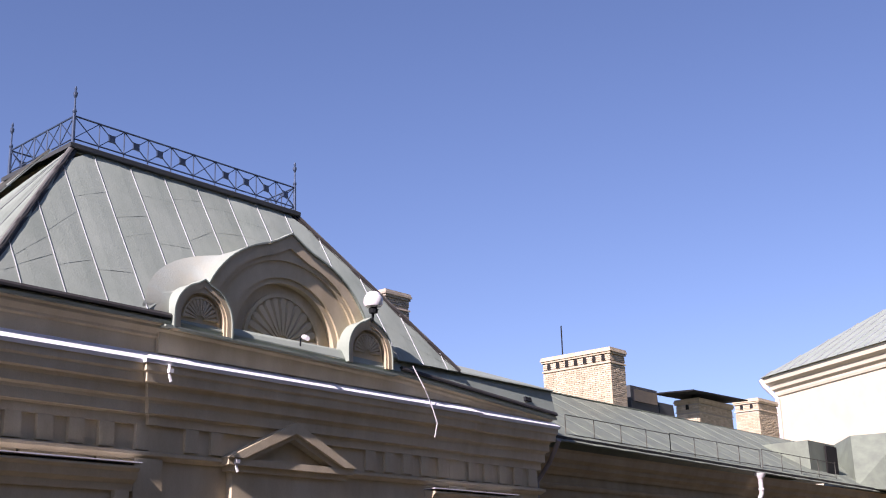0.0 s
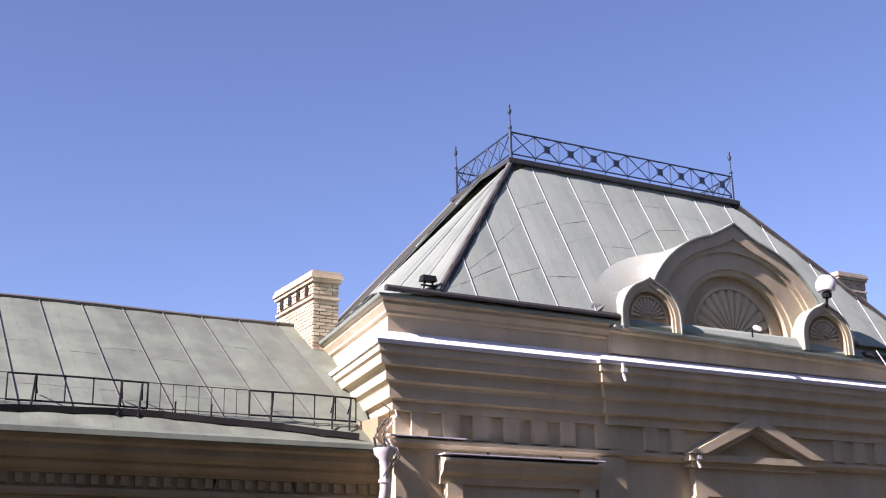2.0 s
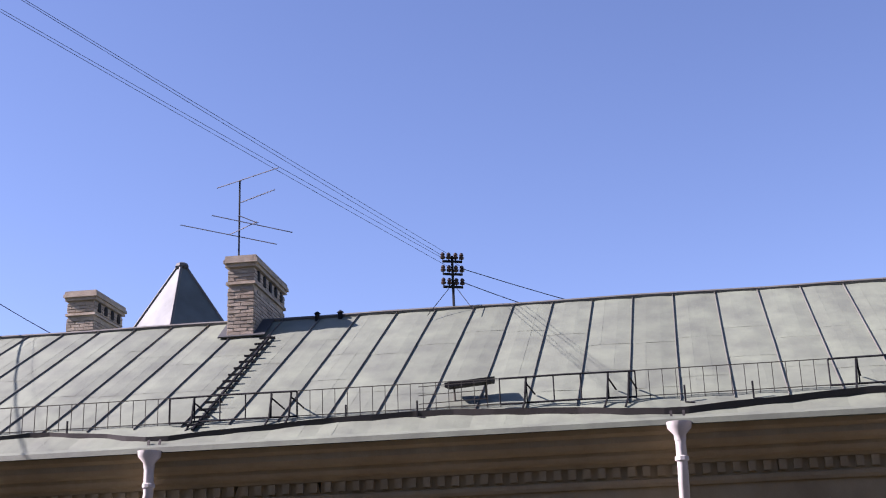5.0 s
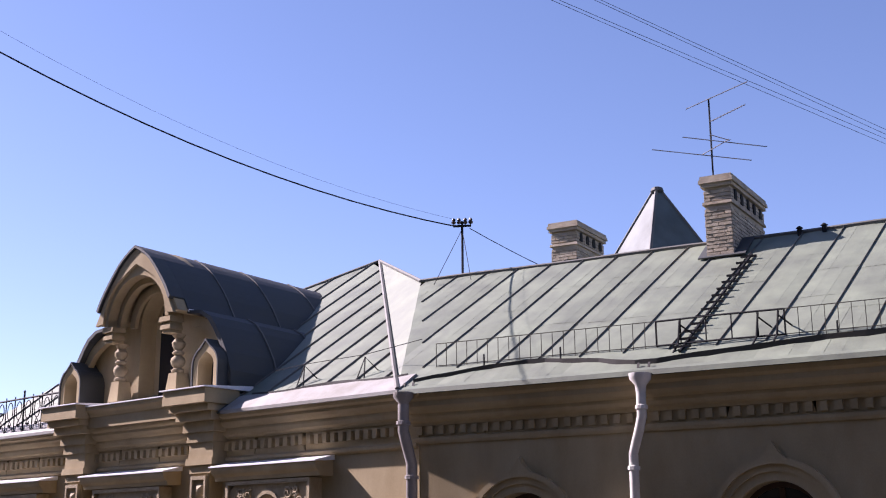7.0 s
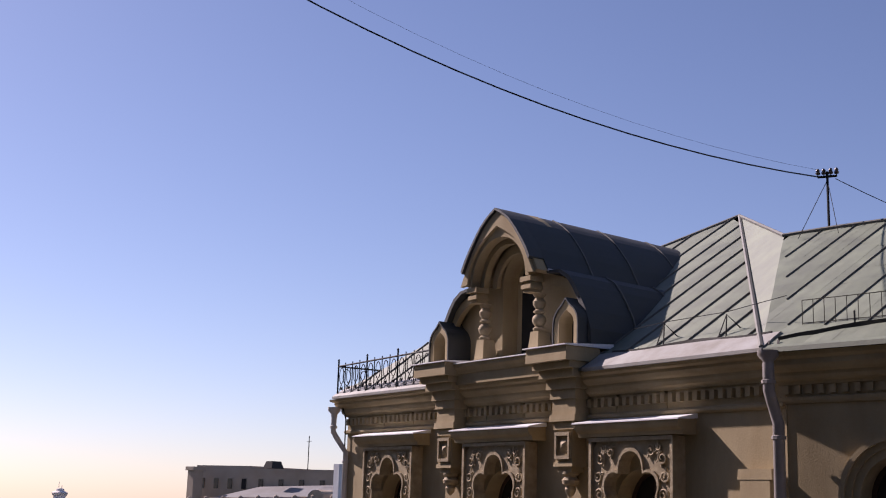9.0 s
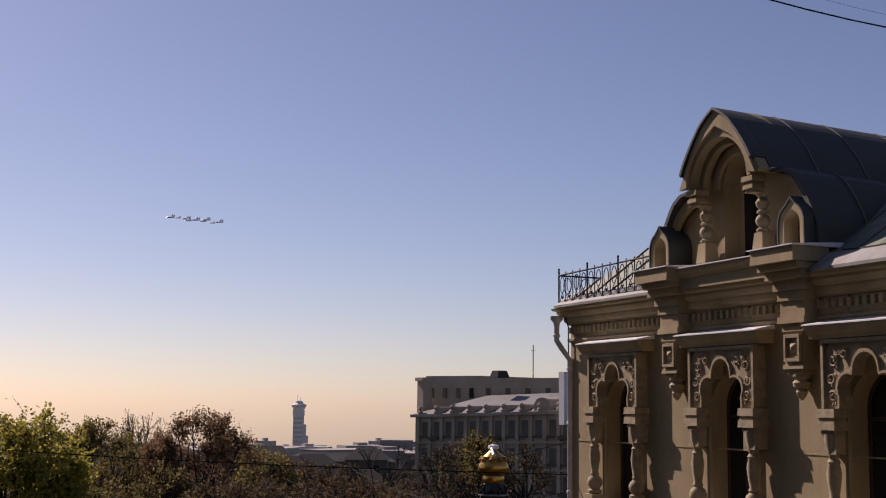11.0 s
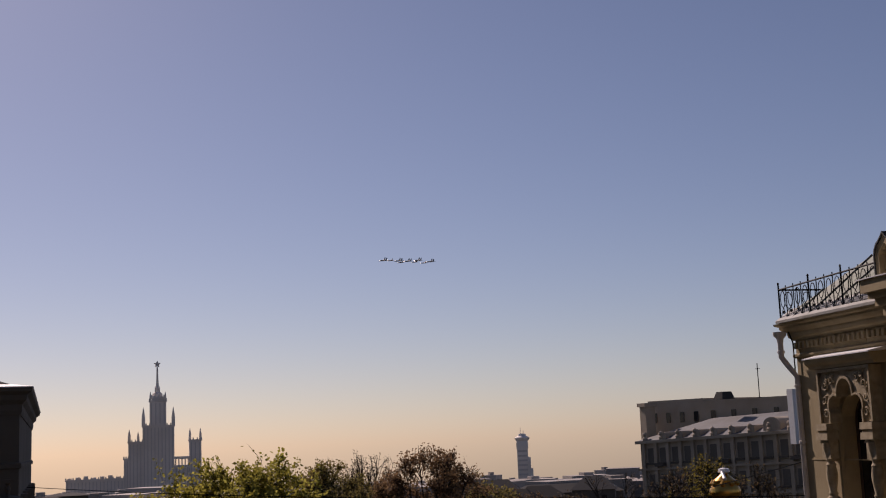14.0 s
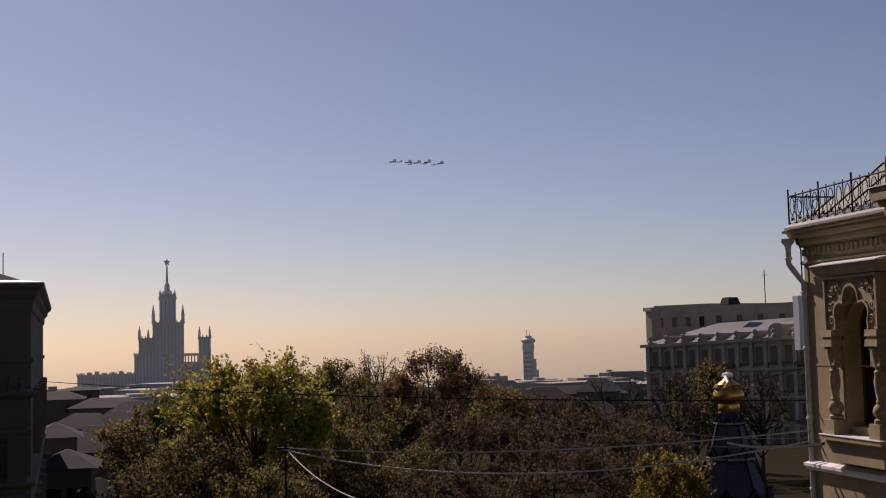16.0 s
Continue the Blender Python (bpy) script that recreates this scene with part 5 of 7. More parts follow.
def chimney(x0, x1, y0, y1, zb, zt, mat, label, holes="x1", nholes=4, skew=0.0, rough_seed=1):
    rnd = random.Random(rough_seed)
    cx, cy = (x0 + x1) / 2, (y0 + y1) / 2
    ch = thing("chimney", (cx, cy, zb), label, "chimney", "brick chimneys")
    rot = Matrix.Translation((cx, cy, 0)) @ Matrix.Rotation(radians(skew), 4, "Z") @ Matrix.Translation((-cx, -cy, 0))
    bm = B()
    box(bm, x0 + 0.02, x1 - 0.02, y0 + 0.02, y1 - 0.02, zb, zt - 0.25)
    part("core", bm, MORTAR, ch, "", rot)
    for grow, za, zc in ((0.035, zt - 0.62, zt - 0.56), (0.05, zt - 0.24, zt - 0.16), (0.085, zt - 0.16, zt - 0.08), (0.06, zt - 0.08, zt)):
        bm = B()
        box(bm, x0 - grow, x1 + grow, y0 - grow, y1 + grow, za, zc, 0.008)
        part("cap_course", bm, mat, ch, "", rot)
    h, gap, L = 0.066, 0.012, 0.25
    courses = int((zt - 0.24 - zb) / (h + gap))
    q = rot.to_quaternion()
    for c in range(courses):
        z = zb + c * (h + gap)
        if zt - 0.63 < z + h and z < zt - 0.55:
            continue
        for side in ("y0", "x0", "x1"):
            lo, hi = (x0, x1) if side == "y0" else (y0, y1)
            n = max(1, round((hi - lo) / L))
            step = (hi - lo) / n
            off = step / 2 if c % 2 else 0.0
            cuts = sorted({lo, hi} | {lo + off + step * k for k in range(n + 1) if lo + 0.03 < lo + off + step * k < hi - 0.03})
            for a, b in zip(cuts, cuts[1:]):
                w = round(b - a - gap, 3)
                if w < 0.04:
                    continue
                key = (mat.name, w, side == "y0")
                if key not in brick_cache:
                    brick_cache[key] = brick_mesh("brick", mat, w if side == "y0" else 0.06, 0.06 if side == "y0" else w, h)
                m = (a + b) / 2
                j = rnd.uniform(-0.006, 0.006)
                p = {"y0": (m, y0 + 0.024 + j, z), "x0": (x0 + 0.024 + j, m, z), "x1": (x1 - 0.024 + j, m, z)}[side]
                o = new("brick", brick_cache[key])
                o.parent = ch
                o.location = rot @ Vector(p) - ch.location
                o.rotation_euler = (0, 0, radians(skew))
    for k in range(nholes):
        f = (k + 0.7) / (nholes + 0.4)
        y = y0 + (y1 - y0) * f
        bm = B()
        xx = x1 + 0.012 if holes == "x1" else x0 - 0.012
        pts = [(y - 0.08, zt - 0.5)] + [(y + 0.08 * math.cos(a), zt - 0.34 + 0.08 * math.sin(a)) for a in (math.pi, 2.4, 1.57, 0.74, 0)] + [(y + 0.08, zt - 0.5)]
        f0 = [bm.verts.new((xx - 0.02, a, b)) for a, b in pts]
        f1 = [bm.verts.new((xx + 0.012, a, b)) for a, b in pts]
        bm.faces.new(f0)
        bm.faces.new(f1)
        for i in range(len(pts)):
            bm.faces.new((f0[i], f0[(i + 1) % len(pts)], f1[(i + 1) % len(pts)], f1[i]))
        part("flue_opening", bm, SOOT, ch, "soot-black flue opening", rot)
    return ch


chimney(10.46, 11.06, 23.92, 26.0, 15.2, 17.34, BRICK, "pale yellow brick chimney against the pavilion roof", "x0", 4, 0, 3)
chimney(-7.72, -7.15, 24.25, 26.7, 15.6, 17.62, BRICK_GREY, "sooty brick chimney with an aerial on the wing ridge", "x1", 5, 0, 4)
chimney(-13.0, -12.3, 28.0, 29.8, 14.4, 18.2, BRICK_GREY, "sooty brick chimney behind the wing ridge", "x1", 4, 0, 5)
chimney(30.2, 31.4, 27.0, 28.2, 16.2, 20.5, BRICK_GREY, "brown brick chimney behind the pavilion", "x0", 2, 0, 6)

# flashing at the aerial chimney, lantern spire
bm = B()
slab(bm, [on_wing(-7.9, 24.2, 0.03), on_wing(-6.9, 24.2, 0.03), on_wing(-6.9, 24.95, 0.03), on_wing(-7.9, 24.95, 0.03)], 0.04, 0.03)
lone("chimney_flashing", bm, ROOF_DARK, on_wing(-7.4, 24.6), "dark sheet-metal flashing at the chimney foot", "flashing")
for x in (-5.95, -5.45):
    bm = B()
    lathe(bm, [(0.05, 16.2), (0.05, 16.4), (0.08, 16.41), (0.02, 16.46)], x, 24.9, 8)
    lone("roof_vent_pipe", bm, IRON, (x, 24.9, 16.3), "small dark vent pipe on the ridge", "vent", "ridge vents")
SPIRE = material("spire_sheet", (0.095, 0.12, 0.115), 0.6, stain=0.3)
sp = thing("lantern_spire", (-11.5, 32, 14), "dark grey sheet-metal pyramid spire", "spire")
for k in range(4):
    a0, a1 = math.pi / 4 + k * math.pi / 2, math.pi / 4 + (k + 1) * math.pi / 2
    bm = B()
    c = Vector((-11.53, 32, 0))
    b0, b1 = [c + Vector((2.4 * math.cos(a - 0.61), 2.4 * math.sin(a - 0.61), 16.4)) for a in (a0, a1)]
    t0, t1 = [c + Vector((0.12 * math.cos(a - 0.61), 0.12 * math.sin(a - 0.61), 19.85)) for a in (a0, a1)]
    hexa(bm, [b0, b1, lerp(b1, c + Vector((0, 0, 16.4)), 0.1), lerp(b0, c + Vector((0, 0, 16.4)), 0.1), t0, t1, lerp(t1, c + Vector((0, 0, 19.85)), 0.3), lerp(t0, c + Vector((0, 0, 19.85)), 0.3)])
    part("spire_face", bm, SPIRE, sp)
    bm = B()
    tube(bm, [b0, t0], 0.05, 5)
    part("spire_rib", bm, SEAM, sp)
bm = B()
lathe(bm, [(0.16, 19.8), (0.2, 19.86), (0.16, 19.95), (0.1, 19.98)], -11.53, 32, 8)
part("spire_cap", bm, ROOF_DARK, sp)
bm = B()
box(bm, -13.4, -9.7, 30.2, 33.8, 12, 16.4)
part("lantern_base", bm, ROOF_DARK, sp)


# ---------------------------------------------------------------- aerial, insulator posts, wires
aer = thing("tv_aerial", (-7.72, 25.0, 17.6), "old television aerial with several yagi arms", "aerial")
bm = B()
tube(bm, [(-7.72, 25.0, 17.6), (-7.72, 25.0, 19.62)], 0.022, 6)
part("mast", bm, IRON, aer)


def yagi(z0, x0, z1, x1, n, el, depth=0.0):
    """A boom in the mast's plane from (x0, z0) to (x1, z1), measured from the mast, with n cross elements."""
    a, b = Vector((-7.72 + x0, 24.97 - depth, z0)), Vector((-7.72 + x1, 24.97 + depth, z1))
    d = (b - a).normalized()
    u = Vector((d.y * 0.4 - d.z * 0.55, 0.8, 0.5)).normalized()
    bm = B()
    tube(bm, [a, b], 0.011, 5)
    part("boom", bm, ALU, aer)
    for k in range(n):
        p = lerp(a, b, k / max(1, n - 1))
        bm = B()
        tube(bm, [p - u * el, p + u * el], 0.007, 4)
        part("element", bm, IRON, aer)


yagi(19.47, -0.5, 19.83, 0.88, 6, 0.1)
yagi(19.08, 0.02, 19.32, 0.8, 11, 0.1)
yagi(18.78, -0.56, 18.35, 1.16, 2, 0.03, 0.15)
yagi(18.6, -1.26, 18.12, 0.8, 2, 0.03, 0.2)
yagi(18.36, -0.2, 18.6, 0.4, 3, 0.06)
yagi(18.78, 0.0, 18.58, 0.42, 2, 0.05)


def insulator_post(x, y, zb, zt, tiers, label):
    post = thing("insulator_post", (x, y, zb), label, "insulator post", "insulator posts")
    bm = B()
    tube(bm, [(x, y, zb - 0.15), (x, y, zt)], 0.03, 6)
    part("pole", bm, IRON, post)
    for k in range(tiers):
        z = zt - 0.12 - 0.28 * k
        bm = B()
        tube(bm, [(x - 0.2, y - 0.08, z), (x + 0.2, y + 0.08, z)], 0.03, 5)
        part("crossarm", bm, IRON, post)
        for sx in (-0.19, -0.07, 0.07, 0.19):
            bm = B()
            lathe(bm, [(0.012, z), (0.012, z + 0.06), (0.05, z + 0.06), (0.06, z + 0.1), (0.035, z + 0.12), (0.05, z + 0.15), (0.03, z + 0.19), (0.01, z + 0.2)], x + sx, y + sx * 0.42, 8)
            part("insulator", bm, PORCELAIN, post, "dark glazed insulator")
    for s in (-1, 1):
        bm = B()
        tube(bm, [(x, y, zt - 0.6 if tiers > 1 else zt - 0.2), (x + s * 0.5, y - 0.5, zb - 0.25)], 0.008, 4)
        part("guy_wire", bm, IRON, post)
    return post


insulator_post(-3.03, 25.0, 16.36, 17.5, 3, "black iron post with three tiers of insulators on the ridge")
insulator_post(-14.0, 25.1, 16.4, 17.75, 1, "black iron post with one tier of insulators on the ridge")


def wire(name, a, b, sag, r, label, mat=None, group="overhead wires"):
    a, b = Vector(a), Vector(b)
    bm = B()
    n = 28
    tube(bm, [lerp(a, b, k / n) - Vector((0, 0, sag * 4 * (k / n) * (1 - k / n))) for k in range(n + 1)], r, 4)
    return lone(name, bm, mat or IRON, a, label, "cable", group)


# cable clutter where the wing meets the pavilion
rc = random.Random(21)
for k in range(5):
    a = Vector((10.12 + rc.uniform(-0.15, 0.1), 19.75 + rc.uniform(-0.15, 0.1), 13.75 - 0.12 * k))
    pts = [a + Vector((0.14 * math.sin(j * 1.3 + k), -0.05 + 0.06 * math.cos(j * 1.9 + k), -0.16 * j + 0.05 * math.sin(j * 2.2))) for j in range(6)]
    bm = B()
    tube(bm, pts, 0.014, 5)
    lone("loose_cable", bm, PIPE if k % 2 else RAIL, a, "loose cable hanging at the downpipe head", "cable", "corner cables")

# ---------------------------------------------------------------- wires over the street
wire("overhead_wire", (-14.1, 25.1, 17.62), (-26.2, 0.05, 29.6), 2.85, 0.018, "thick dark overhead wire across the street")
wire("overhead_wire", (-14.0, 25.1, 17.75), (-25.9, 0.05, 30.1), 2.8, 0.003, "thin overhead wire across the street")
for k in range(4):
    wire("overhead_wire", (-3.2 + 0.12 * k, 25.0, 17.45 - 0.2 * (k % 2)), (-15.4 + 0.45 * k, 0.1, 20.6 - 0.25 * (k % 2)), 0.1, 0.004, "thin overhead wire from the roof post")
for z, e in ((17.2, (1.6, 26.2, 15.9)), (16.9, (0.2, 26.0, 15.9))):
    wire("overhead_wire", (-2.8, 25.0, z), e, 0.05, 0.01, "thin overhead wire from the roof post")
wire("overhead_wire", (-13.8, 25.1, 17.55), (-11.6, 26.6, 16.2), 0.05, 0.012, "thin overhead wire from the roof post")


# ---------------------------------------------------------------- wing beyond the pavilion
rw = thing("far_wing_building", (44, 23, 0), "ochre stucco wing beyond the pavilion", "building")
bm = B()
box(bm, 28.45, 62, 20.5, 21.1, 0, 14.4)
part("front_wall", bm, STUCCO, rw)
bm = B()
run_x(bm, [(20.52, 13.7), (20.44, 13.7), (20.4, 13.8), (20.28, 13.9), (20.28, 14.02), (20.15, 14.12), (20.1, 14.3), (20.04, 14.38), (20.52, 14.42)], 28.5, 62)
part("cornice", bm, STUCCO, rw)
bm = B()
run_x(bm, [(20.52, 13.3), (20.45, 13.3), (20.42, 13.36), (20.42, 13.42), (20.52, 13.46)], 28.5, 62)
part("string_course", bm, STUCCO, rw)
rroof = thing("far_wing_roof", (44, 22.5, 14.5), "grey-green sheet-metal roof beyond the pavilion", "roof")


def far_edge(t):
    x = 28.5 + 32 * t
    return Vector((x, 19.98, 14.62 - 0.24 * t)), Vector((x, 25, 17.42 + 0.5 * max(0, 1 - 32 * t / 8)))


seam_roof(rroof, (28.5, 19.98, 14.62), (60.5, 19.98, 14.38), (28.5, 25, 17.5), (60.5, 25, 17.4), 20, ROOF, 0, ROOF, 0.006, 0.008, far_edge)
seam_roof(rroof, (60.5, 30, 14.4), (28.5, 30, 14.4), (60.5, 25, 17.4), (28.5, 25, 17.5), 12, ROOF, 0, ROOF, 0.006, 0.008)
bm = B()
for k in range(24):
    a, b = 29.2 + k * 1.28, 29.2 + (k + 1) * 1.28
    za, zb = 14.62 - 0.0075 * (a - 28.5), 14.62 - 0.0075 * (b - 28.5)
    hexa(bm, [(a, 20.1, za), (b, 20.1, zb), (b, 20.2, zb + 0.06), (a, 20.2, za + 0.06), (a, 20.08, za + 0.16), (b, 20.08, zb + 0.16), (b, 20.12, zb + 0.16), (a, 20.12, za + 0.16)])
part("snow_gutter", bm, GUTTER, rroof)
for a, b in ((30.9, 37.2), (37.2, 44.0), (44.2, 51.2)):
    g = thing("roof_guard", ((a + b) / 2, 20.5, 14.85), "thin grey iron roof guard beyond the pavilion", "railing", "far roof guards")
    for dz in (0.08, 0.66):
        bm = B()
        tube(bm, [(a, 20.5, 14.86 + dz), (b, 20.5, 14.82 + dz)], 0.016, 4)
        part("rail_bar", bm, RAIL, g)
    for k in range(5):
        x = a + (b - a) * k / 4
        bm = B()
        tube(bm, [(x, 20.5, 14.82), (x, 20.5, 15.52)], 0.016, 4)
        part("upright", bm, RAIL, g)
downpipe(42.7, 19.95, 14.5, PIPE, "wing downpipes")
bm = B()
tube(bm, [(29.1, 19.55, 14.5), (29.2, 20.0, 13.9), (29.0, 20.3, 13.4), (28.9, 20.35, 11)], 0.07, 8)
lone("bent_pipe", bm, PIPE_DARK, (29.1, 19.6, 14.4), "dark bent pipe at the pavilion corner", "pipe")
chimney(41.1, 42.2, 25.0, 28.2, 16.6, 19.75, BRICK, "pale yellow brick chimney on the far wing ridge", "x0", 7, 0, 7)
chimney(58.4, 60.6, 27.0, 28.3, 16.4, 19.9, BRICK, "pale brick chimney on the far wing", "x0", 2, 0, 8)
chimney(52.0, 55.4, 27.0, 28.2, 16.4, 19.2, BRICK, "low wide brick chimney under a dark sheet", "x0", 1, 0, 9)
bm = B()
hexa(bm, [(50.6, 26.5, 19.3), (56.2, 26.5, 19.42), (56.2, 28.6, 19.5), (50.6, 28.6, 19.4), (50.6, 26.5, 19.36), (56.2, 26.5, 19.48), (56.2, 28.6, 19.56), (50.6, 28.6, 19.46)])
for x in (52.2, 55.2):
    box(bm, x - 0.05, x + 0.05, 27.3, 27.4, 19.2, 19.4)
lone("chimney_cover", bm, IRON, (53.5, 27.5, 19.2), "flat dark sheet cover over the wide chimney", "chimney cover")
sk = thing("roof_hatch", (45.3, 26, 16.9), "dark glazed roof hatch in a grey frame", "roof hatch")
bm = B()
box(bm, 44.2, 46.5, 26, 27.2, 16.8, 18.75, 0.05)
part("frame", bm, ROOF_DARK, sk)
bm = B()
box(bm, 44.4, 46.3, 25.97, 26.02, 18.1, 18.6)
part("pane", bm, GLASS, sk)
bm = B()
box(bm, 46.9, 48.3, 26.2, 27.2, 16.8, 18.35, 0.08)
lone("roof_vent", bm, ROOF_DARK, (47.6, 26.7, 16.9), "grey sheet-metal roof vent", "vent")
bm = B()
tube(bm, [(42.0, 27.8, 19.7), (42.0, 27.8, 21.2)], 0.03, 5)
lone("lightning_rod", bm, IRON, (42.0, 27.8, 19.7), "thin dark rod behind the brick chimney", "rod")
dm = thing("roof_dormer", (52.7, 21.5, 15), "small grey roof dormer with a dark opening", "dormer")
bm = B()
box(bm, 50.6, 53.5, 21.3, 23.5, 14.9, 16.5, 0.03)
part("body", bm, ROOF, dm)
bm = B()
box(bm, 52.25, 53.45, 21.24, 21.3, 15.2, 16.4)
part("opening", bm, SOOT, dm)
gw = thing("cross_gable_building", (58, 21, 0), "grey sheet-metal cross gable at the end of the far wing", "building")
bm = B()
hexa(bm, [(53.6, 20.6, 14.6), (56.5, 18.5, 14.4), (63, 18.5, 14.4), (60, 25, 14.6), (56.2, 21.6, 17.2), (57.6, 19.5, 17.3), (63, 19.5, 17.3), (60, 24, 17.3)])
part("roof", bm, ROOF, gw)
bm = B()
box(bm, 56.5, 63, 18.6, 22, 0, 14.4)
part("wall", bm, STUCCO, gw)

# cream house closing the street end
MR = Matrix(((-0.49, 0.872, 0, 76.7), (-0.872, -0.49, 0, 34.0), (0, 0, 1, 0), (0, 0, 0, 1)))
rb = thing("cream_house", MR @ Vector((10, 5, 0)), "tall cream plastered house with grey hipped roof", "building")
bm = B()
box(bm, 0, 24, 0, 0.6, 0, 23.6)
part("wall", bm, CREAM, rb, "", MR)
bm = B()
box(bm, 0, 0.6, 0.6, 14, 0, 23.6)
part("wall", bm, CREAM, rb, "", MR)
bm = B()
sweep_quad(bm, [(0, 0), (24, 0), (24, 14), (0, 14)], [(-0.3, 22.9), (0.08, 22.9), (0.12, 23.05), (0.12, 23.2), (0.3, 23.35), (0.34, 23.6), (0.6, 23.8), (0.64, 24.2), (-0.3, 24.2)])
part("cornice", bm, CREAM, rb, "", MR)
rbr = part("roof", (lambda b: (hexa(b, [(-0.8, -0.8, 24.2), (24.8, -0.8, 24.2), (24.8, 14.8, 24.2), (-0.8, 14.8, 24.2), (4.5, 5.5, 28.0), (20, 5.5, 28.0), (20, 8.5, 28.0), (4.5, 8.5, 28.0)]), b)[1])(B()), ROOF_GREY, rb, "", MR)
for k in range(20):
    x = -0.2 + 1.25 * k
    kk = min(1.0, (x + 0.8) / 5.3) * 0.98
    bm = B()
    tube(bm, [(x, -0.8, 24.24), (x, -0.8 + 6.3 * kk, 24.24 + 3.8 * kk)], 0.04, 4)
    part("seam", bm, LIGHT_SEAM, rbr, "", MR)
p = thing("downpipe", MR @ Vector((-0.1, -0.2, 0.3)), "pale sheet-metal downpipe at the cream house corner", "downpipe", "wing downpipes")
bm = B()
tube(bm, [(-0.7, -0.75, 24.1), (-0.6, -0.6, 23.7), (0.1, -0.15, 22.7), (0.1, -0.15, 0.3)], 0.16, 8)
part("tube", bm, PIPE, p, "", MR)

# ---------------------------------------------------------------- unseen house row on the camera's own side, added to block sky light
own = thing("opposite_building", (5, -5, 0), "unseen plain ochre house row, added to hold sky light off the facades", "building")
bm = B()
box(bm, -58, 70, -9, -0.7, 0, 25)
part("wall", bm, STUCCO, own)
bm = B()
hexa(bm, [(-58, -9, 25), (70, -9, 25), (70, -0.4, 25), (-58, -0.4, 25), (-57, -5, 27.5), (69, -5, 27.5), (69, -4.6, 27.5), (-57, -4.6, 27.5)])
part("roof", bm, ROOF_GREY, own)


def polar(az, r, el=None):
    a = radians(az)
    return Vector((-math.sin(a) * r, math.cos(a) * r, 10 + r * math.tan(radians(el)) if el is not None else 0.0))


# dark corner house down the street
HOUSE = [(-71, -0.6), (-44.9, -0.6), (-44.9, 3.2), (-71, 5.7)]
lb = thing("street_corner_house", (-58, 2, -3), "tall dark stucco house with a moulded cornice", "building")
bm = B()
hexa(bm, [(x, y, z) for z in (-3, 12.0) for x, y in HOUSE])
part("wall", bm, DARK_FACADE, lb)
bm = B()
sweep_quad(bm, HOUSE, [(-0.3, 11.45), (0.04, 11.45), (0.08, 11.6), (0.08, 11.8), (0.22, 11.95), (0.24, 12.12), (0.4, 12.24), (0.42, 12.36), (-0.3, 12.36)])
part("cornice", bm, DARK_FACADE, lb)
bm = B()
sweep_quad(bm, HOUSE, [(-0.3, 12.363), (0.44, 12.363), (0.45, 12.4), (-0.3, 12.52)])
part("ledge_sheet", bm, LEDGE, lb, "bright sheet on the cornice")
bm = B()
hexa(bm, [(x, y, 12.4) for x, y in HOUSE] + [(-70, 0.6, 13.0), (-46.2, 0.6, 13.0), (-46.2, 1.6, 13.0), (-70, 3.6, 13.0)])
part("roof", bm, FAR_ROOF, lb)
bm = B()
prism(bm, [(-0.6, 12.4), (2.2, 12.4), (0.8, 13.05)], 0, 0.5)
part("pediment", bm, DARK_FACADE, lb, "", Matrix.Translation((-45.2, 0, 0)) @ Matrix.Rotation(math.pi / 2, 4, "Z"))
for z, g in ((9.6, 0.08), (5.4, 0.15)):
    bm = B()
    sweep_quad(bm, HOUSE, [(-0.1, z), (g, z + 0.05), (g, z + 0.2), (-0.1, z + 0.3)])
    part("belt_moulding", bm, DARK_FACADE, lb)
for k in range(6):
    x = -48.5 - 3.6 * k
    y = 3.2 + 2.5 * (-44.9 - x) / 26.1
    for z in (2.2, 6.4):
        bm = B()
        box(bm, x - 0.5, x + 0.5, y - 0.08, y + 0.12, z, z + 1.9)
        wnd = part("window", bm, GLASS, lb)
        bm = B()
        for q in ((x - 0.66, x - 0.5, z - 0.1, z + 2.1), (x + 0.5, x + 0.66, z - 0.1, z + 2.1), (x - 0.75, x + 0.75, z + 2.1, z + 2.3)):
            box(bm, q[0], q[1], y - 0.08, y + 0.2, q[2], q[3])
        part("frame", bm, DARK_FACADE, wnd)
bm = B()
tube(bm, [(-47, 2.4, 12.6), (-47, 2.4, 13.6)], 0.025, 4)
lone("roof_mast", bm, IRON, (-47, 2.4, 12.6), "thin mast on the dark corner house", "mast")

ANNEX = [(-44.85, -0.6), (-42.4, -0.6), (-42.4, 2.9), (-44.85, 2.9)]
annex = thing("street_annex", (-43.6, 1.2, -0.1), "lower dark stucco wing with a balustrade and belt mouldings", "building")
bm = B()
box(bm, -44.85, -42.4, -0.6, 2.9, -0.1, 8.6)
part("wall", bm, DARK_FACADE, annex)
for z, g in ((8.5, 0.3), (7.3, 0.12), (5.6, 0.2), (5.2, 0.12)):
    bm = B()
    sweep_quad(bm, ANNEX, [(-0.1, z), (g * 0.6, z + 0.04), (g, z + 0.14), (g, z + 0.22), (-0.1, z + 0.28)])
    part("belt_moulding", bm, DARK_FACADE, annex)
for k in range(9):
    bm = B()
    lathe(bm, [(0.08, 8.72), (0.1, 8.78), (0.05, 8.86), (0.1, 9.0), (0.05, 9.14), (0.1, 9.2)], -42.5, 2.7 - 0.36 * k, 7)
    part("baluster", bm, DARK_FACADE, annex)
bm = B()
box(bm, -42.66, -42.34, -0.6, 2.95, 9.2, 9.32)
part("handrail", bm, DARK_FACADE, annex)
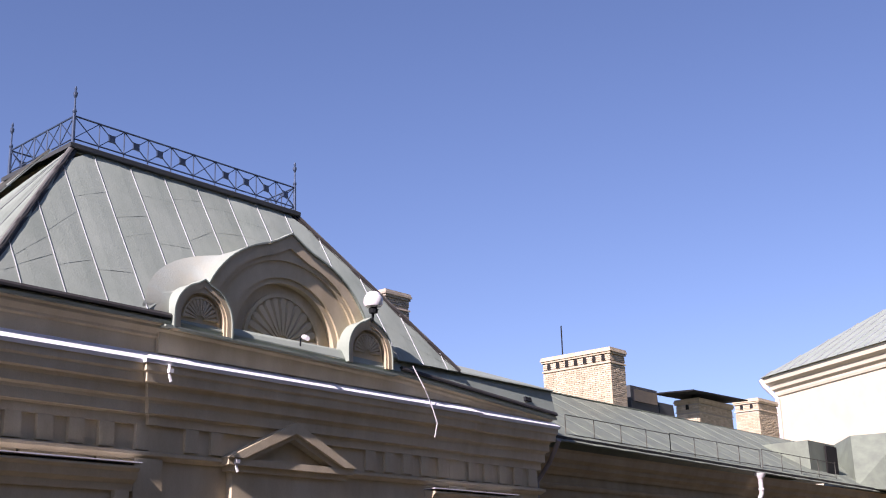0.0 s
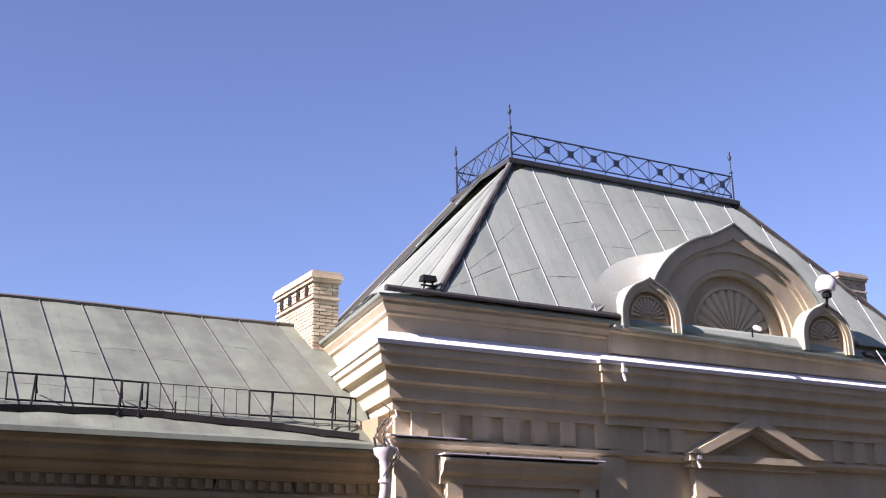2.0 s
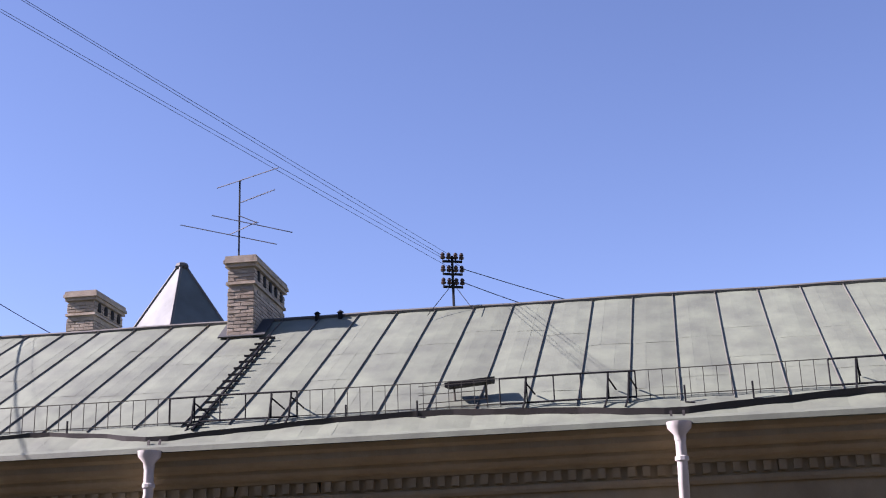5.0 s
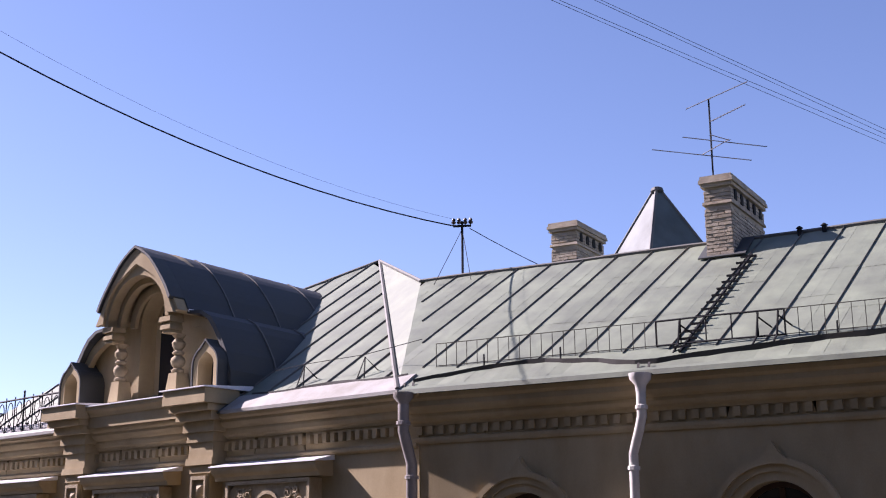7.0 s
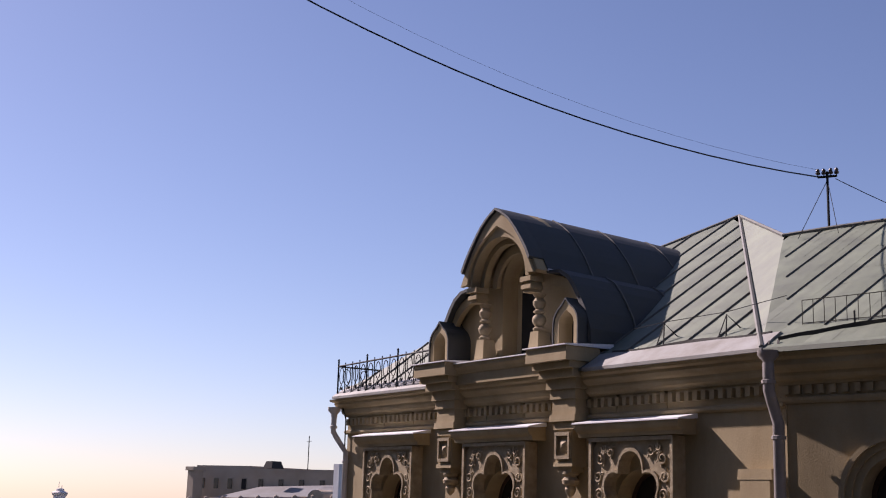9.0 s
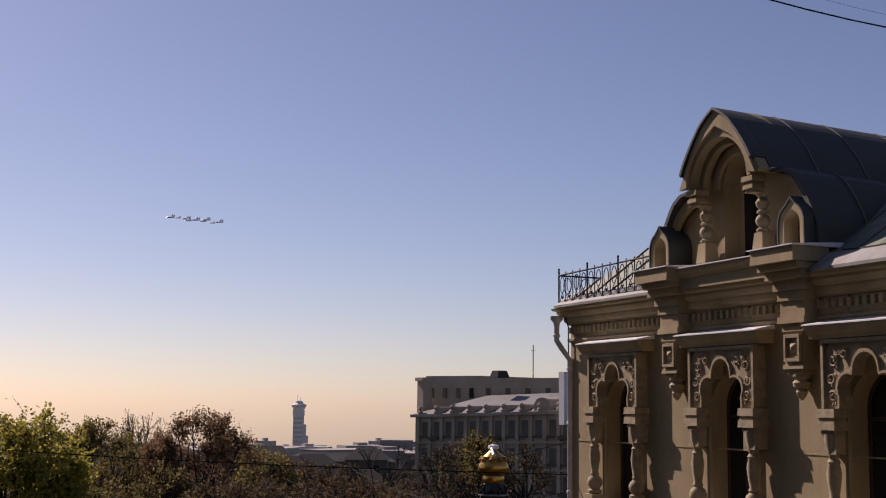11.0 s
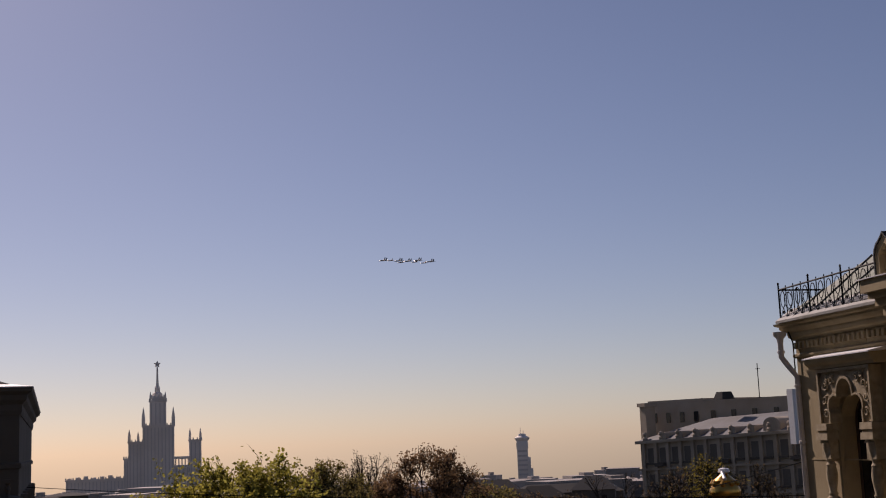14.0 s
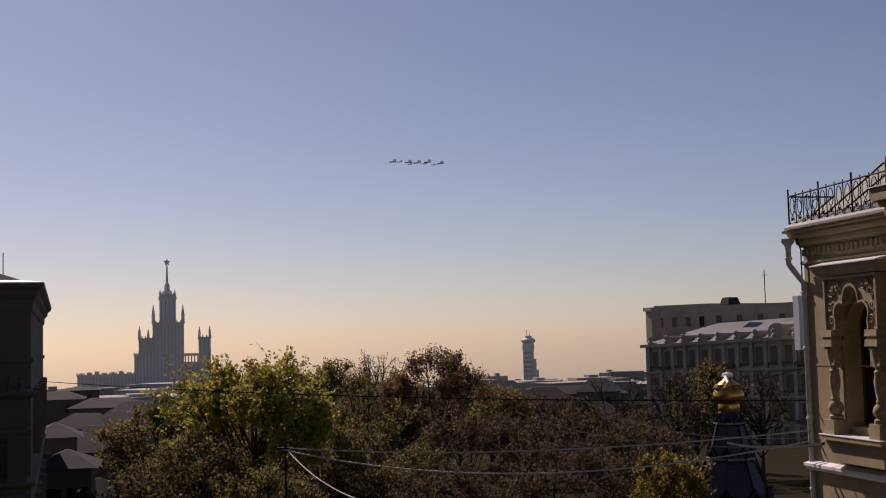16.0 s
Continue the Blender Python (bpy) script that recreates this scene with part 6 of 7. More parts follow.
for y in (1.9, 0.3):
    for z in (3.0, 5.95):
        bm = B()
        box(bm, -42.45, -42.37, y - 0.4, y + 0.4, z, z + 1.2)
        wnd = part("window", bm, GLASS, annex)
        bm = B()
        for q in ((y - 0.52, y - 0.4, z - 0.1, z + 1.3), (y + 0.4, y + 0.52, z - 0.1, z + 1.3), (y - 0.58, y + 0.58, z + 1.3, z + 1.42)):
            box(bm, -42.43, -42.27, *q)
        part("frame", bm, DARK_FACADE, wnd)

# ---------------------------------------------------------------- large grey-brown block behind the bay
fbk = thing("apartment_block", polar(55, 150), "large grey-brown apartment block with arched dormers", "building")
A0, A1 = polar(58.2, 172), polar(49.5, 149)
dirv = (A1 - A0).normalized()
nrm = Vector((dirv.y, -dirv.x, 0))
if nrm.dot(A0) > 0:
    nrm = -nrm
L = (A1 - A0).length
ZA, ZB = 8.85, 9.85


def on_fb(s, out, z, tilt=True):
    return A0 + dirv * s + nrm * out + Vector((0, 0, z + ((ZB - ZA) * s / L if tilt else 0)))


def fb_box(bm, s0, s1, o0, o1, z0, z1):
    hexa(bm, [on_fb(s, o, z) for z in (z0, z1) for s, o in ((s0, o0), (s1, o0), (s1, o1), (s0, o1))])


bm = B()
fb_box(bm, 0, L, -16, 0, -9, ZA - 0.4)
part("wall", bm, GREY_STONE, fbk)
bm = B()
fb_box(bm, -0.5, L, -1, 0.55, ZA - 0.4, ZA)
part("cornice", bm, GREY_STONE, fbk)
bm = B()
hexa(bm, [on_fb(s, o, z) for s, o, z in ((-0.3, 0.5, ZA), (L, 0.5, ZA), (L, -12, ZA), (-0.3, -12, ZA))] + [on_fb(s, o, z) for s, o, z in ((7, -7, ZA + 2.5), (L, -7, ZA + 2.5), (L, -9, ZA + 2.5), (7, -9, ZA + 2.5))])
part("roof", bm, BLOCK_ROOF, fbk, "silvery sheet-metal roof")
n = 14
for k in range(n):
    s = 0.8 + (L - 1) * k / n
    bm = B()
    fb_box(bm, s - 0.28, s + 0.28, -0.05, 0.32, -8, ZA - 0.4)
    part("pilaster", bm, GREY_STONE, fbk)
    for z in (6.1, 2.6, -0.8, -4.2):
        bm = B()
        fb_box(bm, s + 0.6, s + 1.75, -0.02, 0.03, z - 0.2, z + 1.7)
        wd = part("window", bm, DARK_FACADE, fbk)
        bm = B()
        fb_box(bm, s + 0.45, s + 1.9, 0.0, 0.3, z - 0.5, z - 0.22)
        part("sill", bm, FAR_WALL, wd)
        if (k * 7 + int(z * 3)) % 5 == 0:
            bm = B()
            fb_box(bm, s + 0.35, s + 2.0, 0.0, 0.9, z - 0.75, z - 0.3)
            part("balcony", bm, FAR_WALL, fbk, "pale balcony")
for z in (5.0, 1.6, -1.8):
    bm = B()
    fb_box(bm, -0.3, L, -0.05, 0.4, z - 0.12, z + 0.14)
    part("string_course", bm, GREY_STONE, fbk)
for k in range(10):
    s = 1.2 + (L - 2) * k / 10
    bm = B()
    c = on_fb(s, 0.2, ZA)
    lathe(bm, [(0.32, c.z), (0.36, c.z + 0.3), (0.2, c.z + 0.5), (0.34, c.z + 0.75), (0.26, c.z + 1.0), (0.05, c.z + 1.15)], c.x, c.y, 8)
    part("roof_urn", bm, GREY_STONE, fbk)
for k in range(9):
    s = 5 + (L - 5.5) * k / 9
    bm = B()
    w, h = (2.6, 1.7) if k == 6 else (0.7, 0.95)
    pts = [(-w / 2, 0)] + [(w / 2 * math.cos(a), h * 0.5 + h * 0.5 * math.sin(a)) for a in [math.pi * (1 - j / 8) for j in range(9)]] + [(w / 2, 0)]
    f0 = [bm.verts.new(on_fb(s + x, 0.3, ZA + z)) for x, z in pts]
    f1 = [bm.verts.new(on_fb(s + x, -2.5, ZA + z)) for x, z in pts]
    bm.faces.new(f0)
    bm.faces.new(f1)
    for i in range(len(pts)):
        bm.faces.new((f0[i], f0[(i + 1) % len(pts)], f1[(i + 1) % len(pts)], f1[i]))
    part("dormer", bm, GREY_STONE, fbk)
U0, U1 = polar(57.75, 180, 1.3), polar(49, 163, 1.62)
for a, b, top, bot, col in ((0.0, 0.3, 14.0, -9, 0), (0.3, 0.72, 13.9, -9, 0), (0.72, 1.0, 13.9, -9, 0)):
    bm = B()
    p, q = lerp(U0, U1, a), lerp(U0, U1, b)
    inn = -nrm * 14
    drop = 0.25 if 0 < a < 0.5 else 0.0
    hexa(bm, [Vector((v.x, v.y, bot)) for v in (p, q, q + inn, p + inn)] + [Vector((v.x, v.y, top + (0.35 if a < 0.5 else 0.75) - drop)) for v in (p, q, q + inn, p + inn)])
    blk = part("upper_storey", bm, GREY_STONE, fbk)
    for k in range(4):
        c = lerp(p, q, (k + 0.5) / 4) + nrm * 0.05
        bm = B()
        hexa(bm, [c + dirv * x + nrm * o + Vector((0, 0, z - c.z)) for z in (11.2, 12.6) for x, o in ((-0.4, 0), (0.4, 0), (0.4, 0.06), (-0.4, 0.06))])
        part("window", bm, GLASS, blk)
bm = B()
c = polar(57.8, 175)
hexa(bm, [c + Vector((x, y, z)) for z in (-8, 13.5) for x, y in ((-0.75, -0.75), (0.75, -0.75), (0.75, 0.75), (-0.75, 0.75))])
hexa(bm, [c + Vector((x, y, z)) for z in (13.5, 14.0) for x, y in ((-1, -1), (1, -1), (1, 1), (-1, 1))])
part("corner_turret", bm, GREY_STONE, fbk)
c = polar(52.8, 165, 1.62)
bm = B()
tube(bm, [c - Vector((0, 0, 0.8)), c + Vector((0, 0, 3.6))], 0.06, 4)
tube(bm, [c + Vector((-0.5, 0, 2.9)), c + Vector((0.5, 0, 2.9))], 0.04, 4)
lone("roof_mast", bm, IRON, c, "thin radio mast on the apartment block", "mast")
c = polar(54.35, 168, 1.55)
bm = B()
box(bm, c.x - 1, c.x + 1, c.y - 1, c.y + 1, c.z - 0.6, c.z + 0.35, 0.3)
lone("roof_hatch", bm, FAR_ROOF, c, "pale roof hatch on the apartment block", "roof hatch")
c = polar(51.35, 150)
bm = B()
box(bm, c.x - 0.5, c.x + 0.5, c.y - 0.5, c.y + 0.5, 8.0, 14.3)
lone("vent_shaft", bm, LAMP_WHITE, (c.x, c.y, 8), "pale square vent shaft on the apartment block", "vent")

# ---------------------------------------------------------------- chapel with gilded cap
cp = polar(54.6, 70)
chap = thing("tent_chapel", (cp.x, cp.y, -1), "black cast-iron tent-roofed chapel with gilded cap", "chapel")
bm = B()
lathe(bm, [(2.9, -1.5), (2.9, 0.2), (3.1, 0.3), (3.1, 0.6), (2.2, 0.9)], cp.x, cp.y, 8)
part("drum", bm, CHAPEL_IRON, chap)
bm = B()
lathe(bm, [(2.2, 0.9), (1.34, 3.0), (1.2, 3.2), (1.28, 3.3), (0.8, 5.0), (0.72, 5.1), (0.78, 5.2), (0.55, 5.8)], cp.x, cp.y, 8)
part("tent_roof", bm, CHAPEL_IRON, chap)
for k in range(8):
    a = 2 * math.pi * (k + 0.5) / 8 - 0.39
    bm = B()
    tube(bm, [cp + Vector((r * math.cos(a), r * math.sin(a), z)) for r, z in ((2.2, 0.95), (1.3, 3.3), (0.6, 5.7))], 0.06, 5)
    part("rib", bm, FAR_ROOF, chap, "pale metal rib")
for z, rr, h in ((1.1, 2.05, 0.75), (3.35, 1.16, 0.6), (5.2, 0.72, 0.4)):
    for k in range(8):
        a = 2 * math.pi * k / 8
        m = Matrix.Translation((cp.x + rr * math.cos(a), cp.y + rr * math.sin(a), z)) @ Matrix.Rotation(a + math.pi / 2, 4, "Z")
        bm = B()
        ring(bm, arc(0, 0, h * 0.62, 180, 0, 8, h * 0.3), arc(0, 0, h * 0.42, 180, 0, 8, h * 0.2), -0.1, 0.12)
        part("gablet", bm, CHAPEL_IRON, chap, "", m)
for z, rr in ((3.22, 1.3), (5.12, 0.8), (0.95, 2.3)):
    bm = B()
    lathe(bm, [(rr - 0.1, z - 0.05), (rr + 0.05, z), (rr + 0.05, z + 0.08), (rr - 0.1, z + 0.12)], cp.x, cp.y, 8)
    part("cornice_ring", bm, PIPE_DARK, chap, "pale worn metal ring")
bm = B()
lathe(bm, [(0.55, 5.8), (0.62, 6.0), (0.55, 6.2), (0.8, 6.4), (0.86, 6.6), (0.82, 6.85), (0.6, 7.1), (0.62, 7.25), (0.3, 7.5), (0.12, 7.7), (0.1, 7.85), (0.03, 8.1)], cp.x, cp.y, 16)
part("gilded_cap", bm, GOLD, chap, "gilded onion cap", smooth=True)
for k in range(8):
    a = 2 * math.pi * k / 8
    bm = B()
    lathe(bm, [(0.02, 6.9), (0.14, 7.0), (0.16, 7.1), (0.08, 7.22), (0.01, 7.3)], cp.x + 0.66 * math.cos(a), cp.y + 0.66 * math.sin(a), 8)
    part("gilded_petal", bm, GOLD, chap)
# White tube and disc imitate the sun's glare on the gilding.
bm = B()
tube(bm, [cp + Vector((0.25, -0.3, 7.7)), cp + Vector((0.75, -0.5, 7.35))], 0.1, 6)
lathe(bm, [(0.05, 7.55), (0.34, 7.7), (0.3, 7.86), (0.05, 7.95)], cp.x, cp.y, 10)
part("crown_glare", bm, LAMP_WHITE, chap, "white pieces standing in for sun glare on the gilded cap")


# ---------------------------------------------------------------- trees
def twig_arrays(segs, sides):
    """Tapered open bars with few sides from rows of (start, end, radius, end radius)."""
    a, b = np.array([q[0] for q in segs]), np.array([q[1] for q in segs])
    ra, rb = np.array([q[2] for q in segs])[:, None], np.array([q[3] for q in segs])[:, None]
    d = b - a
    d /= np.linalg.norm(d, axis=1)[:, None] + 1e-9
    u = np.cross(d, np.array([0.31, 0.52, 0.79]))
    u /= np.linalg.norm(u, axis=1)[:, None] + 1e-9
    w = np.cross(d, u)
    rows = []
    for c, r in ((a, ra), (b, rb)):
        for k in range(sides):
            t = 2 * math.pi * k / sides
            rows.append(c + r * (u * math.cos(t) + w * math.sin(t)))
    v = np.stack(rows, 1).reshape(-1, 3)
    base = (np.arange(len(segs)) * 2 * sides)[:, None]
    f = np.concatenate([base + np.array([k, (k + 1) % sides, sides + (k + 1) % sides, sides + k]) for k in range(sides)], 0)
    return v, f


def tree(az, r, top_el, spread, leaf, leaves, seed, label, leaf_size=0.12, low=0.3, lobes=24, twigs=11):
    """A trunk with limbs that reach into the lobes of a rounded crown, each lobe of fine twigs and small leaves."""
    rs = np.random.RandomState(seed)
    p = polar(az, r)
    zb = ground_height(p.x, p.y) - 0.1
    zt = 10 + r * math.tan(radians(top_el))
    H = zt - zb
    t = thing("tree", (p.x, p.y, zb), label, "tree", "park trees")
    rise = H * (1 - low) / 2
    mid = np.array([0, 0, H - rise])
    fork = np.array([rs.normal(0, 0.1), rs.normal(0, 0.1), H * max(0.16, low * 0.75)])
    crook = fork * 0.5 + np.array([rs.normal(0, 0.12), rs.normal(0, 0.12), 0])
    thick = [(np.zeros(3), crook, 0.026 * H, 0.021 * H), (crook, fork, 0.021 * H, 0.017 * H)]
    fine, spots = [], []
    for k in range(lobes):
        d = rs.normal(0, 1, 3)
        d[2] = abs(d[2]) * 1.1 - 0.35 if k % 4 else d[2]
        d /= np.linalg.norm(d)
        size = spread * rs.uniform(0.24, 0.40)
        c = mid + d * rs.uniform(0.62, 0.86) * np.array([spread, spread, rise])
        c[2] = min(c[2], H - size * 0.75)
        start = fork + (mid - fork) * rs.uniform(0.0, 0.75)
        bend = start * 0.45 + c * 0.55 + np.array([0, 0, -0.10 * np.linalg.norm(c - start)]) + rs.normal(0, 0.15, 3)
        thick += [(start, bend, 0.0085 * H, 0.006 * H), (bend, c, 0.006 * H, 0.0028 * H)]
        for j in range(twigs):
            e = rs.normal(0, 1, 3) + d * 0.7 + np.array([0, 0, 0.35])
            e /= np.linalg.norm(e)
            foot = bend + (c - bend) * rs.uniform(0.45, 1.0)
            tip = c + e * size * rs.uniform(0.65, 1.08)
            fine.append((foot, tip, 0.030, 0.014))
            for _ in range(4):
                q = foot + (tip - foot) * rs.uniform(0.35, 0.95)
                end = q + (e * 0.8 + rs.normal(0, 0.6, 3)) * size * 0.34
                fine.append((q, end, 0.017, 0.008))
                spots.append((q, end))
    thick.append((fork, mid, 0.015 * H, 0.007 * H))
    v0, f0 = twig_arrays(thick, 6)
    v1, f1 = twig_arrays(fine, 3)
    me = bpy.data.meshes.new("trunk")
    me.from_pydata(np.concatenate([v0, v1]).tolist(), [], f0.tolist() + (f1 + len(v0)).tolist())
    me.materials.append(BARK)
    o = new("trunk", me)
    o.parent = t
    tagged(o, "dark branching trunk with fine twigs")
    if leaves:
        q, e = np.array([x[0] for x in spots]), np.array([x[1] for x in spots])
        weight = rs.gamma(1.2, 1.0, len(q))
        idx = rs.choice(len(q), leaves, p=weight / weight.sum())
        u = rs.uniform(0.15, 1.15, (leaves, 1))
        c = q[idx] * (1 - u) + e[idx] * u + rs.normal(0, 0.16, (leaves, 3))
        ax = rs.normal(0, 1, (leaves, 3))
        ax /= np.linalg.norm(ax, axis=1)[:, None]
        bx = np.cross(ax, rs.normal(0, 1, (leaves, 3)))
        bx /= np.linalg.norm(bx, axis=1)[:, None]
        z = leaf_size * rs.uniform(0.6, 1.4, (leaves, 1))
        v = np.stack([c - ax * z, c + bx * z * 0.6, c + ax * z, c - bx * z * 0.6], 1).reshape(-1, 3)
        me = bpy.data.meshes.new("crown")
        me.from_pydata(v.tolist(), [], np.arange(leaves * 4).reshape(-1, 4).tolist())
        me.materials.append(leaf)
        o = new("crown", me)
        o.parent = t
        tagged(o, kind="stuff")
    return t


tree(76.15, 78, -0.55, 5.1, LEAF_GREEN, 26000, 11, "broad tree in fresh yellow-green leaf", lobes=34, low=0.2)
tree(78.4, 90, -2.2, 3.6, LEAF_OLIVE, 6000, 12, "tree with thin olive foliage")
tree(80.7, 86, -2.5, 3.8, LEAF_OLIVE, 7000, 24, "tree with thin olive foliage")
tree(72.4, 100, -0.65, 3.9, LEAF_OLIVE, 14000, 13, "tree with olive budding leaves", leaf_size=0.1, low=0.2)
tree(70.6, 118, -0.5, 3.6, LEAF_BROWN, 900, 14, "nearly bare tree with first buds", leaf_size=0.09)
tree(67.9, 96, -0.3, 4.1, LEAF_RED_LIT, 21000, 15, "tree with reddish brown buds", leaf_size=0.1, lobes=30, low=0.2)
tree(65.3, 104, -2.0, 3.4, LEAF_OLIVE, 5000, 16, "tree with olive budding leaves")
tree(59.6, 110, -1.3, 3.2, LEAF_BROWN, 260, 17, "bare slender park tree with few buds", leaf_size=0.09, lobes=16)
tree(61.8, 120, -2.6, 3.6, LEAF_BROWN, 1200, 18, "nearly bare tree with brown buds")
tree(57.0, 98, -1.7, 3.0, LEAF_BROWN, 900, 19, "nearly bare tree with brown buds", leaf_size=0.1)
tree(55.1, 104, -0.9, 2.7, LEAF_YELLOW, 2600, 20, "slender tree with yellowish young leaves", leaf_size=0.1, low=0.2)
tree(56.1, 112, -1.4, 2.4, LEAF_YELLOW, 1300, 25, "slender tree with yellowish young leaves", leaf_size=0.1, low=0.2)
tree(53.2, 96, -1.5, 2.6, LEAF_BROWN, 1200, 21, "nearly bare tree with brown buds", leaf_size=0.1)
tree(57.3, 62, -5.0, 1.9, LEAF_YELLOW, 4200, 22, "low tree in yellow-green leaf", low=0.1, leaf_size=0.1)
for k, (az, r, el) in enumerate(((74.2, 125, -2.1), (66.8, 128, -1.9), (63.4, 132, -2.6), (60.5, 90, -3.4), (63.6, 84, -3.4), (66.6, 78, -3.6), (70.4, 74, -3.8), (73.2, 84, -3.2), (79.2, 72, -4.0), (58.6, 80, -3.9), (82.0, 96, -4.0), (69.4, 90, -2.4), (71.4, 92, -2.0))):
    tree(az, r, el, 3.4, LEAF_OLIVE if az > 69 else LEAF_BROWN, 4500, 40 + k, "dark park tree with thin early foliage", leaf_size=0.085, low=0.12, lobes=20, twigs=9)
for az, r, el in ((82.2, 64, -5.6), (81.0, 66, -5.4)):
    tree(az, r, el, 2.2, LEAF_BROWN, 1500, int(az * 10), "nearly bare tree with brown buds", low=0.1, lobes=16, twigs=8)
rt = random.Random(9)
for k in range(22):
    az = 53.5 + 27.5 * (k + 0.5) / 22 + rt.uniform(-0.4, 0.4)
    if 53.8 < az < 55.5:
        continue
    near = k % 2
    tree(az, rt.uniform(62, 80) if near else rt.uniform(100, 130), rt.uniform(-5.6, -4.6) if near else rt.uniform(-3.2, -2.5), 3.0, LEAF_OLIVE if az > 72 else LEAF_BROWN, 3600, 100 + k, "dark park tree with thin early foliage", leaf_size=0.075, low=0.06, lobes=16, twigs=8)

# ---------------------------------------------------------------- lower houses and distant town
rnd = random.Random(77)


def low_house(az, r, w, d, top_el, roof_h, yaw, mat, label):
    p = polar(az, r)
    zt = 10 + r * math.tan(radians(top_el))
    zg = ground_height(p.x, p.y) - 1
    h = thing("town_house", (p.x, p.y, zg), label, "house", "low town houses")
    m = Matrix.Translation((p.x, p.y, 0)) @ Matrix.Rotation(radians(yaw), 4, "Z")
    bm = B()
    box(bm, -w / 2, w / 2, -d / 2, d / 2, zg, zt - roof_h)
    part("wall", bm, mat, h, "", m)
    bm = B()
    hexa(bm, [(-w / 2 - 0.4, -d / 2 - 0.4, zt - roof_h), (w / 2 + 0.4, -d / 2 - 0.4, zt - roof_h), (w / 2 + 0.4, d / 2 + 0.4, zt - roof_h), (-w / 2 - 0.4, d / 2 + 0.4, zt - roof_h), (-w / 2 + d * 0.3, -0.2, zt), (w / 2 - d * 0.3, -0.2, zt), (w / 2 - d * 0.3, 0.2, zt), (-w / 2 + d * 0.3, 0.2, zt)])
    part("roof", bm, FAR_ROOF, h, "", m)
    for k in range(max(2, int(w / 4))):
        for side in (-1, 1):
            x = -w / 2 + (k + 0.5) * w / max(2, int(w / 4))
            bm = B()
            yy = side * d / 2
            box(bm, x - 0.5, x + 0.5, yy - 0.05, yy + 0.05, zt - roof_h - 2.6, zt - roof_h - 1.0)
            part("window", bm, GLASS, h, "", m)
    return h


for a in ((84.9, 80, 2.5, 4, -3.1, 0.8, 85), (84.0, 92, 4.5, 5, -3.6, 1.2, 72), (83.0, 110, 5.5, 6, -3.3, 1.8, 70), (83.4, 72, 4.2, 5, -5.6, 1.6, 62), (84.4, 68, 2.6, 4, -4.3, 0.8, 80), (83.6, 150, 7, 7, -2.75, 1.6, 66), (82.2, 170, 8, 9, -2.7, 2.2, 75), (82.6, 230, 12, 9, -2.1, 1.6, 70), (84.9, 260, 11, 10, -1.75, 1.5, 80), (83.9, 300, 9, 9, -1.6, 0.6, 84), (81.4, 210, 9, 8, -2.3, 2, 72), (65.2, 250, 14, 10, -1.85, 3, 60), (64.2, 200, 10, 8, -2.3, 2.2, 50), (62.9, 230, 9, 8, -2.2, 2, 70), (61.6, 260, 22, 9, -2.15, 1.6, 64), (60.4, 240, 8, 8, -1.85, 2.4, 58), (63.6, 165, 9, 8, -2.9, 2.2, 58), (61.3, 170, 12, 8, -2.9, 2.0, 66)):
    low_house(*a, FAR_WALL, "low plastered town house with bright sheet-metal roof")
bm = B()
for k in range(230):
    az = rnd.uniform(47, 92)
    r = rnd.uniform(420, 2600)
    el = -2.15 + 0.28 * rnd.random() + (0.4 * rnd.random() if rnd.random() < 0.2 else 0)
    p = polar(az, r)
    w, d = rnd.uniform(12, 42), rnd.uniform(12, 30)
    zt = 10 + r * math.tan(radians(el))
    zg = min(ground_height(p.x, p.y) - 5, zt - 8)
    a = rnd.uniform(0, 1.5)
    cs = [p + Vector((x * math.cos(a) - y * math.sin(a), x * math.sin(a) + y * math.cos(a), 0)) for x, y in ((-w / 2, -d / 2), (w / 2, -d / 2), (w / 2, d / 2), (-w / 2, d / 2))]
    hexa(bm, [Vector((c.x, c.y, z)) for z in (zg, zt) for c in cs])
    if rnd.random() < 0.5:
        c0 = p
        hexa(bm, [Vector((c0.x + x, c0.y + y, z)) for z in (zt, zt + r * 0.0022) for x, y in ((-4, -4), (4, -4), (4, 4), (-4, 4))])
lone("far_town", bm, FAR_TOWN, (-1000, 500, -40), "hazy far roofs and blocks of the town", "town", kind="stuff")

# ---------------------------------------------------------------- stepped high-rise with spire
SR, SAZ = 1500.0, 80.05
sc_c = polar(SAZ, SR)
sc = thing("stepped_high_rise", (sc_c.x, sc_c.y, -64), "hazy grey stepped high-rise with turrets, spire and star", "high-rise")
MS = Matrix.Translation((sc_c.x, sc_c.y, 0)) @ Matrix.Rotation(radians(SAZ), 4, "Z")


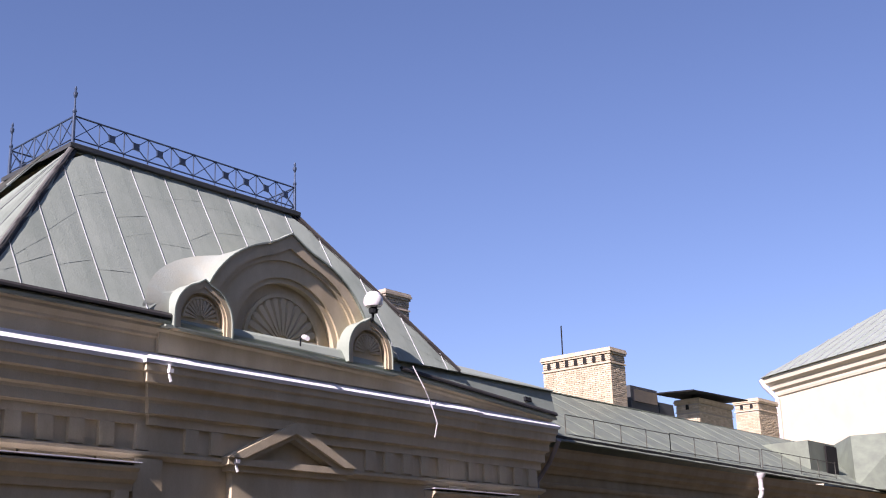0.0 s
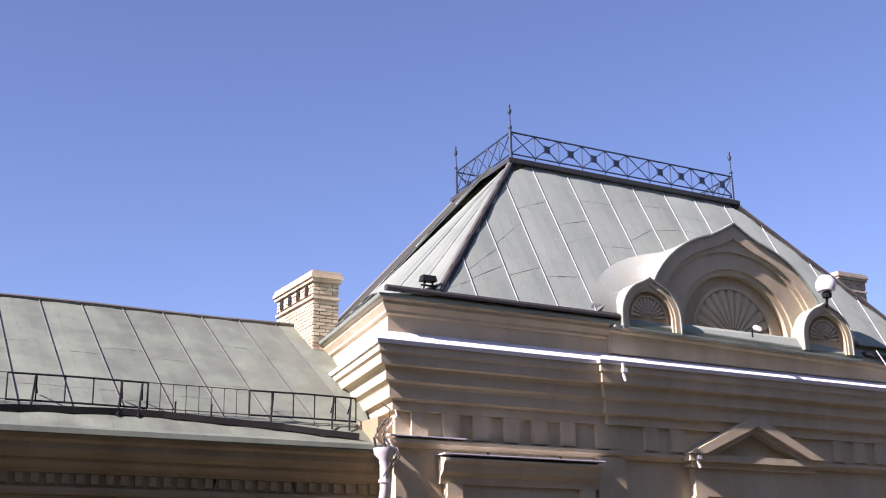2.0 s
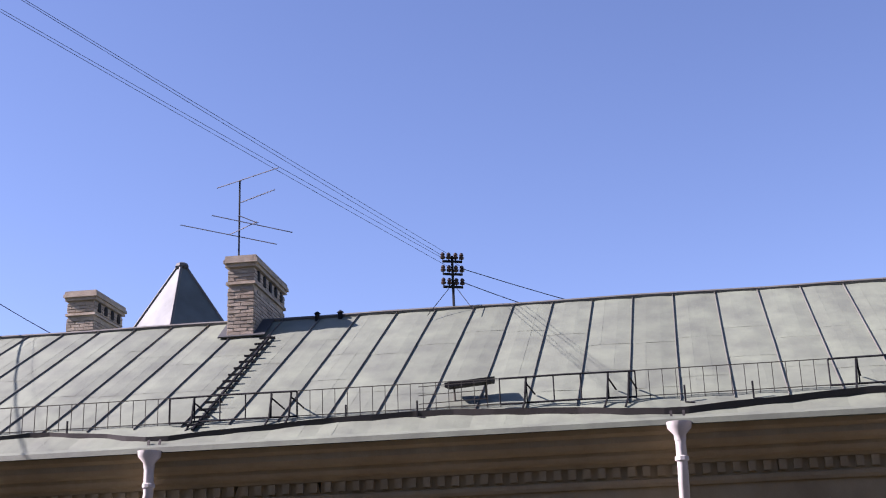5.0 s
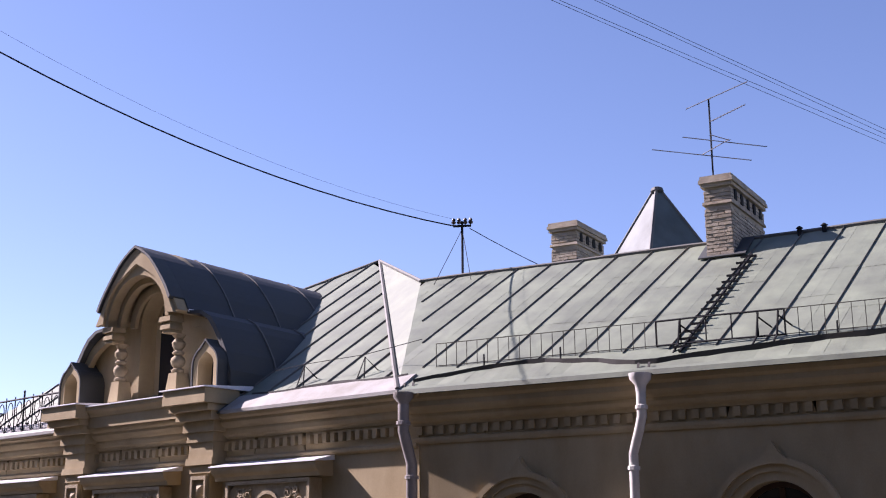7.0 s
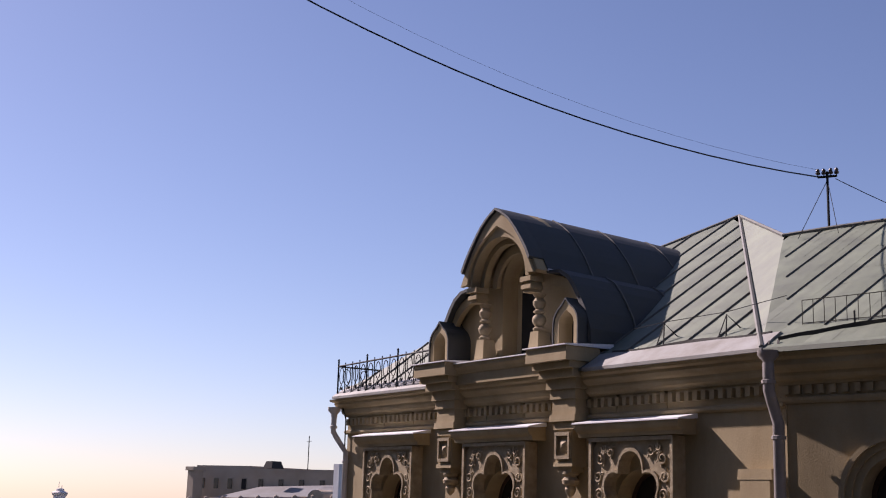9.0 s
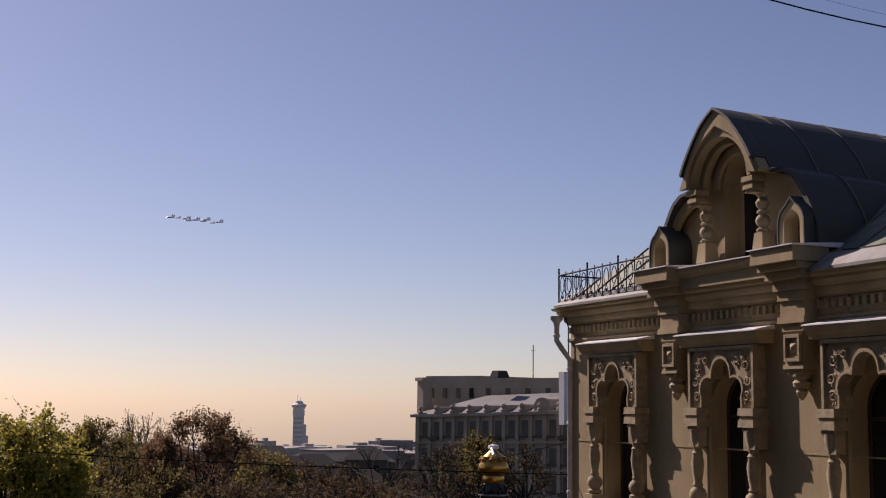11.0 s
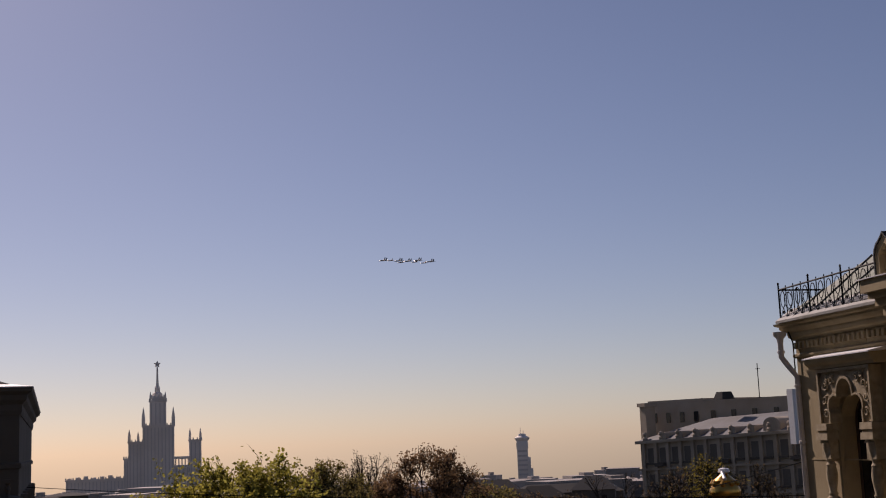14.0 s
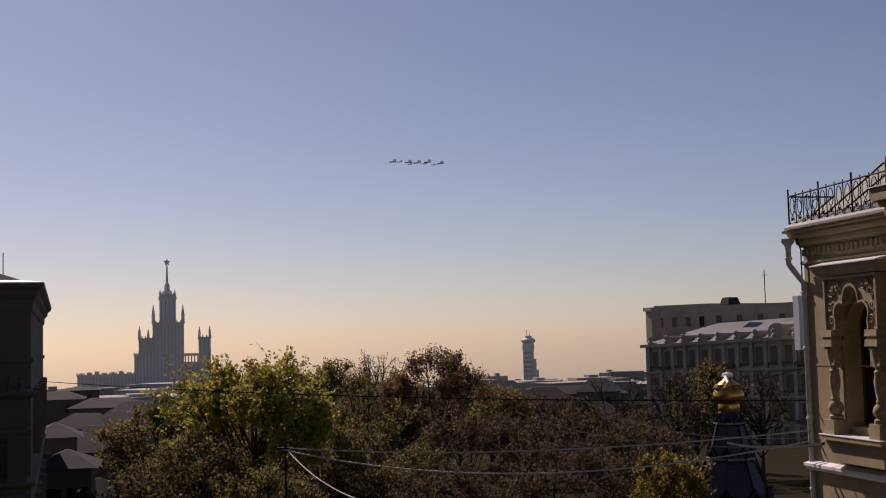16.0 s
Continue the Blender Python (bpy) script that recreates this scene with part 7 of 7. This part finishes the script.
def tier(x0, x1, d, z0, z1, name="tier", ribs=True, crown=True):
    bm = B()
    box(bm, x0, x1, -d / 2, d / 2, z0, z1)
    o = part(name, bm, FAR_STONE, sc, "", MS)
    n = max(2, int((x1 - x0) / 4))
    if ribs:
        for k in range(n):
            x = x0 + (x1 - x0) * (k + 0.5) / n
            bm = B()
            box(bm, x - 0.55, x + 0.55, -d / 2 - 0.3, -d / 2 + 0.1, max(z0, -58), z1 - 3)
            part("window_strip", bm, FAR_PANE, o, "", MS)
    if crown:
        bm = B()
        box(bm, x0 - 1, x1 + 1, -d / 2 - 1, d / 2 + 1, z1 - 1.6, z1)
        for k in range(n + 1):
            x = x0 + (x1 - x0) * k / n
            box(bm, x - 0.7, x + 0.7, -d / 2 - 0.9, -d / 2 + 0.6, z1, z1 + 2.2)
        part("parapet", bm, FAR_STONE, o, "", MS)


def turret(x, y, z0, z1, w):
    bm = B()
    box(bm, x - w, x + w, y - w, y + w, z0, z0 + (z1 - z0) * 0.45)
    hexa(bm, [(x + sx * w, y + sy * w, z0 + (z1 - z0) * 0.45) for sx, sy in ((-1, -1), (1, -1), (1, 1), (-1, 1))] + [(x + sx * 0.2, y + sy * 0.2, z1) for sx, sy in ((-1, -1), (1, -1), (1, 1), (-1, 1))])
    part("turret", bm, FAR_STONE, sc, "", MS)


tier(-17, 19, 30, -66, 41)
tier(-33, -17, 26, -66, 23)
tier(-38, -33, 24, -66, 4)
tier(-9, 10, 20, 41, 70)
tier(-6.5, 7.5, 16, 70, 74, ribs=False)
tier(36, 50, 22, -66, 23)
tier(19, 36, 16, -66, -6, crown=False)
for k in range(5):
    bm = B()
    x = 20.5 + 3.6 * k
    box(bm, x - 0.7, x + 0.7, -8, -6, -6, 1)
    part("colonnade_post", bm, FAR_STONE, sc, "", MS)
bm = B()
box(bm, 19, 36, -8.5, 8, 1, 4)
part("colonnade_top", bm, FAR_STONE, sc, "", MS)
for x, z0, z1, w in ((-16, 41, 62, 2.0), (18, 41, 62, 2.0), (-32, 23, 37, 1.6), (-22, 23, 34, 1.4), (37, 23, 36, 1.4), (49, 23, 36, 1.4), (-8, 70, 80, 1.2), (9, 70, 80, 1.2)):
    turret(x, -8, z0, z1, w)
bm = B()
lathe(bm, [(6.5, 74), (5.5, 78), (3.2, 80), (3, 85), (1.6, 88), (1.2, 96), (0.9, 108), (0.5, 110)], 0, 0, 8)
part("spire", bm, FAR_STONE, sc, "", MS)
bm = B()
pts = []
for j in range(10):
    a = math.pi / 2 + math.pi * j / 5
    rr = 4.2 if j % 2 == 0 else 2.2
    pts.append((rr * math.cos(a), 112.5 + rr * math.sin(a)))
prism(bm, pts, -0.8, 0.8)
part("star", bm, FAR_STONE, sc, "dark star on the spire", MS)
tier(-102, -38, 24, -66, -18)
for k in range(7):
    x = -98 + 9 * k
    bm = B()
    box(bm, x - 2.6, x + 2.2, -9, -4, -18, -16 + (k % 3) * 0.9)
    part("roof_house", bm, FAR_STONE, sc, "", MS)

# round-topped office tower
TR_ = 1800.0
tc = polar(63.55, TR_)
ot = thing("office_tower", (tc.x, tc.y, -70), "hazy grey office tower with flared crown", "tower")
MT = Matrix.Translation((tc.x, tc.y, 0)) @ Matrix.Rotation(radians(63.55), 4, "Z")
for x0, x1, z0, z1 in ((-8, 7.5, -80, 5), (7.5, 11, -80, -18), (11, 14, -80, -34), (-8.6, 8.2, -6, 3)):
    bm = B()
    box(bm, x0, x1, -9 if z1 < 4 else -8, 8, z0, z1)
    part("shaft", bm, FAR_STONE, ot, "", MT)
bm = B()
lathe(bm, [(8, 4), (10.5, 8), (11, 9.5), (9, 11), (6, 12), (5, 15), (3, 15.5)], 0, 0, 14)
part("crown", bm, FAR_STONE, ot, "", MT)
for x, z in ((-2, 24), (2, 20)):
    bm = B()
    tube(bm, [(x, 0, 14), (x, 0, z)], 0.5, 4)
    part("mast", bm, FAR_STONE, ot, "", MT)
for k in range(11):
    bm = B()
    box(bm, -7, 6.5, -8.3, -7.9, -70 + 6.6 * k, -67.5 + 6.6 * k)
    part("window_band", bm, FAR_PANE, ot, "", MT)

# ---------------------------------------------------------------- street wires
BCN = MB @ Vector((-16.6, 0.4, 0))
wire("street_wire", (-58, 4.5, 8.7), (BCN.x, BCN.y, 8.05), 0.25, 0.02, "dark street wire to the corner bay", group="street wires")
for k, (a, b, sag) in enumerate((((-45.0, 12.3, 6.2), (BCN.x, BCN.y, 7.2), 0.35), ((-45.0, 12.1, 6.15), (BCN.x, BCN.y, 6.9), 0.9), ((-45.0, 12.3, 6.1), (-28.6, 10.0, 6.1), 0.3), ((-59, 22, 5.2), (BCN.x, BCN.y, 9.0), 0.5), ((-62, 30, 6.0), (BCN.x, BCN.y, 6.75), 0.6), ((-62, 34, 6.6), (BCN.x, BCN.y, 7.0), 0.7))):
    wire("street_wire", a, b, sag, 0.032 if k < 2 else 0.016, "pale street wire over the trees" if k < 2 else "thin street wire to the corner bay", PIPE if k < 3 else IRON, "street wires")
ba, bb = polar(54.7, 46, -4.85), polar(50.6, 30, -4.9)
wire("street_cable", ba, bb, 0.12, 0.045, "thick dark street cable by the corner bay", group="street wires")
pole = thing("wire_pole", (-45.0, 12.2, 0), "dark steel wire pole among the trees", "pole")
bm = B()
tube(bm, [(-45.0, 12.2, -0.2), (-45.0, 12.2, 6.4)], 0.05, 8, 0.04)
part("mast", bm, IRON, pole)
bm = B()
tube(bm, [(-45.1, 11.9, 6.2), (-44.9, 12.5, 6.2)], 0.04, 5)
part("crossarm", bm, IRON, pole)


# ---------------------------------------------------------------- jets in formation, far off
def jet(scale, mat):
    j = thing("jet_aircraft", (0, 0, 0), "twin-tailed jet in blue and white paint" if mat is JET_BLUE else "single-tailed jet in red and white paint", "aircraft", "jet formation")
    bm = B()
    prof = [(-11, 0.9), (-8, 1.25), (-3, 1.35), (2, 1.1), (6, 0.85), (9, 0.5), (11, 0.05)]
    rows = [[bm.verts.new((x * scale, r * scale * math.cos(a) * 1.25, r * scale * math.sin(a) * 0.9)) for a in [2 * math.pi * k / 10 for k in range(10)]] for x, r in prof]
    for a, b in zip(rows, rows[1:]):
        for k in range(10):
            bm.faces.new((a[k], a[(k + 1) % 10], b[(k + 1) % 10], b[k]))
    bm.faces.new(rows[0][::-1])
    bm.faces.new(rows[-1])
    part("fuselage", bm, [mat], j, "", None, True)
    bm = B()
    prof2 = [(4.5, 0.95), (7, 0.78), (9, 0.52), (11.1, 0.06)]
    rows = [[bm.verts.new((x * scale, r * scale * math.cos(a) * 1.27, r * scale * math.sin(a) * 0.93)) for a in [2 * math.pi * k / 10 for k in range(10)]] for x, r in prof2]
    for a, b in zip(rows, rows[1:]):
        for k in range(10):
            bm.faces.new((a[k], a[(k + 1) % 10], b[(k + 1) % 10], b[k]))
    part("nose", bm, JET_WHITE, j, "white nose", None, True)
    for s in (-1, 1):
        bm = B()
        hexa(bm, [(x * scale, s * y * scale, z * scale) for z in (-0.12, 0.12) for x, y in ((3.5, 1.0), (-3.0, 7.4), (-5.4, 7.4), (-6.5, 1.0))])
        part("wing", bm, mat, j)
        bm = B()
        hexa(bm, [(x * scale, s * y * scale, z * scale) for z in (-0.1, 0.08) for x, y in ((-7.5, 1.2), (-10.6, 4.9), (-12.4, 4.9), (-11.5, 1.2))])
        part("tailplane", bm, mat, j)
        if mat is JET_BLUE or s > 0:
            y = 2.1 * s if mat is JET_BLUE else 0
            bm = B()
            hexa(bm, [(-6.6 * scale, (y - 0.1) * scale, 0.8 * scale), (-6.6 * scale, (y + 0.1) * scale, 0.8 * scale), (-11 * scale, (y + 0.1) * scale, 0.8 * scale), (-11 * scale, (y - 0.1) * scale, 0.8 * scale), (-9.6 * scale, (y - 0.06) * scale, 4.4 * scale), (-9.6 * scale, (y + 0.06) * scale, 4.4 * scale), (-11.8 * scale, (y + 0.06) * scale, 4.4 * scale), (-11.8 * scale, (y - 0.06) * scale, 4.4 * scale)])
            part("tail_fin", bm, mat, j)
    return j


heavy, light = jet(1.0, JET_BLUE), jet(0.78, JET_RED)
FORM = [(69.69, 8.39, True), (69.35, 8.38, False), (68.98, 8.35, True), (68.87, 8.27, False), (68.55, 8.32, True), (68.21, 8.27, False), (68.08, 8.34, True), (67.79, 8.21, False), (67.49, 8.26, True)]
used = {True: False, False: False}
for az, el, big in FORM:
    src = heavy if big else light
    m = Matrix.Translation(polar(az, 2150, el)) @ Matrix.Rotation(radians(90 + az + 38), 4, "Z") @ Matrix.Rotation(radians(-4), 4, "Y")
    if not used[big]:
        src.matrix_basis = m
        used[big] = True
    else:
        copy_thing(src, m)
